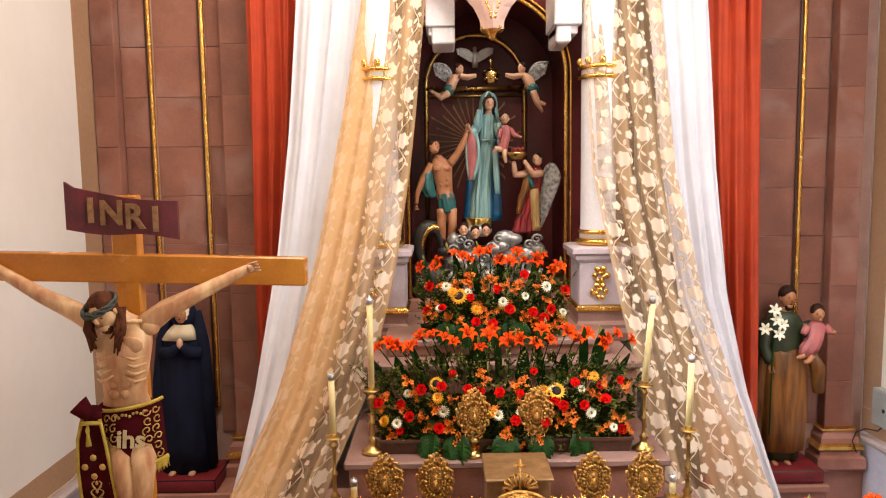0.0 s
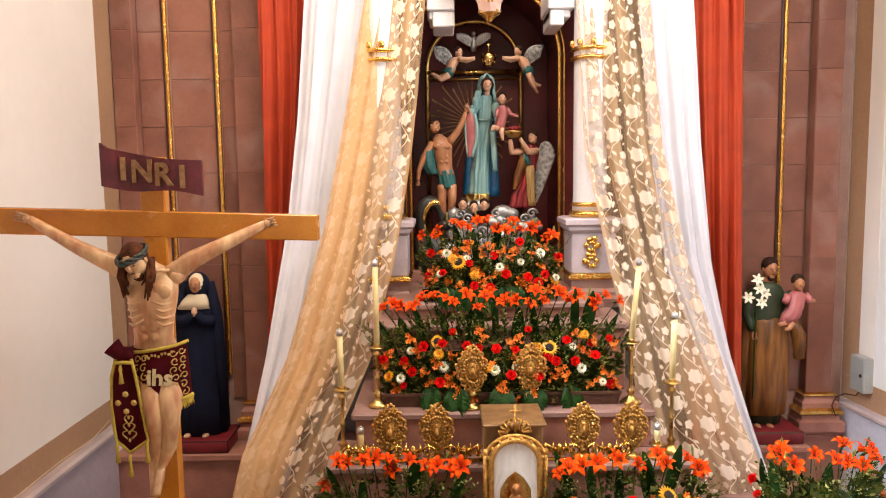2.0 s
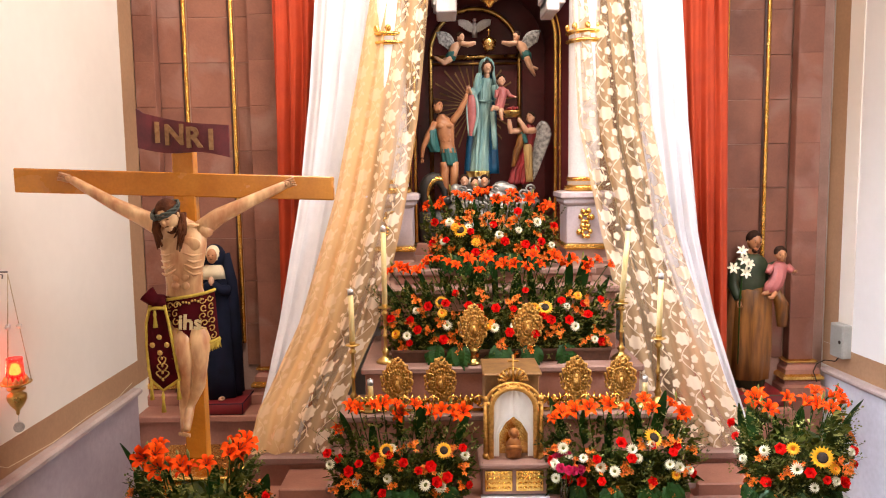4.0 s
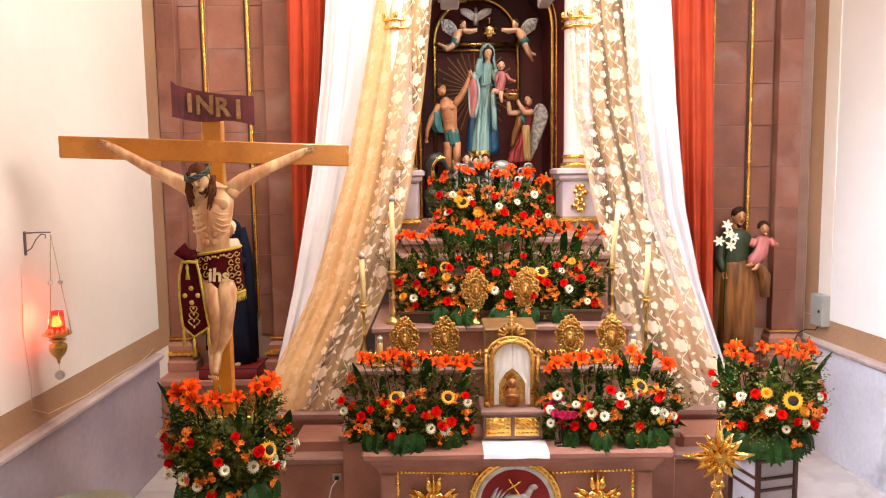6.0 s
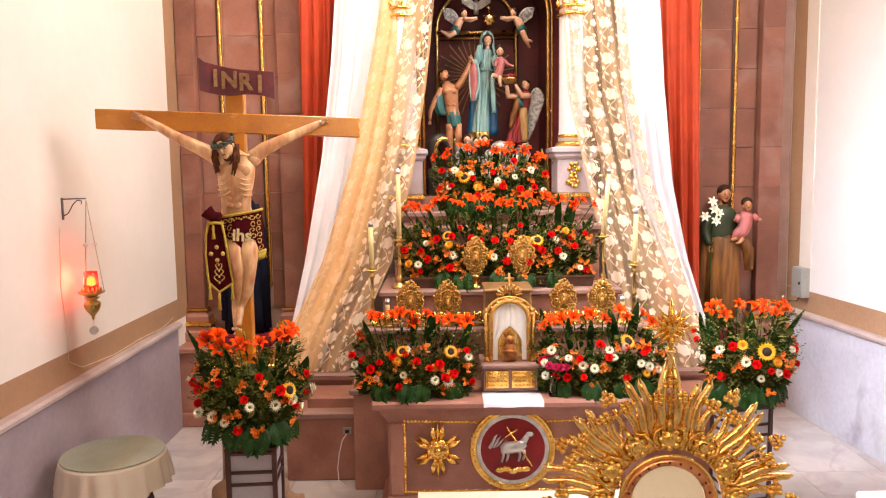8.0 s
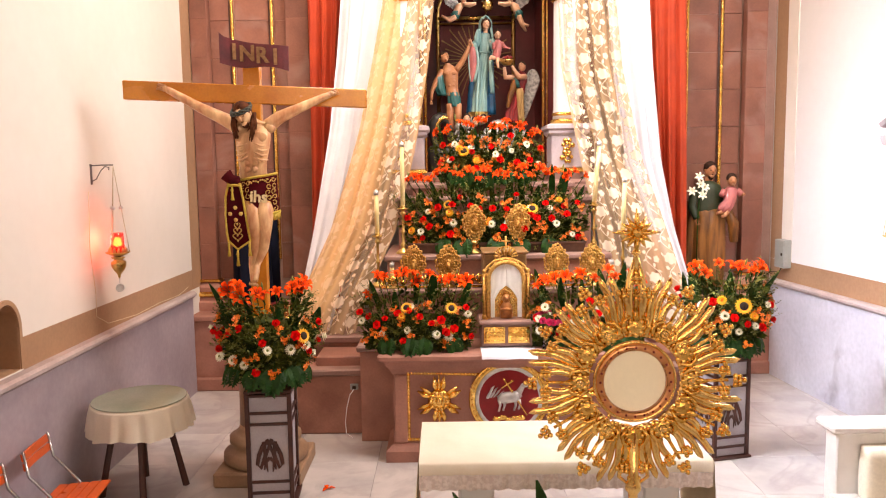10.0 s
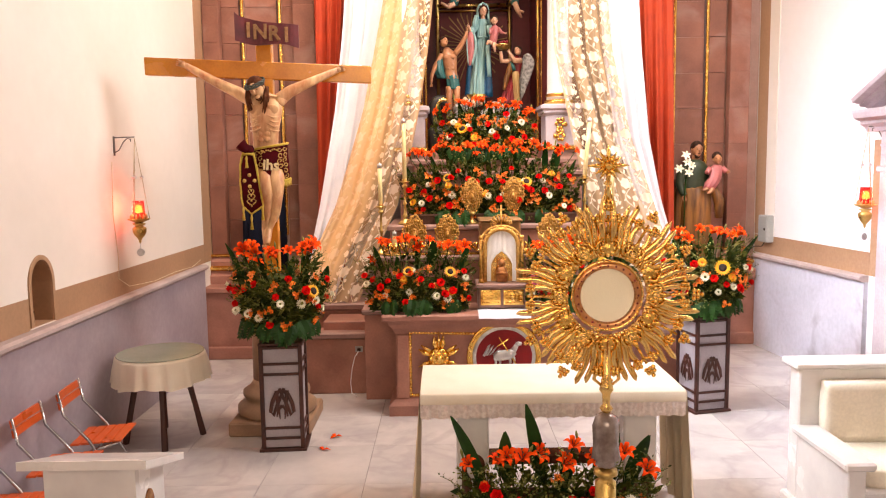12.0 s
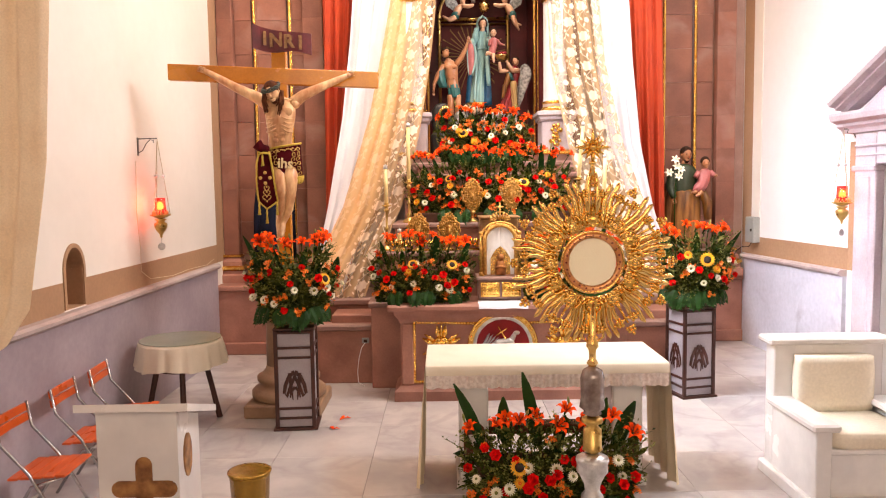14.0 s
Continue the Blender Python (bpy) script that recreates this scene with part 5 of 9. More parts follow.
def folding_chair(m):
    t = thing("folding_chair", "folding chair with orange wooden slats and steel tube frame", "chair", "chairs by the dado", m)
    for s in (-1, 1):
        bm = B()
        tube(bm, [(-0.20, s * 0.20, 0.775), (-0.17, s * 0.20, 0.60), (0.0, s * 0.20, 0.40), (0.22, s * 0.20, 0.0)], 0.011, 8)
        part("front_leg", bm, M_STEEL, t, "", True)
        bm = B()
        tube(bm, [(0.20, s * 0.18, 0.37), (0.0, s * 0.18, 0.31), (-0.20, s * 0.18, 0.0)], 0.011, 8)
        part("back_leg", bm, M_STEEL, t, "", True)
    bm = B()
    tube(bm, [(0.19, -0.20, 0.06), (0.19, 0.20, 0.06)], 0.009, 8)
    part("stretcher", bm, M_STEEL, t, "", True)
    for k in range(2):
        bm = B()
        z = 0.645 + 0.066 * k
        rings(bm, [[(-0.175 - 0.14 * (z - 0.62) - 0.012 * math.cos(y * 6) - o, y, z + d) for o, d in ((0, 0), (0.014, 0), (0.022, 0.052), (0.008, 0.052))] for y in [-0.21 + 0.42 * i / 8 for i in range(9)]])
        part("back_slat", bm, M_ORANGEWOOD, t)
    for k in range(5):
        bm = B()
        x = -0.14 + 0.075 * k
        box(bm, x, x + 0.068, -0.20, 0.20, 0.36 + 0.004 * k, 0.378 + 0.004 * k, 0, 0.005)
        part("seat_slat", bm, M_ORANGEWOOD, t)
    return t


chair = folding_chair(pose(-2.82, 2.72, 0, 0, 0, 6))
copy_thing(chair, pose(-2.82, 2.13, 0, 0, 0, 4))
copy_thing(chair, pose(-2.82, 1.45, 0, 0, 0, 2))


def flower_stand(m, label):
    t = thing("flower_stand", label, "stand", "flower stands", m)
    w, h = 0.165, 0.92
    for sx in (-1, 1):
        for sy in (-1, 1):
            bm = B()
            box(bm, sx * w - 0.017, sx * w + 0.017, sy * w - 0.017, sy * w + 0.017, 0.022, h, 0, 0.004)
            part("post", bm, M_DARKWOOD, t)
    for z0 in (0.10, 0.19, 0.66, 0.75, h - 0.03):
        bm = B()
        for s in (-1, 1):
            box(bm, -w + 0.017, w - 0.017, s * w - 0.012, s * w + 0.012, z0, z0 + 0.022, 0, 0.003)
            box(bm, s * w - 0.012, s * w + 0.012, -w + 0.017, w - 0.017, z0, z0 + 0.022, 0, 0.003)
        part("rung", bm, M_DARKWOOD, t)
    for nm, args in (("panel", (-w + 0.018, w - 0.018, -w + 0.004, -w + 0.008)), ("panel", (-w + 0.018, w - 0.018, w - 0.008, w - 0.004)), ("panel", (-w + 0.004, -w + 0.008, -w + 0.018, w - 0.018)), ("panel", (w - 0.008, w - 0.004, -w + 0.018, w - 0.018))):
        bm = B()
        box(bm, *args, 0.03, h - 0.01)
        part(nm, bm, M_PAPER, t, "pale lilac panel")
    for rz in (0, -90):
        bm = B()
        for s in (-1, 1):
            tube(bm, [(s * 0.10, 0, 0.34), (s * 0.085, 0, 0.42), (s * 0.05, 0, 0.50), (s * 0.0, 0, 0.54)], [0.014, 0.017, 0.017, 0.014], 6, 0, 0.35, (1, 0, 0))
            tube(bm, [(s * 0.045, 0, 0.53), (s * 0.035, 0, 0.42), (s * 0.075, 0, 0.31), (s * 0.10, 0, 0.35)], [0.016, 0.015, 0.012, 0.008], 6, 0, 0.35, (1, 0, 0))
            tube(bm, [(s * 0.02, 0, 0.55), (s * -0.03, 0, 0.42), (s * -0.045, 0, 0.30)], [0.014, 0.012, 0.006], 6, 0, 0.35, (1, 0, 0))
            tube(bm, [(s * 0.0, 0, 0.40), (s * 0.03, 0, 0.36), (s * 0.02, 0, 0.28)], [0.014, 0.012, 0.004], 6, 0, 0.35, (1, 0, 0))
        part("monogram", bm, M_DARKWOOD, t, "dark cut-out interlaced monogram", False, pose(0, 0, 0, 0, 0, rz) @ pose(0, -w - 0.004, 0))
    bm = B()
    box(bm, -w - 0.035, w + 0.035, -w - 0.035, w + 0.035, 0.0, 0.022, 0, 0.004)
    part("base_plate", bm, M_DARKWOOD, t)
    bm = B()
    box(bm, -w - 0.02, w + 0.02, -w - 0.02, w + 0.02, h + 0.001, h + 0.025, 0, 0.004)
    part("top_plate", bm, M_DARKWOOD, t)
    return t


stand = flower_stand(pose(-1.53, 3.48, 0, 0, 0, 4), "dark wooden flower stand with pale panels beside the stone column")
tagged(copy_thing(stand, pose(2.42, 4.33, 0, 0, 0, 14)), "dark wooden flower stand with pale panels before the altar steps")


def column_stub():
    t = thing("column_pedestal", "short tan stone column with moulded base and gilt capital", "column")
    c = (-1.72, 4.02)
    bm = B()
    box(bm, c[0] - 0.37, c[0] + 0.37, c[1] - 0.37, c[1] + 0.37, 0, 0.13, 0, 0.015)
    part("plinth", bm, M_TANSTONE, t)
    bm = B()
    lathe(bm, [(0.34, 0.131), (0.365, 0.15), (0.365, 0.21), (0.33, 0.24), (0.29, 0.26), (0.285, 0.29), (0.31, 0.31), (0.31, 0.35), (0.26, 0.38), (0.225, 0.42), (0.215, 0.46)], (*c, 0), 32)
    part("base", bm, M_TANSTONE, t, "", True)
    bm = B()
    lathe(bm, [(0.215, 0.461), (0.21, 0.9), (0.2, 0.94)], (*c, 0), 32)
    part("shaft", bm, M_TANSTONE, t, "", True)
    bm = B()
    lathe(bm, [(0.2, 0.941), (0.24, 0.96), (0.24, 0.99), (0.21, 1.01), (0.22, 1.2), (0.28, 1.36), (0.3, 1.40)], (*c, 0), 32)
    for row, z in ((0, 1.08), (1, 1.24)):
        for k in range(12):
            a = 2 * math.pi * (k + 0.5 * row) / 12
            r = 0.225 + 0.03 * row
            tube(bm, [(c[0] + r * math.cos(a), c[1] + r * math.sin(a), z - 0.07), (c[0] + (r + 0.03) * math.cos(a), c[1] + (r + 0.03) * math.sin(a), z + 0.02), (c[0] + (r + 0.075) * math.cos(a), c[1] + (r + 0.075) * math.sin(a), z + 0.08), (c[0] + (r + 0.07) * math.cos(a), c[1] + (r + 0.07) * math.sin(a), z + 0.05)], [0.05, 0.05, 0.032, 0.012], 6, 0, 0.4, (-math.sin(a), math.cos(a), 0))
    part("capital", bm, M_GOLD, t, "gilded leaf capital", True)
    bm = B()
    box(bm, c[0] - 0.3, c[0] + 0.3, c[1] - 0.3, c[1] + 0.3, 1.401, 1.45, 0, 0.012)
    part("abacus", bm, M_GOLD, t)


column_stub()


def small_fixtures():
    t = thing("fuse_box", "grey enamelled metal fuse box on the wall", "fuse box")
    bm = B()
    box(bm, 3.90, 3.999, 6.60, 6.82, 1.40, 1.745, 0, 0.008)
    part("case", bm, M_GREYBOX, t)
    bm = B()
    box(bm, 3.893, 3.9, 6.615, 6.805, 1.415, 1.73, 0, 0.003)
    part("door", bm, M_GREYBOX, t)
    bm = B()
    ball(bm, (3.888, 6.64, 1.57), (0.008, 0.02, 0.02), 0, 10)
    part("lock", bm, M_SEED, t, "black lock")
    bm = B()
    tube(bm, [(3.93, 6.70, 1.40), (3.93, 6.76, 1.34), (3.88, 6.86, 1.33), (3.84, 6.94, 1.27), (3.86, 7.0, 1.2)], 0.006, 6)
    tube(bm, [(3.84, 6.94, 1.27), (3.78, 6.9, 1.20), (3.80, 6.86, 1.10)], 0.006, 6)
    solo("wiring", bm, M_SEED, "thin dark cable looping from the fuse box", "cable", smooth=True)
    t = thing("wall_socket", "small grey socket on the stone step with a white cable", "socket")
    bm = B()
    box(bm, -1.08, -1.0, 4.925, 4.949, 0.46, 0.52, 0, 0.004)
    part("plate", bm, M_GREYBOX, t)
    bm = B()
    box(bm, -1.055, -1.02, 4.895, 4.924, 0.475, 0.505, 0, 0.004)
    part("plug", bm, M_SEED, t)
    bm = B()
    tube(bm, [(-1.04, 4.90, 0.475), (-1.08, 4.88, 0.42), (-1.11, 4.87, 0.3), (-1.13, 4.87, 0.15), (-1.12, 4.86, 0.03), (-1.05, 4.80, 0.006)], 0.005, 6)
    part("cord", bm, M_WHITEPAINT, t, "white cord", True)
    t = thing("waste_bin", "amber-gold metal bin with a rolled rim", "bin")
    bm = B()
    lathe(bm, [(0.10, 0.0), (0.105, 0.01), (0.125, 0.40), (0.13, 0.405), (0.13, 0.415), (0.115, 0.412), (0.10, 0.05), (0.001, 0.04)], (-1.39, 1.20, 0), 28)
    part("body", bm, M_BIN, t, "", True)
    bm = B()
    lathe(bm, [(0.128, 0.415), (0.136, 0.42), (0.136, 0.43), (0.124, 0.432)], (-1.39, 1.20, 0), 28)
    part("rim", bm, M_BIN, t, "", True)
    bm = B()
    lathe(bm, [(0.022, 0), (0.026, 0.01), (0.026, 0.09), (0.012, 0.11), (0.012, 0.15), (0.016, 0.155), (0.001, 0.16)], (-3.30, 2.76, 1.252), 14)
    b = solo("glass_bottle", bm, M_CRYSTAL, "small clear bottle standing in the wall niche", "bottle", smooth=True)
    for k, (x, y) in enumerate(((-1.12, 3.62), (-1.18, 3.30))):
        bm = B()
        for j in range(2 + (k == 0)):
            tube(bm, [(0, 0, 0.006), (0.03 * math.cos(j * 2.1), 0.03 * math.sin(j * 2.1), 0.02), (0.065 * math.cos(j * 2.1), 0.065 * math.sin(j * 2.1), 0.008)], [0.006, 0.02, 0.004], 6, 0, 0.3, (-math.sin(j * 2.1), math.cos(j * 2.1), 0))
        p = solo("fallen_petal", bm, M_LILY, "orange lily petals fallen on the marble floor", "petal", "fallen petals", smooth=True)
        p.location = (x, y, 0.0)


small_fixtures()
bm = B()
tube(bm, [(LX + 0.006, 4.10, 2.5), (LX + 0.006, 4.06, 2.0), (LX + 0.006, 4.12, 1.6), (LX + 0.008, 4.10, 1.40), (LX + 0.02, 4.3, 1.30), (LX + 0.03, 4.9, 1.262), (LX + 0.03, 5.5, 1.275), (LX + 0.03, 6.1, 1.258), (LX + 0.02, 6.45, 1.30)], 0.003, 6)
solo("lamp_cable", bm, M_CREAM_CLOTH, "thin pale cable running down the wall and along the rail", "cable", smooth=True)


def sanctuary_lamp(wall_x, s, y, hook_z, label):
    """Hanging lamp: scrolled wall bracket, three beaded chains, ruby glass in a brass dish, turned bowl and a medal."""
    t = thing("sanctuary_lamp", label, "lamp", "sanctuary lamps")
    lx = wall_x + s * 0.20
    bm = B()
    box(bm, min(wall_x, wall_x + s * 0.012), max(wall_x, wall_x + s * 0.012), y - 0.012, y + 0.012, hook_z - 0.17, hook_z + 0.01, 0, 0.003)
    tube(bm, [(wall_x + s * 0.01, y, hook_z - 0.004), (wall_x + s * 0.1, y, hook_z), (lx, y, hook_z)], 0.006, 8)
    tube(bm, [(wall_x + s * 0.01, y, hook_z - 0.14), (wall_x + s * 0.05, y, hook_z - 0.12), (wall_x + s * 0.09, y, hook_z - 0.05), (wall_x + s * 0.13, y, hook_z - 0.012), (wall_x + s * 0.165, y, hook_z - 0.02), (wall_x + s * 0.16, y, hook_z - 0.045)], 0.005, 8)
    part("bracket", bm, M_IRON, t, "scrolled iron wall bracket", True)
    for k in range(3):
        a = 2 * math.pi * k / 3 + 0.5
        c, d = math.cos(a), math.sin(a)
        bm = B()
        tube(bm, [(lx, y, hook_z - 0.01), (lx + 0.045 * c, y + 0.045 * d, hook_z - 0.37), (lx + 0.095 * c, y + 0.095 * d, hook_z - 0.765)], 0.0032, 6)
        chain = part("chain", bm, M_CHAIN, t, "thin pale metal chain", True)
        bm = B()
        ball(bm, (lx + 0.045 * c, y + 0.045 * d, hook_z - 0.376), (0.02, 0.02, 0.016), 0, 10)
        part("bead", bm, M_SILVER, chain, "", True)
    z = hook_z - 0.75
    bm = B()
    lathe(bm, [(0.061, z), (0.060, z + 0.02), (0.053, z + 0.155), (0.050, z + 0.155), (0.056, z + 0.02), (0.04, z + 0.006)], (lx, y, 0), 24)
    part("ruby_glass", bm, M_RUBYGLOW, t, "glowing ruby glass", True)
    bm = B()
    lathe(bm, [(0.012, z + 0.035), (0.034, z + 0.045), (0.036, z + 0.06), (0.026, z + 0.105), (0.012, z + 0.115)], (lx, y, 0), 12)
    part("flame", bm, M_FLAME, t, "lit flame", True)
    bm = B()
    lathe(bm, [(0.03, z - 0.055), (0.05, z - 0.045), (0.10, z - 0.022), (0.105, z - 0.014), (0.10, z - 0.012), (0.05, z - 0.03), (0.01, z - 0.03)], (lx, y, 0), 24)
    part("dish", bm, M_BRASS, t, "flared brass dish", True)
    bm = B()
    for k in range(12):
        a = 2 * math.pi * k / 12
        tube(bm, [(lx + 0.063 * math.cos(a), y + 0.063 * math.sin(a), z - 0.03), (lx + 0.068 * math.cos(a), y + 0.068 * math.sin(a), z + 0.005), (lx + 0.064 * math.cos(a), y + 0.064 * math.sin(a), z + 0.03)], [0.012, 0.014, 0.004], 6)
    part("gallery", bm, M_COPPER, t, "pierced leaf gallery round the glass", True)
    bm = B()
    lathe(bm, [(0.004, z - 0.25), (0.012, z - 0.235), (0.012, z - 0.22), (0.02, z - 0.205), (0.045, z - 0.175), (0.062, z - 0.14), (0.064, z - 0.115), (0.06, z - 0.10), (0.04, z - 0.088), (0.036, z - 0.08), (0.056, z - 0.068), (0.06, z - 0.058), (0.03, z - 0.056)], (lx, y, 0), 24)
    part("brass_bowl", bm, M_BRASS, t, "chased brass bowl", True)
    bm = B()
    lathe(bm, [(0.001, -0.004), (0.030, -0.004), (0.036, -0.006), (0.036, 0.006), (0.030, 0.004), (0.001, 0.004)], (0, 0, 0), 20)
    part("medal", bm, M_SILVER, t, "round silver medal", True, pose(lx, y, z - 0.335, 90, 0, 20))
    bm = B()
    tube(bm, [(lx, y, z - 0.25), (lx, y, z - 0.30)], 0.003, 6)
    part("link", bm, M_SILVER, t)
    lamp = bpy.data.lights.new("lamp_flame_light", "POINT")
    lamp.energy, lamp.color, lamp.shadow_soft_size = 7.0, (1.0, 0.06, 0.03), 0.05
    ob = new("lamp_flame_light", lamp)
    ob.location = (lx - s * 0.085, y, z + 0.09)
    return t, ob


M_IRON = mat("grey_iron", (0.22, 0.21, 0.20), (0.12, 0.11, 0.11), 0.5, 0.6, bump=0.1)
M_CHAIN = mat("pale_chain_metal", (0.62, 0.52, 0.36), (0.42, 0.33, 0.22), 0.4, 0.7, scale=40, fine=300, bump=0.6)
M_RUBYGLOW = bpy.data.materials.new("lit_ruby_glass")
M_RUBYGLOW.use_nodes = True
rp = M_RUBYGLOW.node_tree.nodes["Principled BSDF"]
rp.inputs["Base Color"].default_value, rp.inputs["Roughness"].default_value = (0.7, 0.01, 0.01, 1), 0.1
rp.inputs["Transmission Weight"].default_value, rp.inputs["Alpha"].default_value = 0.85, 0.6
rp.inputs["Emission Color"].default_value, rp.inputs["Emission Strength"].default_value = (1.0, 0.02, 0.015, 1), 0.5
sanctuary_lamp(LX, 1, 4.17, 2.728, "lit red sanctuary lamp hanging from a bracket on the cream wall")
EAST_LAMP = sanctuary_lamp(RX, -1, 4.53, 2.745, "lit red sanctuary lamp hanging beside the stone door case")


def turn_east():
    """Turns all that belongs to the east wall with it."""
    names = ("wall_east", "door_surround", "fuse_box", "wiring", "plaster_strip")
    for ob in list(scene.objects):
        if ob.parent is None and (ob.name.split(".")[0] in names or ob in EAST_LAMP or (ob.name.split(".")[0] in ("dado", "dado_rail", "painted_band") and ob.data.vertices[0].co.x > 3)):
            ob.matrix_world = EAST @ ob.matrix_basis


turn_east()


# ---- figures: every one a single plain mesh ----
def robe(bm, rows, mi=0, pleats=11, seg=66, seed=0):
    """Cloth fall: rows of (x, y, z, half width, half depth, pleat depth)."""
    rng = random.Random(seed)
    ph = [rng.uniform(0, 6.28) for _ in range(3)]
    loops = []
    for x, y, z, rx, ry, amp in rows:
        loop = []
        for i in range(seg):
            a = 2 * math.pi * i / seg
            k = 1 + amp * (math.sin(pleats * a + ph[0] + 1.2 * z) + 0.5 * math.sin((2 * pleats - 3) * a + ph[1] - 2 * z))
            loop.append((x + rx * k * math.cos(a), y + ry * k * math.sin(a), z))
        loops.append(loop)
    rings(bm, loops, mi)


def head(bm, c, r, skin, hair, tilt=(0, 0, 0), beard=False, cap=1.12, long_hair=0.0):
    m = pose(0, 0, 0, *tilt)
    c = Vector(c)
    ball(bm, c, (r * 0.80, r * 0.92, r * 1.08), skin, 16, m)
    ball(bm, c + m @ Vector((0, -r * 0.88, -r * 0.05)), (r * 0.13, r * 0.22, r * 0.24), skin, 8, m)
    ball(bm, c + m @ Vector((0, -r * 0.62, -r * 0.72)), (r * 0.34, r * 0.30, r * 0.28), skin, 8, m)
    for s in (-1, 1):
        ball(bm, c + m @ Vector((s * r * 0.33, -r * 0.80, r * 0.10)), (r * 0.13, r * 0.07, r * 0.05), hair, 6, m)
        ball(bm, c + m @ Vector((s * r * 0.8, 0, -r * 0.05)), (r * 0.12, r * 0.18, r * 0.26), skin, 6, m)
    ball(bm, c + m @ Vector((0, -r * 0.84, -r * 0.45)), (r * 0.20, r * 0.08, r * 0.05), hair if beard else skin, 6, m)
    ball(bm, c + m @ Vector((0, r * 0.20, r * 0.34)), (r * 0.92 * cap / 1.12, r * 0.92, r * 0.98), hair, 16, m)
    for s in (-1, 1):
        ball(bm, c + m @ Vector((s * r * 0.33, -r * 0.76, r * 0.26)), (r * 0.17, r * 0.08, r * 0.03), hair, 6, m)
    if beard:
        ball(bm, c + m @ Vector((0, -r * 0.52, -r * 0.88)), (r * 0.40, r * 0.34, r * 0.40), hair, 10, m)
    if long_hair:
        for s in (-1, 1):
            tube(bm, [c + m @ Vector((s * r * 0.75, 0, r * 0.3)), c + m @ Vector((s * r * 0.95, -r * 0.1, -r * 0.7)), c + m @ Vector((s * r * 0.85, -r * 0.25, -r * 0.7 - long_hair))], [r * 0.35, r * 0.40, r * 0.12], 8, hair)


def limb(bm, pts, rad, mi, seg=10):
    """A limb through joints, eased between them."""
    P = [Vector(p) for p in pts]
    out, rr = [], []
    for k in range(len(P) - 1):
        for j in range(3):
            u = j / 3
            out.append(P[k].lerp(P[k + 1], u))
            rr.append(rad[k] + (rad[k + 1] - rad[k]) * u)
    out.append(P[-1])
    rr.append(rad[-1])
    tube(bm, out, rr, seg, mi)


def fingers(bm, c, d, size, mi):
    c, d = Vector(c), Vector(d).normalized()
    s = d.cross(Vector((0, 1, 0.2))).normalized()
    ball(bm, c, size * 0.5, mi, 8)
    for k in range(4):
        o = s * size * 0.28 * (k - 1.5)
        tube(bm, [c + o, c + o + d * size * 0.7, c + o * 1.2 + d * size * 1.1 + Vector((0, -0.3 * size, 0))], [size * 0.16, size * 0.13, size * 0.09], 6, mi)


# crucifix
def crucifix():
    t = thing("wooden_cross", "honey-varnished wooden cross standing on the stone column", "cross")
    bm = B()
    box(bm, -1.80, -1.655, 4.03, 4.11, 1.452, 3.70, 0, 0.008)
    part("post", bm, M_BEAM, t, "honey-varnished upright")
    bm = B()
    loops = []
    for x, y, z in ((-2.785, 3.985, 3.348), (-0.766, 4.135, 3.262)):
        loops.append([(x, y - 0.04, z - 0.078), (x, y + 0.04, z - 0.078), (x, y + 0.04, z + 0.078), (x, y - 0.04, z + 0.078)])
    rings(bm, loops)
    bmesh.ops.bevel(bm, geom=bm.edges[:], offset=0.007, segments=1, affect="EDGES")
    part("crossbeam", bm, M_BEAM, t, "honey-varnished crossbeam")
    s = thing("title_board", "maroon scrolled board lettered in gold, fixed above the cross", "sign")
    bm = B()
    loops = []
    for k in range(17):
        u = k / 16
        x, y = -1.92 + 0.545 * u, 3.80 + 0.08 * u + 0.035 * math.sin(u * 2 * math.pi * 0.95)
        zt, zb = 3.758 - 0.085 * u - 0.02 * math.sin(u * math.pi) + 0.02 * (u < 0.05), 3.536 - 0.065 * u - 0.015 * math.sin(u * math.pi * 2)
        loops.append([(x, y, zb), (x, y + 0.022, zb), (x, y + 0.022, zt), (x, y, zt)])
    rings(bm, loops)
    part("board", bm, M_MAROONWOOD, s)
    bm = B()
    box(bm, -1.76, -1.69, 3.895, 4.05, 3.58, 3.62)
    part("bracket", bm, M_BEAM, s)
    for k, ch in enumerate("INRI"):
        u = (0.20, 0.39, 0.62, 0.82)[k]
        slope = (0.08 + 0.035 * 5.97 * math.cos(u * 5.97)) / 0.545
        lettering(ch, 0.175, 0.005, M_DULLGOLD, s, pose(-1.92 + 0.545 * u, 3.793 + 0.08 * u + 0.035 * math.sin(u * 5.97), 3.640 - 0.078 * u, 90, 0, math.degrees(math.atan(slope))), "letter")


M_DULLGOLD = mat("dull_gold_paint", (0.36, 0.19, 0.075), (0.24, 0.11, 0.04), 0.5, 0.2, scale=30, bump=0.2)
M_MAROONWOOD = mat("maroon_stained_board", (0.15, 0.016, 0.020), (0.075, 0.008, 0.011), 0.55, scale=9, fine=60, bump=0.2)
crucifix()


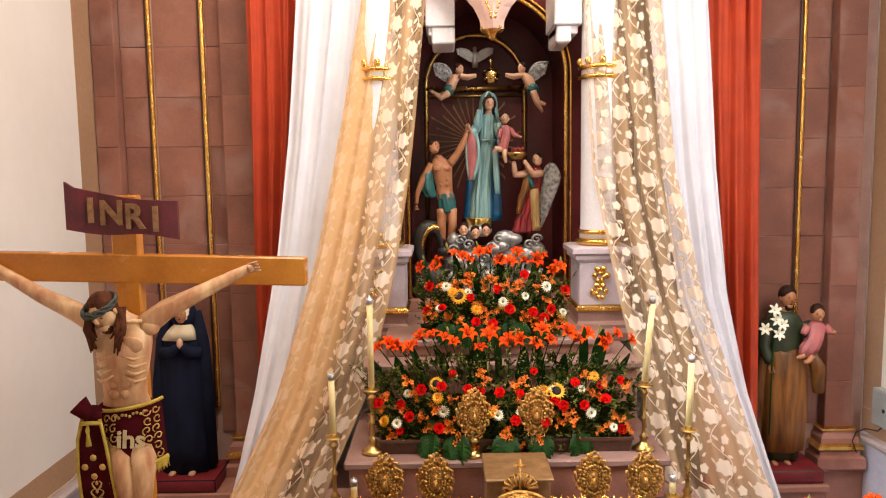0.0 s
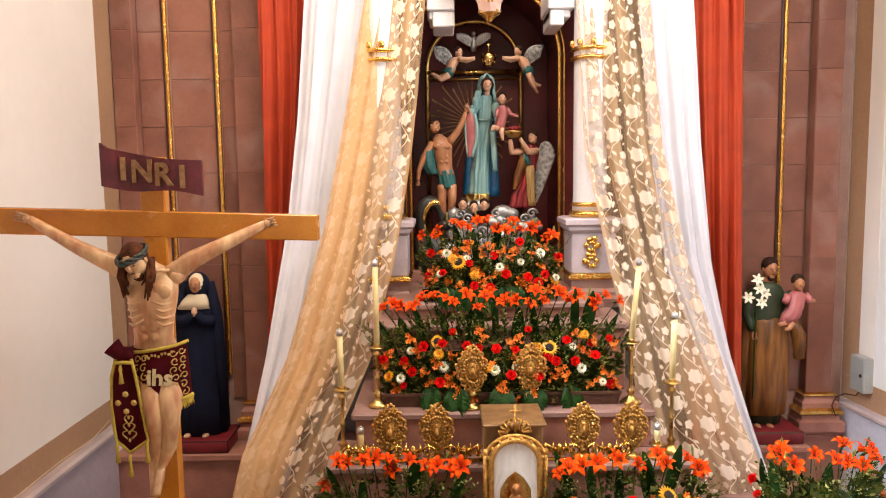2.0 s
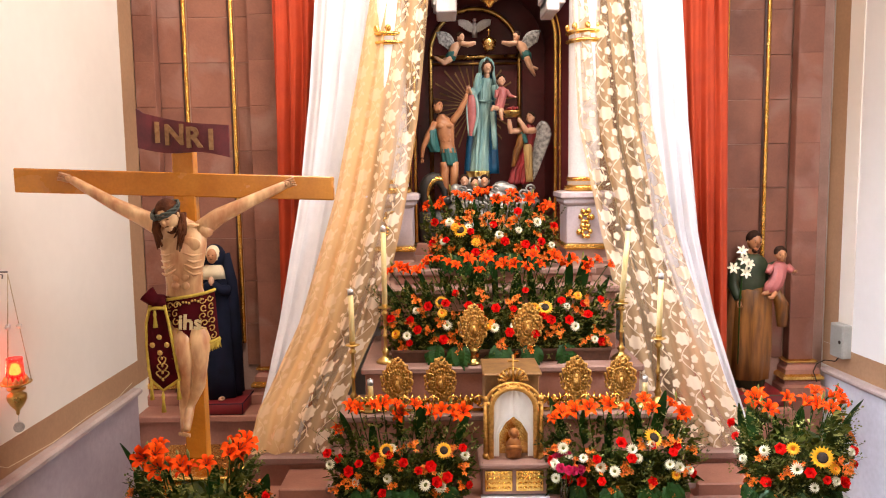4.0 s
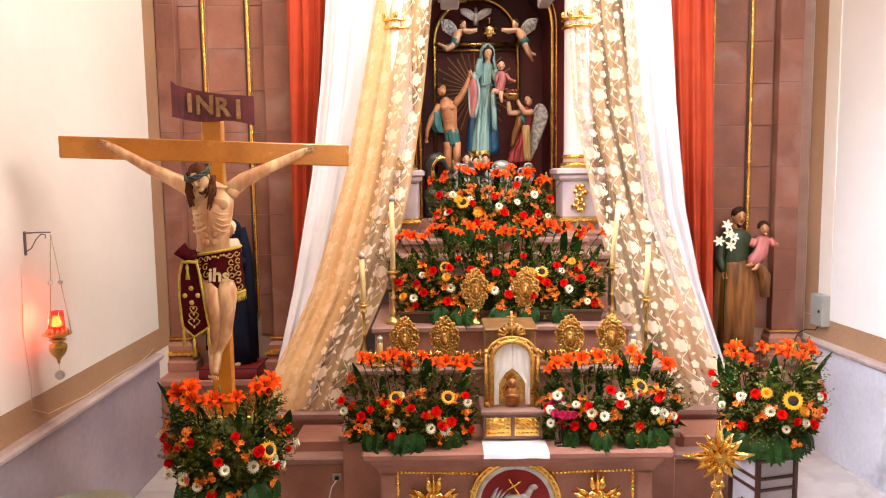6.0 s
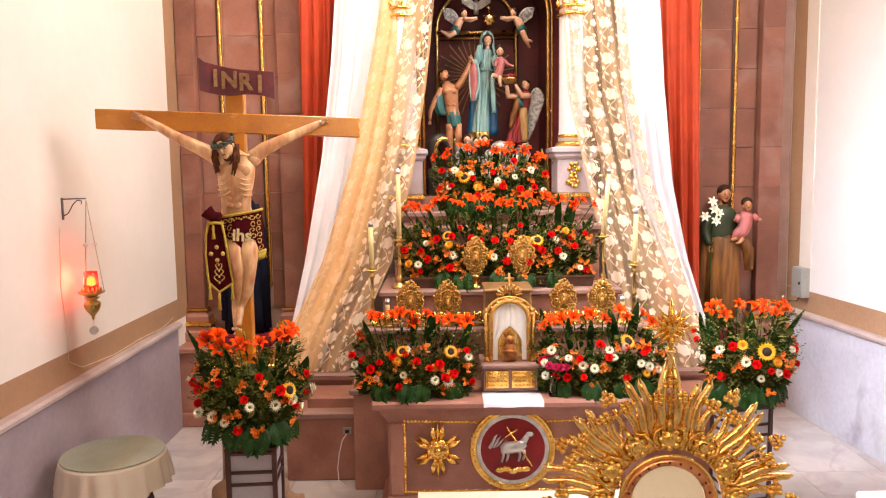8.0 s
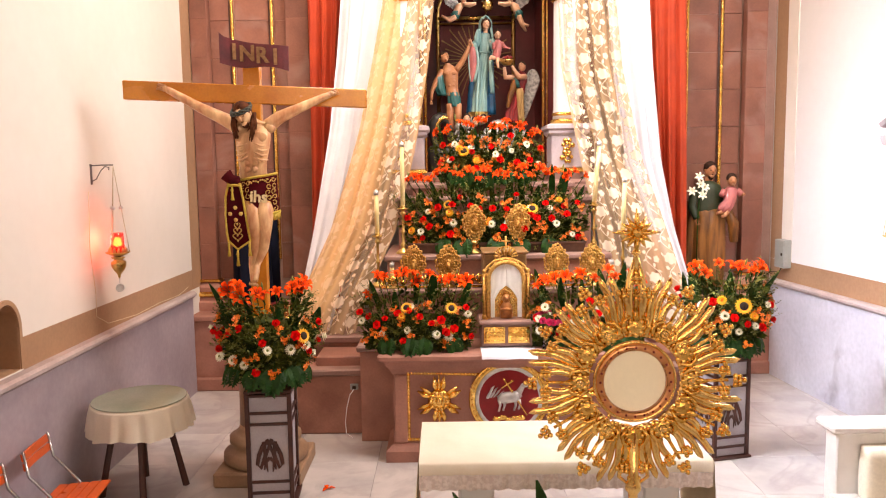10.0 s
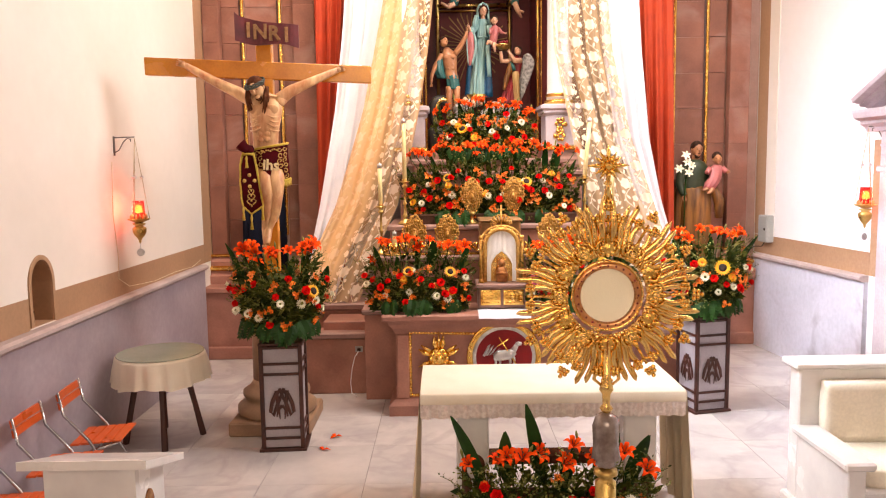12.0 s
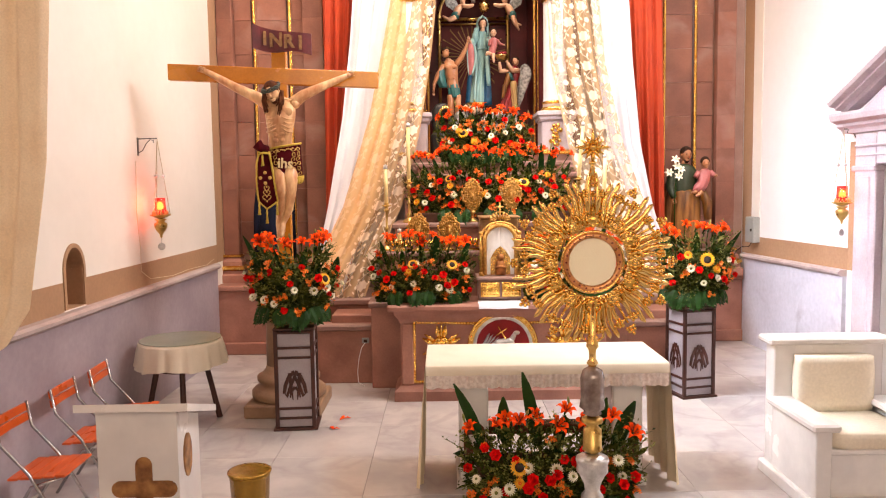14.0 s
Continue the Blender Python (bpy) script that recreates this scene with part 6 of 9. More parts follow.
def corpus():
    """The carved figure on the cross."""
    bm = B()
    S, H, T = 0, 1, 2
    # trunk
    rows = [(-1.70, 3.90, 2.46, 0.13, 0.085, 0), (-1.70, 3.90, 2.56, 0.135, 0.09, 0), (-1.705, 3.885, 2.65, 0.112, 0.078, 0), (-1.70, 3.87, 2.74, 0.116, 0.082, 0), (-1.692, 3.86, 2.84, 0.135, 0.10, 0.006), (-1.69, 3.865, 2.92, 0.145, 0.105, 0.008),
            (-1.695, 3.88, 3.0, 0.15, 0.09, 0.004), (-1.705, 3.89, 3.05, 0.12, 0.07, 0), (-1.71, 3.86, 3.09, 0.055, 0.055, 0), (-1.715, 3.83, 3.12, 0.05, 0.05, 0)]
    robe(bm, rows, S, 12, 32)
    for s in (-1, 1):
        ball(bm, (-1.692 + s * 0.065, 3.79, 2.935), (0.075, 0.018, 0.045), S, 14)
        for k in range(4):
            tube(bm, [(-1.692 + s * 0.025, 3.766 + 0.004 * k, 2.885 - 0.035 * k), (-1.692 + s * 0.085, 3.779, 2.862 - 0.04 * k), (-1.692 + s * 0.128, 3.826, 2.87 - 0.04 * k)], [0.005, 0.010, 0.006], 8, S)
        for k in range(3):
            ball(bm, (-1.70 + s * 0.03, 3.795 + 0.004 * k, 2.78 - 0.055 * k), (0.028, 0.013, 0.026), S, 12)
        ball(bm, (-1.692 + s * 0.135, 3.875, 3.015), (0.06, 0.05, 0.05), S, 12)
        tube(bm, [(-1.70 + s * 0.02, 3.80, 3.045), (-1.70 + s * 0.08, 3.815, 3.055), (-1.70 + s * 0.13, 3.85, 3.05)], [0.008, 0.011, 0.008], 8, S)
    # arms
    limb(bm, [(-1.81, 3.885, 3.02), (-1.93, 3.89, 3.09), (-2.124, 3.90, 3.185), (-2.33, 3.93, 3.30), (-2.41, 3.945, 3.345)], [0.062, 0.055, 0.042, 0.032, 0.026], S)
    limb(bm, [(-1.58, 3.89, 3.02), (-1.47, 3.90, 3.10), (-1.308, 3.94, 3.178), (-1.13, 4.00, 3.262), (-1.06, 4.02, 3.295)], [0.062, 0.055, 0.042, 0.032, 0.026], S)
    fingers(bm, (-2.425, 3.935, 3.352), (-1, -0.35, 0.35), 0.052, S)
    fingers(bm, (-1.045, 4.01, 3.30), (1, -0.35, 0.3), 0.052, S)
    # legs
    limb(bm, [(-1.76, 3.88, 2.46), (-1.70, 3.80, 2.32), (-1.672, 3.765, 2.20), (-1.70, 3.82, 2.02), (-1.735, 3.86, 1.87), (-1.725, 3.83, 1.80), (-1.715, 3.78, 1.73)], [0.085, 0.075, 0.055, 0.05, 0.032, 0.03, 0.022], S)
    limb(bm, [(-1.63, 3.88, 2.46), (-1.60, 3.81, 2.32), (-1.592, 3.775, 2.21), (-1.635, 3.83, 2.02), (-1.70, 3.86, 1.88), (-1.70, 3.82, 1.81), (-1.695, 3.765, 1.745)], [0.085, 0.075, 0.055, 0.05, 0.032, 0.03, 0.022], S)
    for x in (-1.72, -1.695):
        for k in range(4):
            ball(bm, (x - 0.02 + 0.013 * k, 3.762, 1.725 - 0.004 * k), (0.008, 0.014, 0.014), S, 6)
    # head, bowed to one side
    head(bm, (-1.735, 3.755, 3.115), 0.082, S, H, (28, -12, -14), True, 1.12, 0.0)
    rng = random.Random(2)
    for k in range(30):
        s = -1 if k % 2 else 1
        x = -1.735 + s * rng.uniform(0.045, 0.085)
        tube(bm, [(x, 3.76 + rng.uniform(-0.02, 0.05), 3.13), (x + s * 0.015, 3.755 + rng.uniform(-0.03, 0.02), 3.03), (x + s * rng.uniform(-0.02, 0.02), 3.76 + rng.uniform(-0.03, 0.01), 2.95 + rng.uniform(-0.06, 0.07))], [0.012, 0.013, 0.004], 6, H)
    for j in range(3):
        pts = []
        for k in range(25):
            a = 2 * math.pi * k / 24
            r = 0.088 + 0.008 * math.sin(5 * a + 2.1 * j)
            p = Vector((r * 0.98 * math.cos(a), r * math.sin(a), 0.045 + 0.016 * math.sin(4 * a + 2.1 * j)))
            pts.append(Vector((-1.735, 3.757, 3.115)) + pose(0, 0, 0, 28, -12, -14) @ p)
        tube(bm, pts, 0.008, 6, T)
    solo("crucified_figure", bm, [M_BODY, M_BROWNHAIR, M_THORN], "carved and painted figure with thorn crown on the wooden cross", "statue", smooth=True)


M_BROWNHAIR = mat("chestnut_hair", (0.13, 0.042, 0.016), (0.06, 0.018, 0.008), 0.75, scale=20, fine=90, bump=0.5, spec=0.12)
corpus()


def loin_cloth():
    t = thing("embroidered_loincloth", "maroon velvet loincloth embroidered in gold with yellow fringe", "cloth")

    def face(u, v, out=0.0):
        """A place on the front panel: u across, v down."""
        a = math.radians(-62 + 134 * u)
        zt, zb = 2.585 + 0.06 * u, 2.215 + 0.10 * u
        fl = 0.012 * math.sin(7 * u) * v
        return Vector((-1.665 + (0.165 + 0.012 * v + fl + out) * math.sin(a) * 1.02, 3.90 - (0.135 + 0.012 * v + fl + out) * math.cos(a), zt + (zb - zt) * v))

    bm = B()
    n = 24
    rings(bm, [[face(i / n, j / 10) for i in range(n + 1)] for j in range(11)], 0, False, False)
    rings(bm, [[face(i / n, j / 10, -0.006) for i in range(n + 1)] for j in range(11)], 0, False, False)
    robe(bm, [(-1.70, 3.90, 2.33, 0.155, 0.11, 0.02), (-1.70, 3.90, 2.45, 0.155, 0.11, 0.02), (-1.70, 3.90, 2.60, 0.145, 0.10, 0.02)], 0, 9, 40)
    part("velvet", bm, M_MAROON, t, "", True)
    for v in (0.02, 0.97):
        bm = B()
        tube(bm, [face(i / n, v, 0.004) for i in range(n + 1)], 0.011, 6)
        part("braid", bm, M_FRINGE, t, "yellow braid", True)
    bm = B()
    for i in range(70):
        u = i / 69
        p = face(u, 0.99, 0.003)
        tube(bm, [p, p + Vector((0.004 * math.sin(i), -0.004, -0.03)), p + Vector((0.006 * math.sin(i * 2.3), 0, -0.055))], [0.006, 0.005, 0.002], 4)
    tagged(part("fringe", bm, M_FRINGE, t, "yellow fringe", True), kind="stuff")
    bm = B()
    rng = random.Random(4)
    for su in (-1, 1):
        for j in range(6):
            for k in range(2):
                cu, cv = 0.53 + su * (0.20 + 0.13 * k + 0.02 * (j % 2)), 0.14 + 0.145 * j
                pts = []
                for q in range(9):
                    a = su * (q * 0.75 + j)
                    r = 0.065 * (1 - 0.085 * q)
                    pts.append(face(min(0.99, max(0.01, cu + r * math.cos(a))), min(0.93, max(0.06, cv + 1.1 * r * math.sin(a))), 0.007))
                tube(bm, pts, 0.0042, 4)
    for k in range(9):
        u = 0.35 + 0.36 * k / 8
        for v in (0.12, 0.87):
            ball(bm, face(u, v + 0.02 * math.sin(k * 2), 0.007), 0.009, 0, 6)
    part("embroidery", bm, M_THREAD, t, "raised gold scroll embroidery", True)
    p = face(0.53, 0.5, 0.010)
    lettering("ihs", 0.13, 0.002, M_PALETHREAD, t, Matrix.Translation(p) @ pose(0, 0, 0, 88, 4, 9))
    # knotted end hanging at the hip
    bm = B()
    tube(bm, [(-1.80, 3.80, 2.60), (-1.85, 3.765, 2.585), (-1.90, 3.76, 2.635)], [0.02, 0.045, 0.055], 10)
    ball(bm, (-1.83, 3.765, 2.575), (0.05, 0.035, 0.035), 0, 10)
    loops = []
    for z, x0, x1, y in ((2.56, -1.875, -1.785, 3.755), (2.45, -1.905, -1.765, 3.745), (2.30, -1.91, -1.745, 3.74), (2.15, -1.905, -1.725, 3.745), (2.085, -1.895, -1.715, 3.748), (2.02, -1.83, -1.80, 3.75)):
        loops.append([(x0 + (x1 - x0) * k / 8, y - 0.008 * math.sin(k * 0.8), z) for k in range(9)] + [(x1 + (x0 - x1) * k / 8, y + 0.014 - 0.008 * math.sin((8 - k) * 0.8), z) for k in range(9)])
    rings(bm, loops)
    end = part("hanging_end", bm, M_MAROON, t, "knotted maroon velvet end", True)
    bm = B()
    edge = [(-1.875, 2.56), (-1.905, 2.45), (-1.91, 2.30), (-1.905, 2.15), (-1.895, 2.085), (-1.82, 2.015), (-1.715, 2.085), (-1.725, 2.15), (-1.745, 2.30), (-1.765, 2.45), (-1.785, 2.56)]
    tube(bm, [(x, 3.742, z) for x, z in edge], 0.010, 6)
    tube(bm, [(-1.88, 3.735, 2.54), (-1.83, 3.728, 2.545), (-1.78, 3.74, 2.54)], 0.011, 6)
    for x, z, s in ((-1.845, 2.53, 0.9), (-1.89, 2.08, 1.0), (-1.82, 2.01, 1.1), (-1.72, 2.08, 1.0)):
        tube(bm, [(x, 3.735, z), (x, 3.73, z - 0.03 * s), (x, 3.732, z - 0.05 * s), (x, 3.734, z - 0.12 * s)], [0.006, 0.012, 0.008, 0.016], 8)
    part("tassel", bm, M_FRINGE, end, "yellow braid edging and tassels", True)
    bm = B()
    for dx, dz in ((0, 0.05), (0, -0.05), (0.045, 0), (-0.045, 0)):
        ball(bm, (-1.825 + dx, 3.730, 2.31 + dz), (0.018, 0.006, 0.018), 0, 8)
    for s in (-1, 1):
        for j in range(3):
            pts = [(-1.815 + s * (0.012 + 0.028 * math.sin(q * 0.5)) * (1 - 0.2 * j), 3.731, 2.10 + 0.045 * j + 0.012 * q * (1 - 0.06 * q)) for q in range(7)]
            tube(bm, pts, [0.006 - 0.0006 * q for q in range(7)], 4)
    for j in range(4):
        ball(bm, (-1.815, 3.73, 2.09 + 0.045 * j), (0.009, 0.005, 0.013), 0, 6)
    part("embroidery", bm, M_THREAD, end, "", True)


M_PALETHREAD = mat("pale_gold_thread", (0.78, 0.62, 0.36), (0.62, 0.46, 0.22), 0.5, 0.3, scale=30, fine=200, bump=0.2)
loin_cloth()


def sorrowful_statue():
    bm = B()
    K, W, F, R, F2, E = range(6)
    x, y = -2.44, 6.82
    robe(bm, [(x, y, 1.055, 0.25, 0.17, 0.05), (x, y, 1.3, 0.24, 0.165, 0.05), (x, y, 1.7, 0.225, 0.16, 0.04), (x, y, 2.05, 0.215, 0.15, 0.03), (x + 0.01, y, 2.28, 0.18, 0.13, 0.02), (x + 0.02, y, 2.40, 0.13, 0.10, 0.01), (x + 0.03, y, 2.48, 0.085, 0.085, 0)], K, 8, 60, 2)
    ball(bm, (x + 0.04, y - 0.035, 2.52), (0.115, 0.12, 0.135), K, 16)
    tube(bm, [(x - 0.08, y, 2.55), (x - 0.17, y - 0.02, 2.3), (x - 0.21, y - 0.03, 1.9), (x - 0.24, y - 0.02, 1.2)], [0.05, 0.06, 0.07, 0.06], 10, K)
    tube(bm, [(x + 0.14, y, 2.55), (x + 0.2, y - 0.02, 2.25), (x + 0.22, y - 0.03, 1.8), (x + 0.23, y - 0.02, 1.1)], [0.05, 0.06, 0.065, 0.06], 10, K)
    robe(bm, [(x - 0.0, y - 0.065, 2.30, 0.16, 0.085, 0.03), (x + 0.02, y - 0.07, 2.38, 0.125, 0.085, 0.03), (x + 0.04, y - 0.07, 2.45, 0.075, 0.06, 0.01), (x + 0.045, y - 0.07, 2.49, 0.05, 0.05, 0)], W, 7, 40, 3)
    ball(bm, (x + 0.045, y - 0.082, 2.54), (0.082, 0.078, 0.108), W, 16)
    ball(bm, (x + 0.045, y - 0.138, 2.54), (0.054, 0.040, 0.078), F2, 14)
    ball(bm, (x + 0.047, y - 0.182, 2.535), (0.010, 0.016, 0.020), F2, 6)
    for sd in (-1, 1):
        ball(bm, (x + 0.046 + sd * 0.02, y - 0.172, 2.552), (0.010, 0.006, 0.004), E, 6)
    ball(bm, (x + 0.047, y - 0.172, 2.508), (0.014, 0.006, 0.004), E, 6)
    limb(bm, [(x - 0.14, y - 0.08, 2.18), (x - 0.05, y - 0.17, 2.2), (x + 0.04, y - 0.19, 2.27)], [0.06, 0.05, 0.035], K)
    limb(bm, [(x + 0.17, y - 0.08, 2.18), (x + 0.12, y - 0.17, 2.2), (x + 0.06, y - 0.19, 2.27)], [0.06, 0.05, 0.035], K)
    ball(bm, (x + 0.05, y - 0.205, 2.29), (0.03, 0.03, 0.05), F, 10)
    for s in (-1, 1):
        ball(bm, (x + s * 0.09, y - 0.17, 1.065), (0.035, 0.06, 0.02), F, 8)
    box(bm, x - 0.30, x + 0.34, y - 0.30, y + 0.2, 0.932, 1.05, R, 0.008)
    solo("sorrowing_statue", bm, [M_NAVY, M_CREAM_CLOTH, M_PALE, M_REDPAINT, M_SKIN, M_HAIR], "statue in dark navy cloak and cream wimple on a red base", "statue", smooth=True)


sorrowful_statue()


def father_statue():
    bm = B()
    G_, O, S, H, P, R, W, L = range(8)
    x, y = 3.15, 6.86
    robe(bm, [(x, y, 1.06, 0.16, 0.12, 0.05), (x, y, 1.25, 0.17, 0.13, 0.05), (x, y, 1.8, 0.18, 0.13, 0.03), (x, y, 2.1, 0.17, 0.12, 0.02), (x, y, 2.34, 0.185, 0.11, 0.01), (x, y, 2.42, 0.14, 0.09, 0), (x, y, 2.47, 0.06, 0.06, 0)], G_, 9, 54, 4)
    robe(bm, [(x - 0.01, y - 0.01, 1.16, 0.21, 0.15, 0.06), (x, y - 0.012, 1.5, 0.22, 0.155, 0.05), (x + 0.01, y - 0.012, 1.85, 0.21, 0.15, 0.04), (x + 0.02, y - 0.01, 2.08, 0.19, 0.135, 0.02), (x + 0.02, y, 2.13, 0.17, 0.11, 0.0)], O, 7, 54, 5)
    tube(bm, [(x - 0.15, y - 0.02, 2.3), (x - 0.21, y - 0.02, 2.0), (x - 0.23, y, 1.5), (x - 0.22, y, 1.2)], [0.05, 0.065, 0.07, 0.06], 10, O)
    tube(bm, [(x + 0.2, y - 0.10, 2.12), (x + 0.28, y - 0.11, 1.95), (x + 0.30, y - 0.09, 1.72)], [0.05, 0.07, 0.05], 10, O)
    limb(bm, [(x - 0.17, y - 0.02, 2.36), (x - 0.22, y - 0.10, 2.15), (x - 0.19, y - 0.17, 2.02)], [0.065, 0.055, 0.04], G_)
    fingers(bm, (x - 0.19, y - 0.19, 1.99), (0.1, -0.3, -1), 0.045, S)
    limb(bm, [(x + 0.17, y - 0.02, 2.36), (x + 0.24, y - 0.08, 2.2), (x + 0.16, y - 0.19, 2.13)], [0.065, 0.055, 0.04], G_)
    tube(bm, [(x, y - 0.01, 2.42), (x + 0.01, y - 0.02, 2.52)], [0.05, 0.045], 10, S)
    head(bm, (x + 0.015, y - 0.03, 2.595), 0.088, S, H, (8, 6, 8), True, 1.12)
    # the child on his arm
    cx, cy = x + 0.20, y - 0.17
    robe(bm, [(cx - 0.07, cy - 0.02, 2.10, 0.075, 0.06, 0.05), (cx - 0.03, cy, 2.17, 0.09, 0.075, 0.05), (cx + 0.01, cy, 2.24, 0.075, 0.065, 0.03), (cx + 0.02, cy, 2.36, 0.085, 0.06, 0.02), (cx + 0.02, cy, 2.40, 0.04, 0.04, 0)], P, 9, 40, 6)
    limb(bm, [(cx + 0.09, cy, 2.36), (cx + 0.14, cy - 0.03, 2.30)], [0.04, 0.035], P)
    limb(bm, [(cx + 0.14, cy - 0.03, 2.30), (cx + 0.17, cy - 0.06, 2.31)], [0.022, 0.016], S)
    limb(bm, [(cx - 0.06, cy, 2.35), (cx - 0.11, cy - 0.03, 2.29)], [0.04, 0.03], P)
    limb(bm, [(cx - 0.06, cy - 0.04, 2.12), (cx - 0.12, cy - 0.05, 2.09), (cx - 0.17, cy - 0.06, 2.08)], [0.03, 0.024, 0.016], S)
    limb(bm, [(cx - 0.04, cy - 0.06, 2.10), (cx - 0.08, cy - 0.08, 2.05), (cx - 0.12, cy - 0.09, 2.045)], [0.03, 0.022, 0.016], S)
    head(bm, (cx + 0.025, cy - 0.01, 2.475), 0.068, S, H, (6, -6, -6))
    # lily branch
    tube(bm, [(x - 0.19, y - 0.20, 1.35), (x - 0.19, y - 0.21, 2.0), (x - 0.17, y - 0.21, 2.3)], 0.008, 6, L)
    for dx, dz, tw in ((-0.10, -0.02, 0), (0.02, -0.07, 1), (0.0, 0.06, 2), (-0.02, 0.15, 3), (0.05, 0.02, 4)):
        f = B()
        for k in range(6):
            petal(f, 0.062, 0.030, 0.03, 0.4, k * math.pi / 3, W, 3)
        merge(bm, f, Matrix.Translation((x - 0.175 + dx, y - 0.24, 2.37 + dz)) @ Vector((dx * 3, -1, 0.3)).to_track_quat("Z", "Y").to_matrix().to_4x4() @ pose(0, 0, 0, 0, 0, tw * 25))
    for s in (-1, 1):
        ball(bm, (x - 0.05 + s * 0.06, y - 0.15, 1.062), (0.032, 0.055, 0.02), S, 8)
    box(bm, x - 0.33, x + 0.27, y - 0.32, y + 0.16, 0.932, 1.055, R, 0.008)
    solo("bearded_statue", bm, [M_OLIVE, M_OCHRE, M_SKIN, M_HAIR, M_PINK, M_REDPAINT, M_DAISY, M_LEAF], "statue in ochre mantle carrying a child and white lilies", "statue", smooth=True)


# ---- figures of the niche ----
def gown(bm, rows, mi=0, folds=13, seed=0, seg=96, steps=4):
    """Carved cloth: rows of (x, y, z, half width, half depth, fold depth), eased from row to row, with uneven folds that sharpen downwards."""
    rng = random.Random(seed)
    angs = [2 * math.pi * (k + rng.uniform(-0.3, 0.3)) / folds for k in range(folds)]
    wid = [rng.uniform(0.10, 0.20) * 13 / folds for _ in angs]
    dep = [rng.uniform(0.5, 1.0) for _ in angs]
    lean = [rng.uniform(-0.35, 0.35) for _ in angs]
    z0, z1 = rows[0][2], rows[-1][2]
    loops = []
    for r0, r1 in zip(rows, rows[1:]):
        for k in range(steps):
            u = k / steps
            e = u * u * (3 - 2 * u)
            loops.append([p + (q - p) * (u if n_ == 2 else e) for n_, (p, q) in enumerate(zip(r0, r1))])
    loops.append(list(rows[-1]))
    out = []
    for x, y, z, rx, ry, amp in loops:
        v = (z - z0) / (z1 - z0)
        loop = []
        for i in range(seg):
            t = 2 * math.pi * i / seg
            k = 1.0
            for g, w, d, le in zip(angs, wid, dep, lean):
                o = (t - g - le * v + math.pi) % (2 * math.pi) - math.pi
                k += 1.5 * amp * d * (math.exp(-(o / w) ** 2) * 1.4 - 0.35)
            loop.append((x + rx * k * math.cos(t), y + ry * k * math.sin(t), z))
        out.append(loop)
    rings(bm, out, mi)


def bow(a, b, c, u):
    """A point on the curve from a to c that bends towards b."""
    return Vector(a) * (1 - u) ** 2 + Vector(b) * 2 * u * (1 - u) + Vector(c) * u * u


def fan_wing(bm, top, tips, n, w, mi):
    """A carved wing: rows of blade-like feathers from its upper edge (three points of a curve) to its feather tips."""
    for row, reach in enumerate((1.0, 0.66, 0.38)):
        for k in range(n):
            u = (k + 0.5) / n
            p, q = bow(*top, u), bow(*tips, u)
            q = p.lerp(q, reach)
            d = (q - p)
            side = d.cross(Vector((0, 1, 0))).normalized() * w * 0.5
            off = Vector((0, -0.010 * row - 0.0015 * k, 0))
            rib = Vector((0, -0.006, 0))
            line = []
            for t, ww in ((0, 0.5), (0.35, 0.95), (0.75, 1.0), (0.93, 0.6), (1.0, 0.1)):
                c = p + d * t + off
                line.append([c - side * ww, c + rib, c + side * ww])
            rings(bm, line, mi, False, False)
    tube(bm, [bow(*top, k / 8) + Vector((0, -0.022, 0)) for k in range(9)], [w * (0.30 + 0.25 * math.sin(math.pi * k / 8)) for k in range(9)], 8, mi)


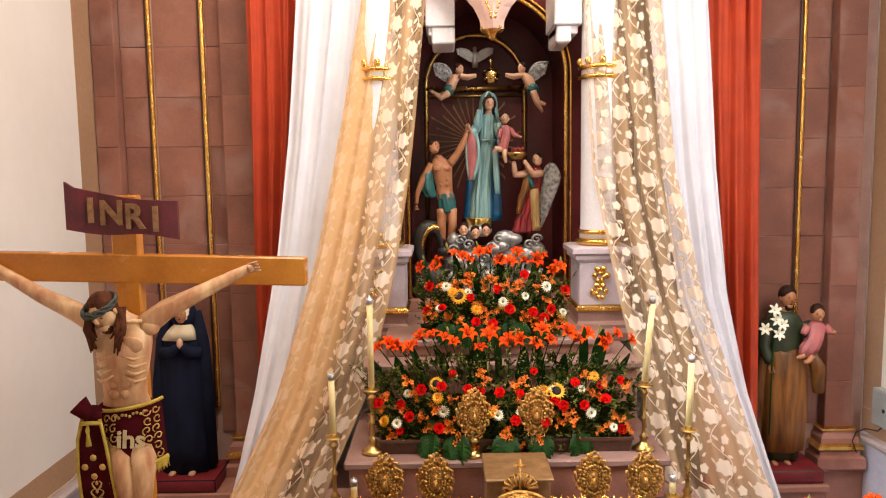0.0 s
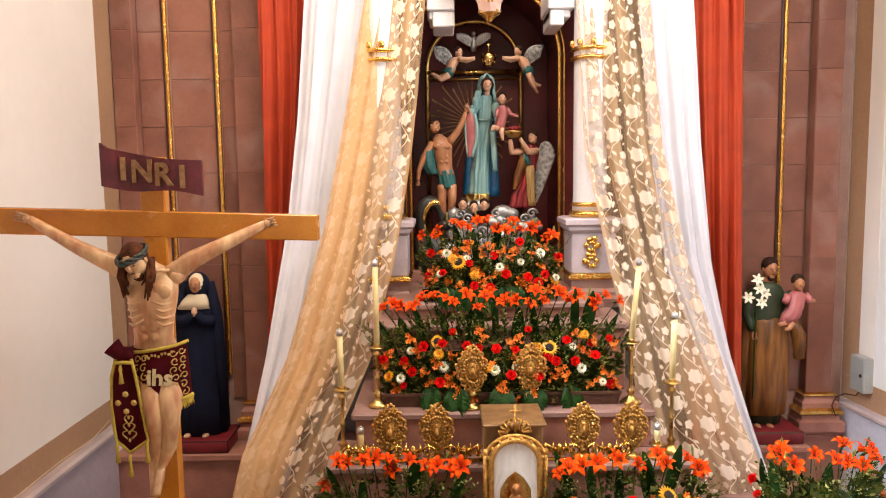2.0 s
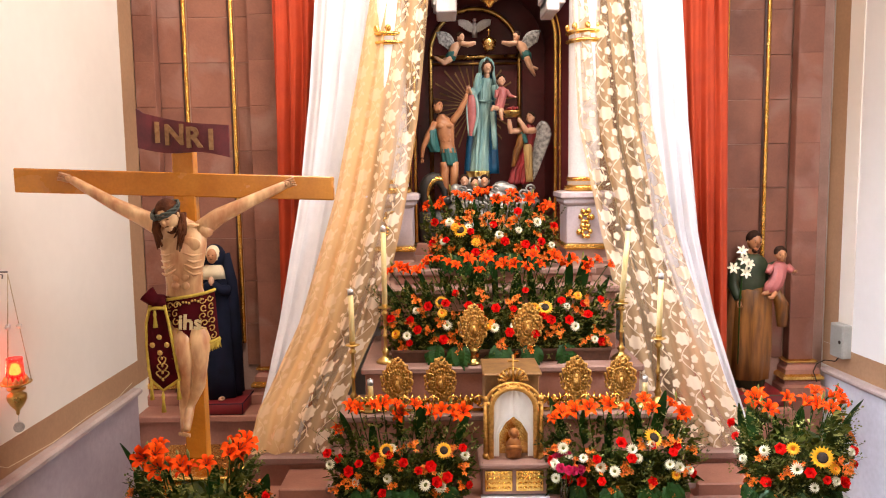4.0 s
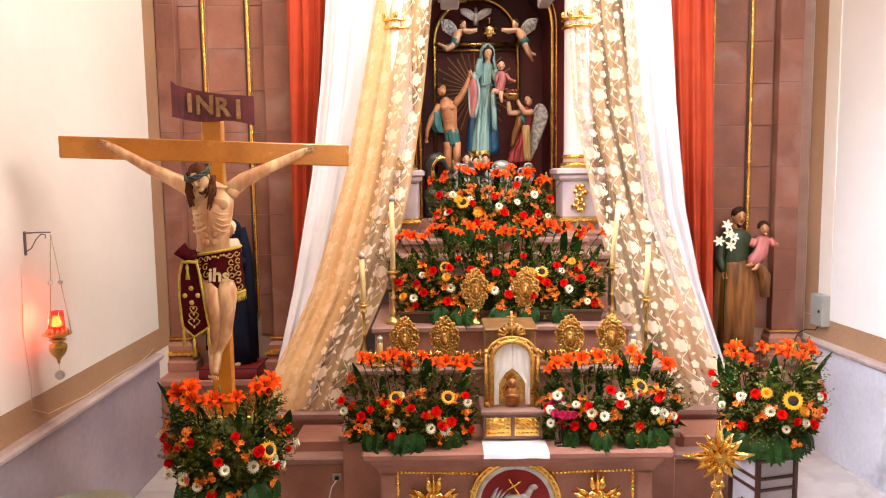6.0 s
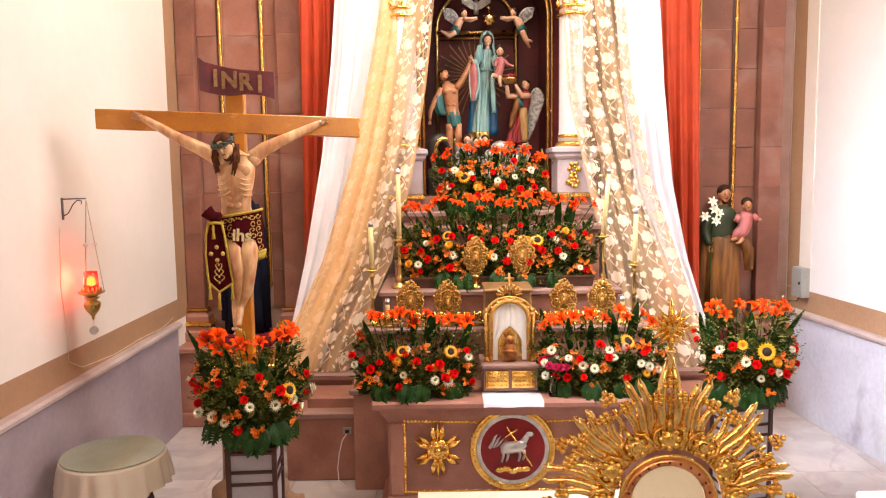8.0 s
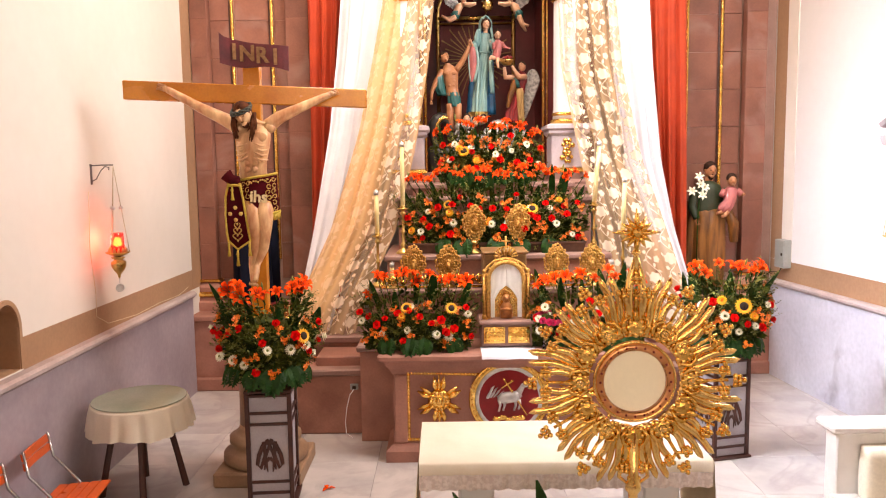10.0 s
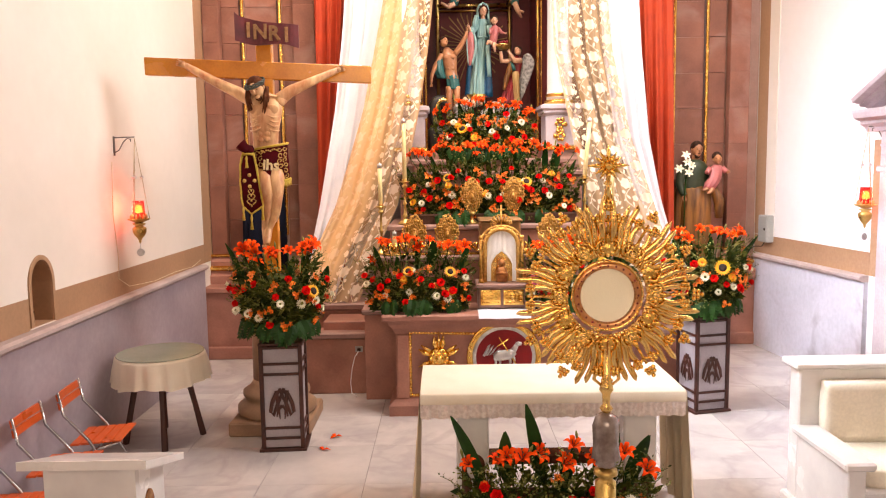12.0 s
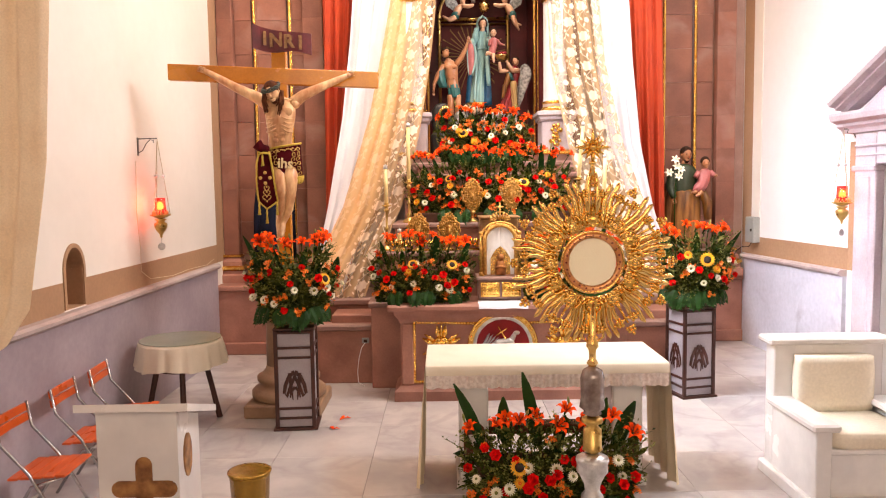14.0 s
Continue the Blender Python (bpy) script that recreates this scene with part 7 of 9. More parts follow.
def queen_statue():
    bm = B()
    A, Bl, S, H, Gd, Pk = range(6)
    y = 7.08
    # gown, girdled below the breast
    gown(bm, [(0.345, y, 3.34, 0.195, 0.14, 0.10), (0.35, y, 3.50, 0.182, 0.13, 0.10), (0.37, y, 3.75, 0.148, 0.11, 0.09), (0.395, y, 3.98, 0.105, 0.09, 0.06), (0.41, y, 4.08, 0.088, 0.075, 0.03)], A, 15, 3)
    gown(bm, [(0.41, y, 4.08, 0.092, 0.08, 0.04), (0.415, y, 4.17, 0.105, 0.085, 0.05), (0.42, y, 4.25, 0.105, 0.075, 0.04), (0.425, y, 4.30, 0.075, 0.055, 0.01), (0.43, y, 4.335, 0.034, 0.034, 0)], A, 17, 4)
    tube(bm, [(0.41 + 0.092 * math.cos(t), y + 0.08 * math.sin(t), 4.083) for t in (2 * math.pi * k / 20 for k in range(21))], 0.010, 6, A)
    # blue mantle behind, falling to the hem on both sides
    gown(bm, [(0.37, y + 0.05, 3.33, 0.255, 0.10, 0.08), (0.375, y + 0.05, 3.6, 0.232, 0.10, 0.08), (0.385, y + 0.05, 3.9, 0.185, 0.09, 0.06), (0.40, y + 0.045, 4.15, 0.145, 0.08, 0.04), (0.42, y + 0.03, 4.30, 0.10, 0.07, 0.02), (0.43, y + 0.03, 4.36, 0.05, 0.05, 0)], Bl, 11, 8)
    # aqua end of the veil that falls over the mantle at her side
    gown(bm, [(0.505, y - 0.085, 3.58, 0.028, 0.03, 0.1), (0.495, y - 0.09, 3.75, 0.034, 0.035, 0.1), (0.485, y - 0.085, 3.98, 0.03, 0.03, 0.05)], A, 5, 10, 30)
    # veil: a hood with an open front, and its fall over the shoulder
    hood = []
    for z, rx, ry, gap in ((4.20, 0.118, 0.085, 0.9), (4.28, 0.100, 0.085, 0.85), (4.36, 0.088, 0.085, 0.75), (4.43, 0.086, 0.086, 0.68), (4.48, 0.076, 0.08, 0.50), (4.515, 0.05, 0.06, 0.30), (4.528, 0.015, 0.02, 0.1)):
        t0, t1 = -math.pi / 2 + gap, 1.5 * math.pi - gap
        hood.append([(0.432 + rx * math.cos(t0 + (t1 - t0) * k / 28), y + 0.01 + ry * math.sin(t0 + (t1 - t0) * k / 28), z) for k in range(29)])
    rings(bm, hood, A, False, False)
    for edge in (0, 28):
        tube(bm, [lp[edge] for lp in hood], 0.011, 6, A)
    tube(bm, [(0.345, y - 0.03, 4.36), (0.322, y - 0.06, 4.26), (0.312, y - 0.08, 4.16)], [0.024, 0.036, 0.026], 8, A)
    tube(bm, [(0.43, y - 0.005, 4.30), (0.434, y - 0.03, 4.38)], [0.034, 0.030], 10, S)
    head(bm, (0.436, y - 0.045, 4.42), 0.060, S, H, (8, 6, 10), False, 1.0)
    for sd in (-1, 1):
        tube(bm, [(0.436 + sd * 0.03, y - 0.075, 4.475), (0.436 + sd * 0.052, y - 0.06, 4.42), (0.436 + sd * 0.05, y - 0.05, 4.35)], [0.014, 0.016, 0.008], 8, H)
    # stretched arm with a wide sleeve, rose-lined
    limb(bm, [(0.345, y - 0.02, 4.24), (0.29, y - 0.07, 4.16), (0.262, y - 0.12, 4.145)], [0.045, 0.05, 0.045], A)
    limb(bm, [(0.262, y - 0.12, 4.15), (0.245, y - 0.15, 4.19)], [0.02, 0.014], S)
    fingers(bm, (0.243, y - 0.155, 4.20), (-0.5, -0.4, 0.7), 0.032, S)
    sleeve = []
    for u in range(9):
        t = u / 8
        z = 4.14 - 0.42 * t
        c = 0.262 + 0.015 * math.sin(3 * t) - 0.01 * t
        wdt = 0.048 * math.sin(math.pi * (0.25 + 0.68 * t)) + 0.006
        sleeve.append([(c - wdt, y - 0.115, z), (c - wdt * 0.4, y - 0.14, z), (c + wdt * 0.5, y - 0.14, z), (c + wdt, y - 0.10, z)])
    rings(bm, sleeve, Pk, False, False)
    tube(bm, [lp[0] for lp in sleeve], 0.010, 6, A)
    tube(bm, [Vector(lp[3]) + Vector((0.004, -0.01, 0)) for lp in sleeve], 0.018, 8, A)
    # arm that holds the child
    limb(bm, [(0.505, y - 0.02, 4.23), (0.55, y - 0.07, 4.09), (0.53, y - 0.15, 4.05)], [0.046, 0.045, 0.032], A)
    gown(bm, [(0.335, y - 0.01, 3.27, 0.17, 0.13, 0.10), (0.34, y - 0.01, 3.32, 0.185, 0.145, 0.10), (0.34, y, 3.36, 0.16, 0.12, 0.05)], Gd, 12, 11)
    # child in a rose tunic
    cx, cy = 0.572, y - 0.15
    gown(bm, [(cx - 0.03, cy, 3.98, 0.060, 0.052, 0.08), (cx - 0.012, cy, 4.06, 0.062, 0.055, 0.07), (cx + 0.006, cy, 4.13, 0.055, 0.046, 0.03), (cx + 0.004, cy, 4.19, 0.050, 0.042, 0.02), (cx, cy, 4.215, 0.022, 0.022, 0)], Pk, 11, 12)
    limb(bm, [(cx + 0.05, cy, 4.175), (cx + 0.085, cy - 0.03, 4.12), (cx + 0.13, cy - 0.05, 4.105)], [0.024, 0.02, 0.011], Pk)
    fingers(bm, (cx + 0.135, cy - 0.05, 4.103), (1, -0.2, 0.0), 0.018, S)
    limb(bm, [(cx - 0.045, cy - 0.01, 4.17), (cx - 0.06, cy - 0.05, 4.10)], [0.024, 0.016], Pk)
    limb(bm, [(cx - 0.045, cy - 0.03, 3.99), (cx - 0.085, cy - 0.06, 4.005), (cx - 0.105, cy - 0.06, 3.965)], [0.026, 0.022, 0.012], S)
    limb(bm, [(cx - 0.005, cy - 0.04, 3.98), (cx - 0.01, cy - 0.075, 3.94), (cx + 0.0, cy - 0.07, 3.87)], [0.027, 0.022, 0.013], S)
    head(bm, (cx - 0.002, cy - 0.008, 4.275), 0.050, S, H, (4, 4, 4))
    solo("robed_statue", bm, [M_AQUA, M_BLUE, M_PALE, M_HAIR, M_BRASS, M_PINK], "statue in aqua gown and blue mantle holding a child", "statue", smooth=True)


def boy_statue():
    bm = B()
    S, H, T = range(3)
    x, y = -0.015, 6.98
    gown(bm, [(x + 0.035, y, 3.55, 0.082, 0.065, 0), (x + 0.025, y, 3.64, 0.076, 0.06, 0), (x + 0.012, y, 3.74, 0.088, 0.068, 0), (x - 0.0, y, 3.84, 0.102, 0.07, 0), (x - 0.01, y, 3.895, 0.075, 0.05, 0), (x - 0.03, y, 3.95, 0.034, 0.034, 0)], S, 5, 1, 40)
    for sd in (-1, 1):
        ball(bm, (x + 0.005 + sd * 0.04, y - 0.056, 3.825), (0.042, 0.018, 0.03), S, 12)
        for k in range(2):
            ball(bm, (x + 0.02 + sd * 0.024, y - 0.054, 3.73 - 0.05 * k), (0.022, 0.012, 0.024), S, 8)
    limb(bm, [(x + 0.075, y, 3.865), (x + 0.15, y - 0.03, 3.96), (x + 0.21, y - 0.04, 4.07), (x + 0.235, y - 0.05, 4.15)], [0.04, 0.034, 0.027, 0.016], S)
    fingers(bm, (x + 0.238, y - 0.055, 4.16), (0.2, -0.2, 1), 0.034, S)
    limb(bm, [(x - 0.09, y, 3.86), (x - 0.17, y - 0.04, 3.73), (x - 0.225, y - 0.06, 3.60), (x - 0.235, y - 0.07, 3.50)], [0.04, 0.034, 0.024, 0.016], S)
    fingers(bm, (x - 0.235, y - 0.075, 3.48), (0.1, -0.2, -1), 0.03, S)
    gown(bm, [(x - 0.10, y - 0.01, 3.56, 0.07, 0.05, 0.10), (x - 0.13, y - 0.02, 3.65, 0.075, 0.055, 0.10), (x - 0.135, y - 0.02, 3.76, 0.062, 0.055, 0.08), (x - 0.10, y + 0.0, 3.84, 0.03, 0.03, 0.03)], T, 7, 5, 48)
    head(bm, (x - 0.065, y - 0.02, 4.02), 0.062, S, H, (-14, 18, 40))
    gown(bm, [(x + 0.05, y, 3.42, 0.10, 0.08, 0.08), (x + 0.045, y, 3.50, 0.105, 0.085, 0.08), (x + 0.035, y, 3.58, 0.094, 0.075, 0.05), (x + 0.03, y, 3.61, 0.08, 0.062, 0.02)], T, 10, 3)
    limb(bm, [(x + 0.0, y, 3.45), (x - 0.005, y - 0.025, 3.30), (x + 0.0, y, 3.16), (x + 0.015, y - 0.02, 2.98)], [0.052, 0.042, 0.036, 0.022], S)
    limb(bm, [(x + 0.09, y, 3.45), (x + 0.095, y - 0.03, 3.32), (x + 0.085, y + 0.01, 3.18), (x + 0.075, y, 3.0)], [0.052, 0.042, 0.036, 0.022], S)
    solo("youth_statue", bm, [M_SKIN, M_HAIR, M_TEAL], "statue of a youth in teal cloth reaching up", "statue", smooth=True)


# The darker tone runs in upright streaks that imitate shaded folds.
M_GILTCLOTH = mat("old_gold_painted_cloth", (0.50, 0.33, 0.13), (0.26, 0.14, 0.04), 0.4, scale=20, bump=0.1, stretch=0.2)


def angel_statue():
    bm = B()
    R, S, H, C, W, Bk, O, T = range(8)
    y = 6.98
    gown(bm, [(0.745, y, 3.22, 0.155, 0.11, 0.10), (0.76, y, 3.32, 0.14, 0.10, 0.10), (0.81, y, 3.48, 0.10, 0.085, 0.09), (0.845, y, 3.62, 0.072, 0.065, 0.04), (0.86, y, 3.74, 0.082, 0.065, 0.03), (0.865, y, 3.80, 0.06, 0.05, 0.01), (0.866, y, 3.84, 0.028, 0.028, 0)], R, 12, 5)
    gown(bm, [(0.855, y - 0.04, 3.24, 0.060, 0.06, 0.13), (0.845, y - 0.04, 3.40, 0.062, 0.06, 0.12), (0.84, y - 0.03, 3.58, 0.058, 0.055, 0.06), (0.84, y - 0.02, 3.63, 0.05, 0.05, 0.03)], C, 8, 6, 60)
    gown(bm, [(0.69, y - 0.05, 3.40, 0.022, 0.03, 0.1), (0.715, y - 0.06, 3.52, 0.04, 0.035, 0.12), (0.76, y - 0.06, 3.66, 0.045, 0.035, 0.1), (0.80, y - 0.045, 3.78, 0.028, 0.028, 0.04)], O, 6, 7, 40)
    tube(bm, [(0.775, y - 0.05, 3.76), (0.80, y - 0.065, 3.70), (0.825, y - 0.06, 3.64)], [0.02, 0.03, 0.022], 8, T)
    limb(bm, [(0.91, y - 0.03, 3.77), (0.82, y - 0.10, 3.76), (0.735, y - 0.13, 3.89)], [0.034, 0.032, 0.018], S)
    limb(bm, [(0.80, y - 0.03, 3.77), (0.66, y - 0.08, 3.76), (0.645, y - 0.11, 3.88)], [0.034, 0.030, 0.018], S)
    head(bm, (0.872, y - 0.015, 3.895), 0.054, S, H, (-12, -14, -34))
    fan_wing(bm, ((0.915, y + 0.05, 3.70), (1.0, y + 0.03, 3.98), (1.085, y + 0.01, 3.72)), ((0.905, y + 0.04, 3.38), (0.93, y + 0.02, 3.24), (0.90, y + 0.02, 3.27)), 13, 0.045, W)
    lathe(bm, [(0.05, 3.90), (0.085, 3.945), (0.09, 3.965), (0.075, 3.96), (0.02, 3.93)], (0.675, y - 0.12, 0), 20, Bk)
    for k in range(14):
        ball(bm, (0.675 + 0.055 * math.cos(k * 2.4) * (0.4 + 0.6 * (k % 3) / 2), y - 0.12 + 0.05 * math.sin(k * 2.4), 3.975 + 0.008 * (k % 3)), 0.02, R, 8)
    solo("angel_statue", bm, [M_CRIMSON, M_PALE, M_HAIR, M_GILTCLOTH, M_WING, M_BRASS, M_OCHRE, M_TEAL], "winged statue in crimson robe lifting a basket", "statue", smooth=True)


M_CLOUD = mat("silvered_cloud_paint", (0.50, 0.50, 0.48), (0.20, 0.20, 0.20), 0.4, 0.6, scale=10, fine=60, bump=0.2)


def putto(c, s, legs, label):
    bm = B()
    S, H, W, T = range(4)
    x, y, z = c
    robe(bm, [(x - s * 0.05, y, z - 0.09, 0.05, 0.045, 0), (x - s * 0.03, y, z - 0.03, 0.052, 0.045, 0), (x, y, z + 0.03, 0.055, 0.045, 0), (x + s * 0.02, y, z + 0.06, 0.025, 0.025, 0)], S, 5, 20)
    head(bm, (x + s * 0.045, y - 0.01, z + 0.105), 0.045, S, H, (0, 0, s * 40))
    for k in (0, 1):
        limb(bm, [(x + s * 0.04, y - 0.02 - 0.03 * k, z + 0.04), (x + s * 0.12, y - 0.04 - 0.02 * k, z + 0.015 + 0.015 * k), (x + s * 0.20, y - 0.05, z + 0.035 + 0.012 * k)], [0.024, 0.021, 0.012], S)
    robe(bm, [(x - s * 0.065, y, z - 0.13, 0.05, 0.045, 0.06), (x - s * 0.055, y, z - 0.07, 0.058, 0.05, 0.05), (x - s * 0.04, y, z - 0.04, 0.05, 0.045, 0.02)], T, 7, 28)
    for k in (0, 1):
        a, b = legs[k]
        limb(bm, [(x - s * 0.06, y - 0.02 * k, z - 0.11), (x - s * 0.06 + a[0], y - 0.04 * k, z - 0.11 + a[1]), (x - s * 0.06 + b[0], y - 0.01, z - 0.11 + b[1])], [0.036, 0.027, 0.013], S)
    for k in (0, 1):
        fan_wing(bm, ((x - s * 0.02, y + 0.03 + 0.01 * k, z + 0.03), (x - s * 0.05, y + 0.03, z + 0.16 + 0.02 * k), (x - s * (0.18 + 0.03 * k), y + 0.02, z + 0.125 + 0.03 * k)), ((x - s * 0.05, y + 0.03, z - 0.03), (x - s * 0.08, y + 0.03, z - 0.02), (x - s * (0.16 + 0.02 * k), y + 0.03, z + 0.05)), 8, 0.026, W)
    tube(bm, [(x, y + 0.02, z - 0.02), (x, 7.72, z - 0.02)], 0.012, 6, H)
    solo("putto_statue", bm, [M_PALE, M_HAIR, M_WING, M_TEAL], label, "statue", "flying putti", smooth=True)


def niche_ornaments():
    # silver clouds with three small heads
    bm = B()
    rng = random.Random(8)
    for k in range(46):
        u = rng.uniform(0, 1)
        xx = 0.04 + 0.86 * u
        zz = 2.78 + rng.uniform(0, 0.50 - 0.30 * abs(u - 0.4))
        ball(bm, (xx, 6.97 - rng.uniform(0, 0.09), zz), (rng.uniform(0.06, 0.11), 0.07, rng.uniform(0.05, 0.08)), 0, 10)
    for k in range(12):
        xx, zz = 0.08 + 0.07 * k, 3.08 + 0.09 * math.sin(k * 1.3)
        pts = [(xx + 0.055 * (1 - q / 14) * math.cos(q * 0.7), 6.86 - 0.002 * q, zz + 0.05 * (1 - q / 14) * math.sin(q * 0.7)) for q in range(13)]
        tube(bm, pts, 0.012, 6, 0)
    for dx, dz in ((-0.09, 0.02), (0.0, -0.01), (0.08, 0.01)):
        head(bm, (0.29 + dx * 1.2, 6.855, 3.245 + dz), 0.052, 1, 2, (0, 0, 20 * dx))
    box(bm, 0.0, 0.9, 6.92, 7.3, 2.622, 3.08, 0, 0.04)
    solo("cloud_base", bm, [M_CLOUD, M_PALE, M_HAIR], "silvered carved cloud base with three small heads", "statue base", smooth=True)
    bm = B()
    lathe(bm, [(0.045, 0), (0.05, 0.01), (0.05, 0.03), (0.06, 0.05), (0.075, 0.09), (0.06, 0.12), (0.02, 0.14), (0.012, 0.15)], (0.465, 7.2, 4.62), 16, 0, 8, 0.08)
    tube(bm, [(0.465, 7.2, 4.76), (0.465, 7.2, 4.86)], 0.006, 6)
    tube(bm, [(0.44, 7.2, 4.83), (0.49, 7.2, 4.83)], 0.006, 6)
    for k in range(8):
        a = k * math.pi / 4
        ball(bm, (0.465 + 0.055 * math.cos(a), 7.2 + 0.055 * math.sin(a), 4.665), 0.014, 0, 6)
    tube(bm, [(0.465, 7.22, 4.66), (0.465, 7.72, 4.66)], 0.008, 6)
    solo("gilt_crown", bm, M_GILT, "small gilded crown with a cross, held on a rod", "crown", smooth=True)
    bm = B()
    c = Vector((0.325, 7.45, 4.90))
    tube(bm, [c + Vector((0, 0, 0.07)), c + Vector((0, 0, 0.03)), c + Vector((0, 0, -0.03)), c + Vector((0, 0, -0.10))], [0.014, 0.03, 0.032, 0.03], 8, 0, 0.5)
    ball(bm, c + Vector((0, -0.01, 0.08)), 0.022, 0, 8)
    for s in (-1, 1):
        fan_wing(bm, (c + Vector((s * 0.02, 0, 0.02)), c + Vector((s * 0.08, 0, 0.09)), c + Vector((s * 0.18, 0, 0.075))), (c + Vector((s * 0.03, 0, -0.05)), c + Vector((s * 0.08, 0, -0.04)), c + Vector((s * 0.17, 0, 0.03))), 8, 0.024, 0)
    tube(bm, [c, c + Vector((0, 0.27, 0))], 0.008, 6)
    solo("silver_dove", bm, M_SILVER, "small silver dove with spread wings", "dove", smooth=True)
    bm = B()
    pts = [Vector((-0.13 + 0.11 * math.cos(a) * (1 + 0.1 * math.sin(a)), 6.96 + 0.02 * math.sin(2 * a), 3.09 + 0.20 * math.sin(a))) for a in (math.radians(250 - 22 * k) for k in range(13))]
    tube(bm, pts, [0.02 + 0.05 * math.sin(math.pi * k / 12) for k in range(13)], 12, 0)
    tube(bm, [p + Vector((0.035, -0.03, 0)) for p in pts[3:10]], [0.012, 0.03, 0.034, 0.036, 0.034, 0.03, 0.012], 8, 1)
    ball(bm, pts[-1] + Vector((0.03, -0.03, 0.02)), (0.07, 0.06, 0.05), 0, 10)
    tube(bm, [pts[-1] + Vector((0.04, -0.03, 0.03)), pts[-1] + Vector((0.12, -0.05, 0.0))], [0.04, 0.02], 8, 0)
    box(bm, -0.30, -0.01, 6.92, 7.2, 2.622, 2.95, 0, 0.04)
    solo("serpent_carving", bm, [M_DRAGON, M_GOLD], "dark carved serpent with a gilded belly", "carving", smooth=True)


queen_statue()
boy_statue()
angel_statue()
putto((0.12, 7.12, 4.64), 1, (((-0.09, -0.03), (-0.17, 0.02)), ((-0.07, -0.05), (-0.14, 0.0))), "flying putto statue with silver wings and teal cloth")
putto((0.79, 7.12, 4.64), -1, (((0.05, -0.10), (0.12, -0.12)), ((0.03, -0.10), (0.09, -0.19))), "flying putto statue reaching towards the crown")
niche_ornaments()


# ---- flowers ----
def petal(bm, length, width, lift, curl, ang, mi=0, n=4, base=0.005, cup=0.25):
    """One petal from the flower's middle outwards, rising by lift and curling over at its tip."""
    c, s = math.cos(ang), math.sin(ang)
    loops = []
    for k in range(n + 1):
        u = k / n
        r = base + length * u * (1 - 0.12 * curl * u * u)
        z = lift * math.sin(min(1, u * 1.2) * math.pi / 2) - curl * length * max(0, u - 0.45) ** 2 * 2.2
        w = width * (math.sin(math.pi * (0.12 + 0.86 * u)) ** 0.8) * 0.5
        loops.append([(r * c - q * w * s, r * s + q * w * c, z + cup * w * (q * q)) for q in (-1, 0, 1)])
    rings(bm, loops, mi, False, False)


def lily_mesh():
    bm = B()
    for k in range(6):
        petal(bm, 0.086, 0.046 if k % 2 else 0.038, 0.068, 0.5, k * math.pi / 3, 0, 5)
    for k in range(5):
        a = k * 1.2566 + 0.3
        tube(bm, [(0, 0, 0.01), (0.015 * math.cos(a), 0.015 * math.sin(a), 0.04), (0.028 * math.cos(a), 0.028 * math.sin(a), 0.062)], [0.0018, 0.0018, 0.004], 3, 1)
    tube(bm, [(0, 0, -0.05), (0, 0, -0.02), (0, 0, 0.006)], [0.004, 0.008, 0.012], 5, 2)
    return mesh_of("lily", bm, [M_LILY, M_SEED, M_LEAF], True)


def rose_mesh(m):
    bm = B()
    ball(bm, (0, 0, 0.022), (0.010, 0.010, 0.016), 0, 6)
    for ring, (n, r, w, h) in enumerate(((3, 0.010, 0.026, 0.044), (4, 0.017, 0.034, 0.040), (5, 0.024, 0.040, 0.032), (6, 0.032, 0.042, 0.018))):
        for k in range(n):
            a = 2 * math.pi * (k + 0.5 * ring) / n
            c, s = math.cos(a), math.sin(a)
            loops = []
            for u in (0, 0.5, 1):
                rr, z = r * (0.45 + 0.75 * u * u), h * math.sin(u * 1.45)
                w2 = w * (0.5 + 0.4 * math.sin(math.pi * (0.2 + 0.6 * u)))
                loops.append([((rr - 0.35 * abs(q) * w2) * c - q * w2 * 0.5 * s, (rr - 0.35 * abs(q) * w2) * s + q * w2 * 0.5 * c, z) for q in (-1, 0, 1)])
            rings(bm, loops, 0, False, False)
    tube(bm, [(0, 0, -0.04), (0, 0, 0.0)], [0.004, 0.012], 5, 1)
    return mesh_of("rose", bm, [m, M_LEAF], True)


def daisy_mesh(petals, length, width, centre, mp, mc, rows=2):
    bm = B()
    for row in range(rows):
        for k in range(petals):
            petal(bm, length * (1 - 0.22 * row), width, 0.006 + 0.012 * row, 0.15, 2 * math.pi * (k + 0.5 * row) / petals, 0, 2, centre * 0.6, 0.1)
    lathe(bm, [(centre, 0.006), (centre * 0.9, 0.016), (centre * 0.5, 0.021), (0.001, 0.022)], (0, 0, 0), 10, 1)
    tube(bm, [(0, 0, -0.05), (0, 0, 0.004)], [0.004, centre * 0.7], 5, 2)
    return mesh_of("daisy", bm, [mp, mc, M_LEAF], True)


def cluster_mesh():
    """A spray of five small amber flowers."""
    bm = B()
    rng = random.Random(7)
    for k in range(6):
        c = Vector((rng.uniform(-0.04, 0.04), rng.uniform(-0.04, 0.04), rng.uniform(-0.01, 0.025)))
        t = B()
        for j in range(5):
            petal(t, 0.024, 0.018, 0.016, 0.2, j * 1.2566 + k, 0, 2)
        tube(t, [(0, 0, -0.05), (0, 0, 0.002)], [0.002, 0.005], 4, 1)
        merge(bm, t, Matrix.Translation(c) @ pose(0, 0, 0, rng.uniform(-50, 50), rng.uniform(-50, 50), 0))
    return mesh_of("amber_spray", bm, [M_AMBER, M_LEAF], True)


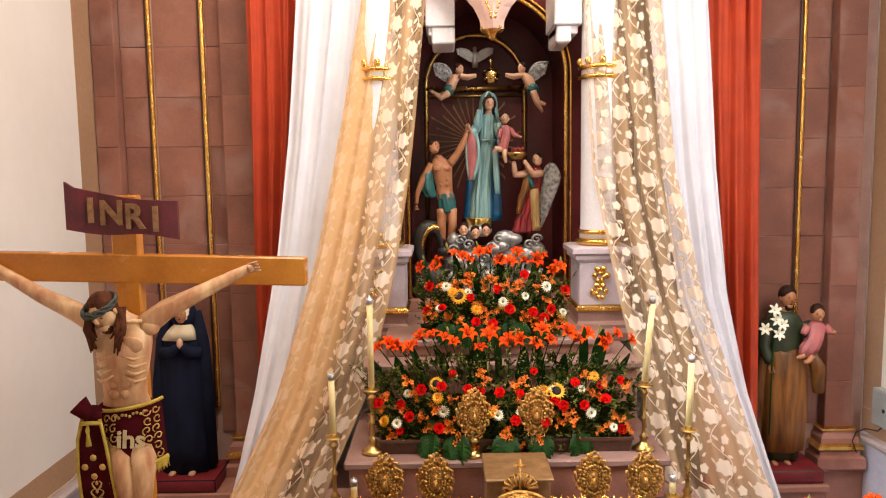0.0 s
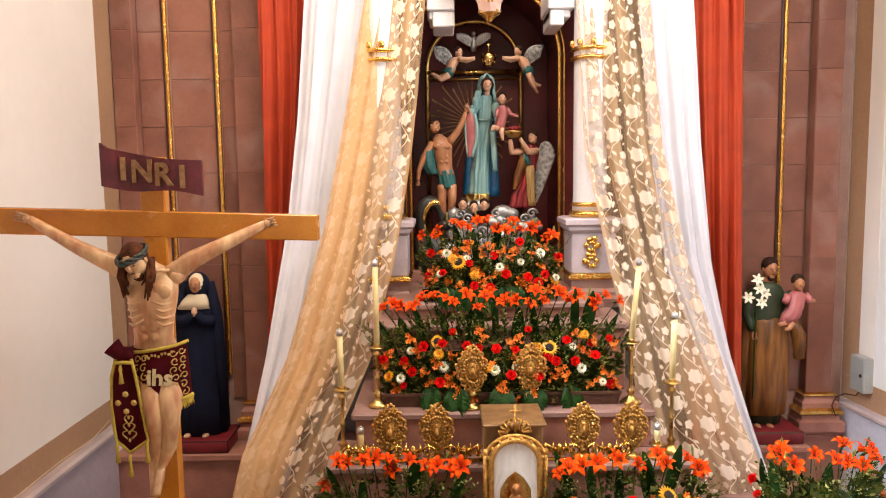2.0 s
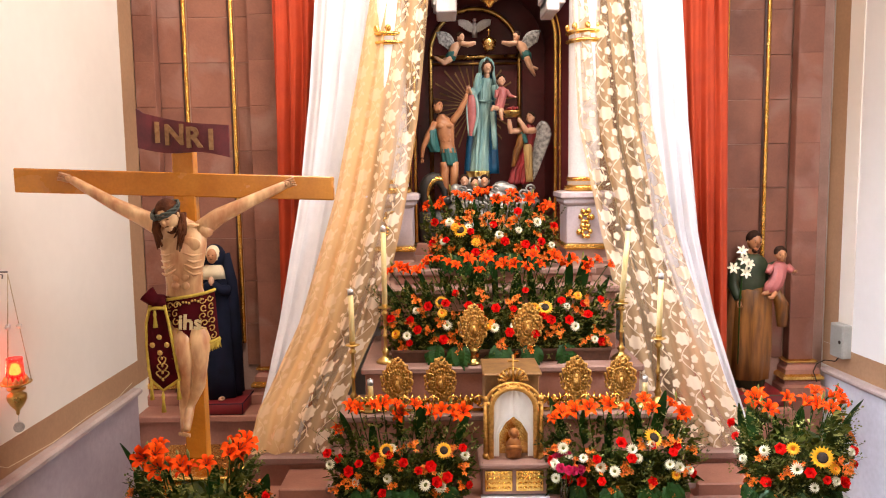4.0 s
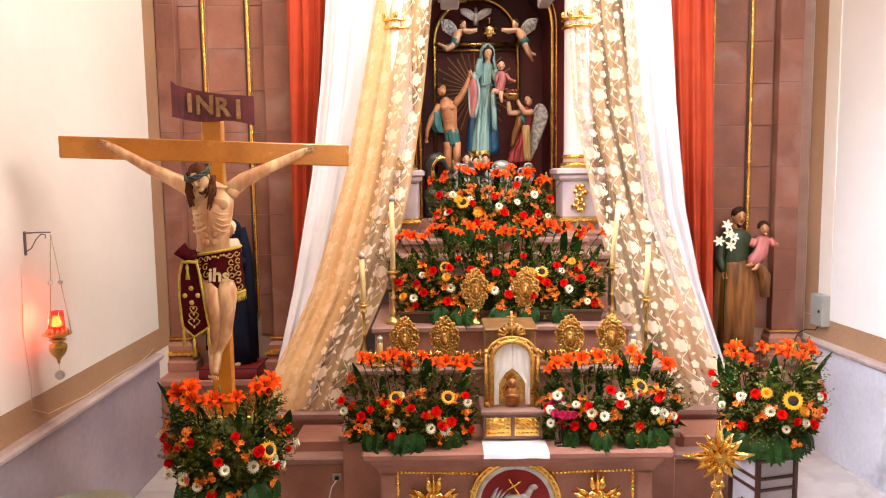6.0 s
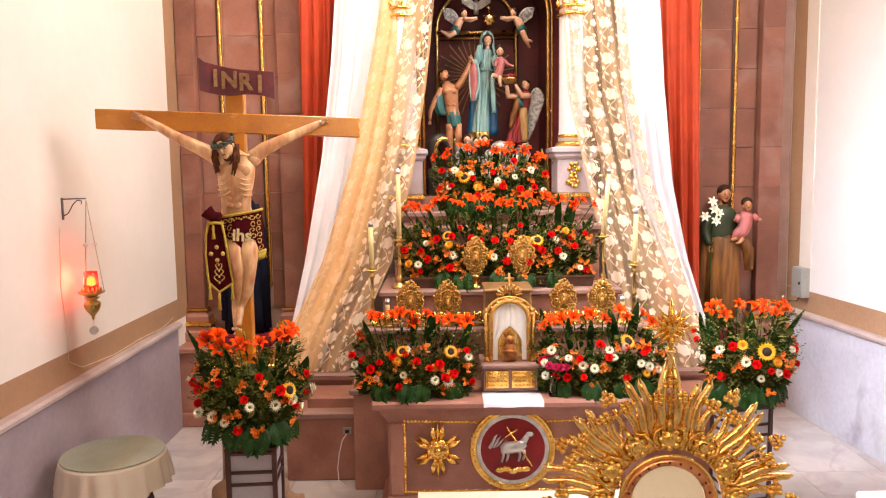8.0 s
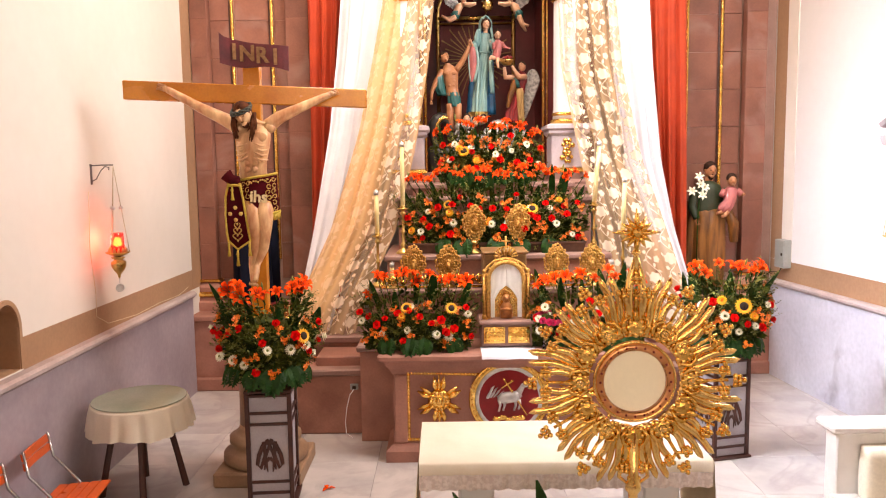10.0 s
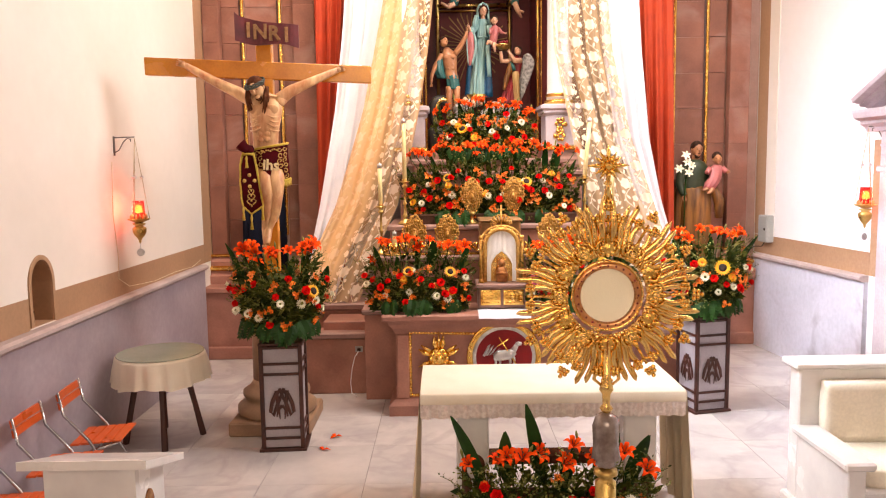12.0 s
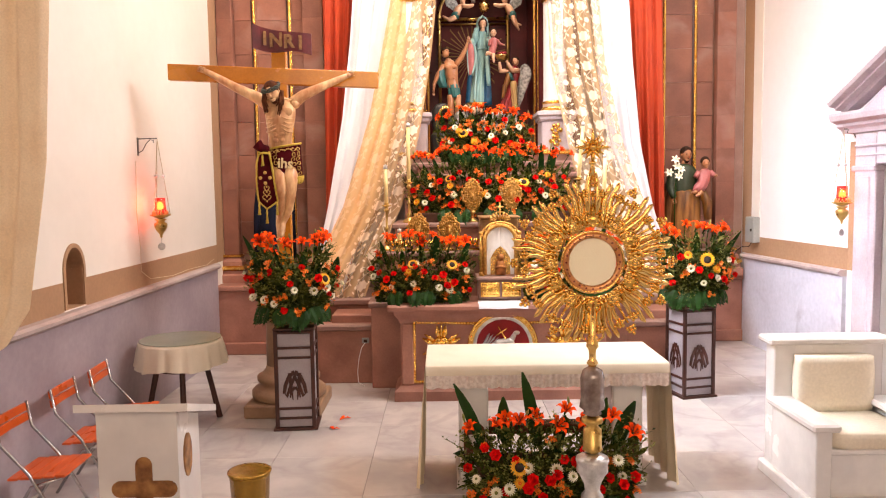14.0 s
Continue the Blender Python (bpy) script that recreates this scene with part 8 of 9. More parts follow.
def sword_mesh(length, width):
    bm = B()
    loops = []
    for k in range(7):
        u = k / 6
        w = width * math.sin(math.pi * (0.15 + 0.83 * u)) ** 0.7 * 0.5
        loops.append([(q * w, -0.12 * length * u * u + 0.25 * abs(q) * w, length * u) for q in (-1, 0, 1)])
    rings(bm, loops, 0, False, False)
    return mesh_of("sword_leaf", bm, [M_LEAF], True)


def monstera_mesh():
    """A drooping split leaf with lobed edges, a mid-rib and slots between the lobes."""
    bm = B()
    n = 7
    for s in (-1, 1):
        for k in range(n):
            u0, u1 = k / n, (k + 0.74) / n
            def rib(u):
                return Vector((0, -0.05 * math.sin(u * 2.2), -0.20 * u))
            w = 0.115 * math.sin(math.pi * (0.24 + 0.7 * (k + 0.4) / n))
            tip = rib(u1) + Vector((s * w, -0.02 - 0.02 * math.cos(k), -0.035))
            tip2 = rib(u0) + Vector((s * w * 0.95, -0.02, -0.012))
            mid0, mid1 = rib(u0) + Vector((s * w * 0.5, -0.025, -0.004)), rib(u1) + Vector((s * w * 0.5, -0.025, -0.02))
            v = [bm.verts.new(p) for p in (rib(u0), mid0, tip2, tip, mid1, rib(u1))]
            bm.faces.new((v[0], v[1], v[4], v[5]))
            bm.faces.new((v[1], v[2], v[3], v[4]))
        v = [bm.verts.new(p) for p in (Vector((0, 0, 0)), Vector((s * 0.03, -0.012, 0.02)), Vector((s * 0.03, -0.03, -0.18)), Vector((0, -0.045, -0.215)))]
        bm.faces.new(v)
    tube(bm, [(0, 0.03, 0.06), (0, 0, 0), (0, -0.042, -0.16)], [0.004, 0.004, 0.002], 5)
    return mesh_of("monstera_leaf", bm, [M_LEAF], False)


F_LILY, F_ROSE, F_MAGENTA = lily_mesh(), rose_mesh(M_ROSE), rose_mesh(M_MAGENTA)
F_DAISY = daisy_mesh(16, 0.034, 0.011, 0.010, M_DAISY, M_BUD, 3)
F_SUN = daisy_mesh(18, 0.045, 0.018, 0.032, M_SUNPETAL, M_SEED, 2)
F_GERBERA = daisy_mesh(16, 0.038, 0.014, 0.012, M_SUNPETAL, M_AMBER, 3)
F_AMBER = cluster_mesh()
F_SWORD, F_BROAD = sword_mesh(0.34, 0.06), sword_mesh(0.28, 0.085)
F_MONSTERA = monstera_mesh()


def facing(p, d, spin=0.0, size=1.0):
    q = Vector(d).to_track_quat("Z", "Y").to_matrix().to_4x4()
    return Matrix.Translation(p) @ q @ pose(0, 0, 0, 0, 0, math.degrees(spin)) @ Matrix.Diagonal((size, size, size, 1))


def arrangement(label, group, c, w, h, d, seed, lilies, roses, daisies, suns, gerberas, ambers, swords, monsteras, leaves, top=0.0, rise=0.8, arch=0.25, round_=False, pot=None, lily_z=None, sword_h=1.0, lily_s=0.86):
    """A bank of cut flowers. c: middle of its foot; w, h, d: half width, height and depth. Lilies stand in a row on top, the rest fills the face."""
    rng = random.Random(seed)
    t = thing("flower_arrangement", label, "flowers", group, Matrix.Translation(c))

    def spot(u, v):
        """A place on the bank's face: u from -1 to 1 across, v from 0 (foot) to 1 (crown)."""
        if round_:
            a = u * math.radians(115)
            r = 0.42 + 0.58 * math.sin(math.pi * min(1, 0.08 + 0.70 * v)) ** 0.8
            p = Vector((w * r * math.sin(a), -d * r * math.cos(a), h * v))
            nrm = Vector((math.sin(a), -math.cos(a), 0.25 + 0.9 * max(0, v - 0.5)))
        else:
            edge = 1 - 0.25 * abs(u) ** 3
            p = Vector((w * u * (0.86 + 0.14 * v), -d * math.cos(u * 1.1) * (1 - 0.65 * v * v), h * v * edge))
            nrm = Vector((0.5 * u, -1, 0.25 + 0.7 * v))
        return p, nrm.normalized()

    bm = B()
    for k in range(leaves):
        u, v = rng.uniform(-1.03, 1.03), rng.uniform(0.0, 1.0) ** 0.9
        if v > 0.62 and rng.random() < 0.6:
            continue
        p, nr = spot(u, max(0, v))
        p = p - nr * rng.uniform(0.01, 0.11)
        dirn = (nr + Vector((rng.uniform(-0.9, 0.9), rng.uniform(-0.5, 0.5), rng.uniform(-0.4, 1.1)))).normalized()
        side = dirn.cross(Vector((rng.uniform(-1, 1), rng.uniform(-1, 1), rng.uniform(-1, 1)))).normalized()
        L, W = rng.uniform(0.045, 0.125), rng.uniform(0.010, 0.026)
        bend = Vector((0, 0, -rng.uniform(0, 0.03)))
        q = [p, p + dirn * L * 0.5 + side * W, p + dirn * L + bend, p + dirn * L * 0.5 - side * W]
        f = bm.faces.new([bm.verts.new(x) for x in q])
        f.material_index = 0 if k % 9 else 1
        if k % 7 == 0:
            e = p + dirn * (L + 0.02)
            for j in range(4):
                o = Vector((rng.uniform(-0.025, 0.025), rng.uniform(-0.02, 0.02), rng.uniform(-0.02, 0.025)))
                tt = [e + o, e + o + Vector((0.009, 0, 0.006)), e + o + Vector((0, -0.004, 0.014)), e + o + Vector((-0.008, 0, 0.006))]
                bm.faces.new([bm.verts.new(x) for x in tt]).material_index = 1
    for k in range(leaves // 14):
        u, v = rng.uniform(-1.02, 1.02), rng.uniform(0.25, 1.0)
        p, nr = spot(u, v)
        dirn = (nr * 0.5 + Vector((0.7 * u + rng.uniform(-0.4, 0.4), rng.uniform(-0.2, 0.2), rng.uniform(0.4, 1.3)))).normalized()
        L = rng.uniform(0.08, 0.17)
        tube(bm, [p, p + dirn * L * 0.6, p + dirn * L + Vector((0, 0, -0.01))], 0.0016, 3, 0)
        for j in range(6):
            q = p + dirn * L * (0.45 + 0.11 * j)
            side = Vector((rng.uniform(-1, 1), rng.uniform(-1, 1), rng.uniform(-0.2, 1))).normalized()
            up = dirn.cross(side).normalized()
            w2, l2 = rng.uniform(0.004, 0.009), rng.uniform(0.016, 0.034)
            f = bm.faces.new([bm.verts.new(x) for x in (q, q + side * l2 * 0.5 + up * w2, q + side * l2, q + side * l2 * 0.5 - up * w2)])
            f.material_index = 1 if k % 3 == 0 else 0
    core = B()
    if round_:
        lathe(core, [(0.3 * w, 0.0), (0.6 * w, 0.25 * h), (0.72 * w, 0.5 * h), (0.5 * w, 0.72 * h), (0.2 * w, 0.78 * h)], (0, 0, 0), 14, 0, 0, 0, d / w)
    else:
        rings(core, [[(w * 0.9 * u * (1 - 0.2 * v), y * d * (1 - 0.5 * v), h * v * 0.9 * (1 - 0.3 * abs(u) ** 3)) for u, y in [(-1, 0.3)] + [(-1 + 0.25 * k, -0.72 * math.cos((-1 + 0.25 * k) * 1.1)) for k in range(9)] + [(1, 0.3)]] for v in (0, 0.3, 0.5, 0.66)])
    merge(bm, core)
    tagged(part("foliage", bm, [M_FERN, M_BUD], t, "dense mixed greenery with yellow-green buds"), kind="stuff")

    def put(name, me, n, v0, v1, size, out=0.03, u_span=0.97):
        for k in range(n):
            u = u_span * (-1 + 2 * (k + 0.5 + rng.uniform(-0.42, 0.42)) / n)
            p, nr = spot(u, rng.uniform(v0, v1))
            dr = nr + Vector((rng.uniform(-0.35, 0.35), rng.uniform(-0.1, 0.1), rng.uniform(-0.25, 0.35)))
            part(name, me, None, t, "", False, facing(p + nr * rng.uniform(0.4, 1.3) * out, dr, rng.uniform(0, 6), size * rng.uniform(0.85, 1.2)))

    lz = lily_z or h
    for k in range(lilies):
        u = 0.94 * (-1 + 2 * (k + 0.5 + rng.uniform(-0.35, 0.35)) / max(1, lilies))
        p, nr = spot(u, 0.97)
        if round_:
            a = u * math.radians(150)
            p = Vector((w * 0.85 * math.sin(a), -d * 0.62 * math.cos(a), 0))
        p.z = lz * (1 - arch * abs(u) ** 3) + rng.uniform(-0.07, 0.03) * (1.0 if k % 3 else 1.4)
        p.y -= rng.uniform(-0.02, 0.05)
        dr = Vector((0.35 * u + rng.uniform(-0.9, 0.9), -0.9 + rng.uniform(-0.2, 0.6), 0.9 + rng.uniform(-0.5, 0.9)))
        fl = part("lily", F_LILY, None, t, "", False, facing(p, dr, rng.uniform(0, 6), lily_s * rng.uniform(0.8, 1.2)))
        st = B()
        tube(st, [(p.x * 0.75, p.y * 0.5 + 0.02, max(0.02, p.z - 0.34)), (p.x, p.y + 0.02, p.z - 0.01)], 0.004, 4)
        part("stem", st, M_LEAF, t)
        if k % 3 == 0:
            bd = B()
            tube(bd, [(0, 0, -0.06), (0, 0, 0), (0, 0, 0.03), (0, 0, 0.055)], [0.003, 0.007, 0.01, 0.003], 6)
            part("lily_bud", bd, M_BUD, t, "", True, facing(p + Vector((rng.uniform(-0.06, 0.06), 0.02, 0.05)), (rng.uniform(-0.4, 0.4), -0.2, 1)))
    put("rose", F_ROSE, roses, 0.15, rise, 1.0, 0.085)
    put("daisy", F_DAISY, daisies, 0.2, rise - 0.1, 1.05, 0.085)
    put("sunflower", F_SUN, suns, 0.5, rise - 0.05, 1.05, 0.085, 0.6)
    put("gerbera", F_GERBERA, gerberas, 0.3, rise, 1.0, 0.08)
    put("amber_spray", F_AMBER, ambers, 0.06, rise, 0.78, 0.055)
    for k in range(swords):
        u = 0.9 * (-1 + 2 * (k + 0.5 + rng.uniform(-0.3, 0.3)) / swords)
        p, nr = spot(u, 0.72)
        z = rng.uniform(0.45, 0.75) * h
        part("sword_leaf", (F_SWORD, F_BROAD)[k % 2], None, t, "", False, Matrix.Translation((p.x, p.y * 0.4 + 0.03, z)) @ pose(0, 0, 0, rng.uniform(-6, 10), 26 * u + rng.uniform(-8, 8), rng.uniform(-40, 40)) @ Matrix.Scale(sword_h * rng.uniform(0.85, 1.15), 4))
    for k in range(monsteras):
        u = 0.8 * (-1 + 2 * (k + 0.5 + rng.uniform(-0.25, 0.25)) / monsteras)
        p, nr = spot(u, 0.10)
        a = u * 60
        part("monstera_leaf", F_MONSTERA, None, t, "", False, Matrix.Translation(p + nr * 0.035 + Vector((0, 0, 0.06))) @ pose(0, 0, 0, rng.uniform(-18, 6), rng.uniform(-14, 14), a * (1.6 if round_ else 0.6)) @ Matrix.Scale(rng.uniform(0.7, 0.95), 4))
    if pot:
        part(pot[0], pot[1], pot[2], t, pot[3])
    return t


def trough(x0, x1, y0, y1, z0, z1):
    bm = B()
    rings(bm, [[(x0 + o, y0 + o, z), (x1 - o, y0 + o, z), (x1 - o, y1 - o, z), (x0 + o, y1 - o, z)] for o, z in ((0.02, z0), (0.0, z1 - 0.02), (-0.006, z1 - 0.02), (-0.006, z1), (0.01, z1), (0.02, z0 + 0.03))])
    return ("trough", bm, M_BASKET, "brown trough")


G = "flower arrangements of the altar"
arrangement("orange lilies over roses and sunflowers below the niche", G, (0.38, 5.92, 2.51), 0.60, 0.55, 0.22, 11, 16, 14, 7, 1, 4, 44, 6, 6, 1900, lily_z=0.62, lily_s=0.76, pot=trough(-0.4, 0.4, -0.14, 0.1, -0.008, 0.12))
arrangement("long bank of orange lilies, roses and daisies on the gradine", G, (0.42, 5.40, 1.81), 1.0, 0.68, 0.26, 12, 24, 24, 10, 2, 5, 52, 13, 5, 3300, lily_z=0.80, lily_s=0.78, arch=0.08, pot=trough(-0.9, 0.9, -0.26, 0.1, -0.008, 0.10), sword_h=1.15)
arrangement("orange lilies, sunflower and roses on the altar beside the tabernacle", G, (-0.37, 4.48, 1.008), 0.55, 0.56, 0.24, 13, 12, 14, 7, 2, 2, 18, 5, 4, 1500, lily_z=0.68, pot=trough(-0.4, 0.4, -0.12, 0.12, -0.002, 0.12))
arrangement("orange lilies, white daisies and roses at the altar's end", G, (1.22, 4.48, 1.008), 0.58, 0.56, 0.24, 14, 12, 12, 11, 1, 1, 18, 6, 4, 1600, lily_z=0.70, pot=trough(-0.4, 0.4, -0.12, 0.12, -0.002, 0.12), sword_h=1.2)
arrangement("round bouquet of lilies, roses and a sunflower on its stand", G, (-1.53, 3.46, 1.0), 0.33, 0.66, 0.30, 15, 14, 16, 10, 1, 0, 24, 6, 6, 1800, lily_z=0.74, arch=0.12, round_=True)
arrangement("round bouquet of lilies and daisies on the far stand", G, (2.44, 4.30, 0.99), 0.33, 0.66, 0.30, 16, 12, 10, 9, 1, 2, 20, 7, 6, 1800, lily_z=0.78, arch=0.12, round_=True)
arrangement("low bank of lilies, roses and daisies before the table", G, (0.56, 1.60, 0.02), 0.60, 0.58, 0.26, 17, 11, 20, 9, 1, 1, 20, 6, 5, 3000, lily_z=0.64, rise=0.80, pot=trough(-0.5, 0.5, -0.1, 0.16, -0.02, 0.30), sword_h=1.5)
# a small vase of magenta roses at the foot of the tabernacle
v = thing("rose_vase", "clear glass vase of magenta roses on the altar", "vase", "", Matrix.Translation((0.80, 4.26, 1.006)))
bm = B()
lathe(bm, [(0.035, 0), (0.04, 0.01), (0.035, 0.1), (0.05, 0.19), (0.045, 0.19), (0.03, 0.1), (0.034, 0.015)], (0, 0, 0), 16)
part("vase", bm, M_CRYSTAL, v, "clear glass", True)
bm = B()
rng = random.Random(5)
for k in range(60):
    a, e = rng.uniform(0, 6.28), rng.uniform(0.2, 1.4)
    p = Vector((0.08 * math.cos(a) * math.cos(e), 0.08 * math.sin(a) * math.cos(e), 0.2 + 0.1 * math.sin(e)))
    q = p + Vector((rng.uniform(-0.03, 0.03), rng.uniform(-0.03, 0.03), 0.04))
    bm.faces.new([bm.verts.new(x) for x in (p, p + Vector((0.012, 0, 0.02)), q, p + Vector((-0.012, 0, 0.02)))])
for k in range(8):
    a = k * 0.785
    tube(bm, [(0.012 * math.cos(a), 0.012 * math.sin(a), 0.02), (0.06 * math.cos(a), 0.06 * math.sin(a), 0.24)], 0.004, 4)
part("greenery", bm, M_FERN, v)
for k in range(14):
    a, e = k * 2.4, 0.25 + 1.1 * ((k * 0.618) % 1)
    d = Vector((math.cos(a) * math.cos(e), math.sin(a) * math.cos(e), math.sin(e)))
    part("rose", F_MAGENTA if k % 4 else F_DAISY, None, v, "", False, facing(Vector((0, 0, 0.22)) + d * 0.105, d, k, 1.0))

father_statue()


# ---- gilt altar furniture ----
def candlestick(x, y, foot, cup, top, lean, label):
    t = thing("candlestick", label, "candlestick", "altar candlesticks", Matrix.Translation((x, y, foot)))
    h = cup - foot
    bm = B()
    lathe(bm, [(0.075, 0.001), (0.08, 0.012), (0.06, 0.03), (0.03, 0.05), (0.022, 0.07), (0.035, 0.09), (0.02, 0.11), (0.016, 0.13), (0.013, 0.45 * h), (0.022, 0.47 * h), (0.022, 0.5 * h), (0.013, 0.53 * h), (0.014, 0.84 * h),
               (0.028, 0.87 * h), (0.03, 0.90 * h), (0.015, 0.93 * h), (0.025, 0.965 * h), (0.058, 0.99 * h), (0.06, h), (0.03, h + 0.004)], (0, 0, 0), 18)
    part("stem", bm, M_BRASS, t, "turned brass stem", True)
    bm = B()
    lathe(bm, [(0.024, h + 0.004), (0.026, h + 0.02), (0.022, h + 0.03)], (0, 0, 0), 14)
    part("socket", bm, M_BRASS, t, "", True)
    bm = B()
    L = top - cup
    tube(bm, [(0, 0, h + 0.01), (lean * L * 0.5, 0, h + L * 0.5), (lean * L, 0, h + L - 0.04)], [0.0235, 0.022, 0.0215], 14)
    part("candle", bm, M_WAX, t, "ivory wax candle", True)
    bm = B()
    tube(bm, [(lean * L - lean * 0.045, 0, h + L - 0.045), (lean * L, 0, h + L)], [0.024, 0.023], 14)
    tube(bm, [(lean * L, 0, h + L), (lean * L, 0, h + L + 0.012)], [0.008, 0.006], 8)
    part("follower", bm, M_SILVER, t, "silvery candle follower", True)
    return t


candlestick(-0.53, 5.19, 1.802, 2.265, 2.93, 0.0, "tall brass candlestick with a slender ivory candle")
candlestick(-0.773, 4.95, 1.502, 2.01, 2.455, -0.01, "brass candlestick with a shorter ivory candle")
candlestick(1.41, 5.19, 1.802, 2.275, 2.91, 0.08, "tall brass candlestick with a leaning ivory candle")
candlestick(1.65, 4.95, 1.502, 2.03, 2.545, 0.02, "brass candlestick with a shorter ivory candle")
candlestick(-0.63, 4.86, 1.502, 1.60, 1.75, 0.0, "low brass candlestick with a candle stub")
candlestick(1.52, 4.86, 1.502, 1.60, 1.75, 0.0, "low brass candlestick with a candle stub")


def reliquary_meshes():
    """Carved oval wreath, inner oval bead, relic capsule."""
    rng = random.Random(3)
    bm = B()
    for ring, (r, n, s) in enumerate(((0.128, 34, 0.017), (0.104, 28, 0.016), (0.080, 22, 0.015))):
        for k in range(n):
            a = 2 * math.pi * k / n
            rr = r * (1 + 0.10 * math.cos(4 * a) * (ring == 0)) + rng.uniform(-0.008, 0.008)
            ball(bm, (rr * math.cos(a), -0.012 * ring - 0.008 * rng.random(), 1.22 * rr * math.sin(a)), (s * rng.uniform(0.8, 1.3), 0.014, s * rng.uniform(0.7, 1.1)), 0, 6, pose(0, 0, 0, 0, rng.uniform(-60, 60), 0))
    for k in range(14):
        a = 2 * math.pi * k / 14
        c, s2 = math.cos(a), math.sin(a)
        tube(bm, [(0.09 * c, 0, 0.11 * s2), (0.125 * c - 0.02 * s2, -0.02, 0.15 * s2 + 0.02 * c), (0.145 * c + 0.012 * s2, -0.008, 0.165 * s2 - 0.012 * c), (0.13 * c + 0.025 * s2, -0.016, 0.15 * s2 - 0.025 * c)], [0.014, 0.011, 0.009, 0.005], 6)
    lathe_b = B()
    lathe(lathe_b, [(0.115, 0.0), (0.12, 0.006), (0.115, 0.014), (0.001, 0.016)], (0, 0, 0), 20, 0, 0, 0, 1.25)
    merge(bm, lathe_b, pose(0, 0.012, 0, 90, 0, 0))
    wreath = mesh_of("wreath", bm, M_OLDGOLD, True)
    bm = B()
    for k in range(22):
        a = 2 * math.pi * k / 22
        ball(bm, (0.052 * math.cos(a), -0.028, 0.068 * math.sin(a)), 0.009, 0, 6)
    ball(bm, (0, -0.018, 0), (0.05, 0.018, 0.066), 0, 14)
    tube(bm, [(0, -0.035, -0.045), (0, -0.045, -0.01), (0, -0.04, 0.02)], [0.026, 0.02, 0.012], 8)
    ball(bm, (0, -0.042, 0.032), 0.016, 0, 8)
    return wreath, mesh_of("capsule", bm, M_OLDGOLD, True)


R_WREATH, R_CAPSULE = reliquary_meshes()


def reliquary(x, y, zc, foot, size, turn):
    t = thing("reliquary", "gilded reliquary with a carved oval wreath frame", "reliquary", "altar reliquaries", Matrix.Translation((x, y, foot)) @ pose(0, 0, 0, 0, 0, turn))
    h = zc - foot
    part("wreath", R_WREATH, None, t, "", False, Matrix.Translation((0, 0, h)) @ Matrix.Diagonal((0.84 * size, size, size, 1)))
    part("capsule", R_CAPSULE, None, t, "", False, Matrix.Translation((0, 0, h)) @ Matrix.Diagonal((0.84 * size, size, size, 1)))
    bm = B()
    k = h - 0.13 * size
    lathe(bm, [(0.07, 0.001), (0.075, 0.01), (0.05, 0.03), (0.02, 0.05), (0.016, k * 0.5), (0.04, k * 0.58), (0.045, k * 0.66), (0.02, k * 0.75), (0.015, k)], (0, 0.01, 0), 16)
    part("foot", bm, M_BRASS, t, "turned brass foot", True)
    for s in (-1, 1):
        bm = B()
        tube(bm, [(s * 0.015, 0, k * 0.7), (s * 0.06, -0.005, k * 0.8), (s * 0.055, 0, k * 1.0), (s * 0.025, 0, k * 0.95)], [0.008, 0.008, 0.007, 0.005], 6)
        part("scroll", bm, M_GILT, t, "", True)


for x, y, zc, foot, size, turn in ((0.19, 5.10, 2.11, 1.802, 1.0, 4), (0.63, 5.10, 2.115, 1.802, 1.0, -4), (-0.42, 4.86, 1.735, 1.502, 1.02, 3), (-0.08, 4.86, 1.735, 1.502, 1.02, 0), (0.98, 4.86, 1.735, 1.502, 1.0, -3), (1.33, 4.86, 1.735, 1.502, 1.0, -5)):
    reliquary(x, y, zc, foot, size, turn)


def scroll_crest(x, y, z, w):
    """Low pierced gilt scrollwork standing on the gradine between the reliquaries."""
    t = thing("scroll_crest", "low gilt scrollwork crest along the gradine", "ornament", "gilt crests")
    for s in (-1, 1):
        bm = B()
        pts, rad = [], []
        for k in range(22):
            u = k / 21
            a = 4.2 * math.pi * max(0, u - 0.45)
            r = 0.06 * (1.4 - u)
            if u < 0.45:
                pts.append((x + s * w * u * 1.6, y, z + 0.05 + 0.05 * math.sin(u * 7)))
            else:
                pts.append((x + s * (w * 0.72 + r * math.sin(a)), y - 0.01, z + 0.09 - r * math.cos(a) * 0.9))
            rad.append(0.012 * (1.2 - 0.6 * u))
        tube(bm, pts, rad, 6)
        sc = part("scroll", bm, M_GOLD, t, "", True)
        for k in range(2):
            bm = B()
            u = (k + 0.7) / 2.4
            tube(bm, [(x + s * w * u, y, z + 0.05), (x + s * w * (u + 0.08), y - 0.02, z + 0.11), (x + s * w * (u + 0.02), y, z + 0.15)], [0.014, 0.012, 0.003], 6)
            part("leaf", bm, M_GOLD, sc, "", True)
    bm = B()
    tube(bm, [(x - w, y + 0.01, z + 0.013), (x + w, y + 0.01, z + 0.013)], 0.013, 6)
    part("foot_rail", bm, M_GOLD, t, "", True)
    bm = B()
    ball(bm, (x, y - 0.01, z + 0.08), (0.03, 0.02, 0.055), 0, 8)
    part("boss", bm, M_GOLD, t, "", True)


for x, w in ((-0.25, 0.15), (0.12, 0.13), (0.80, 0.13), (1.16, 0.15), (-0.62, 0.12)):
    scroll_crest(x, 4.80, 1.502, w)


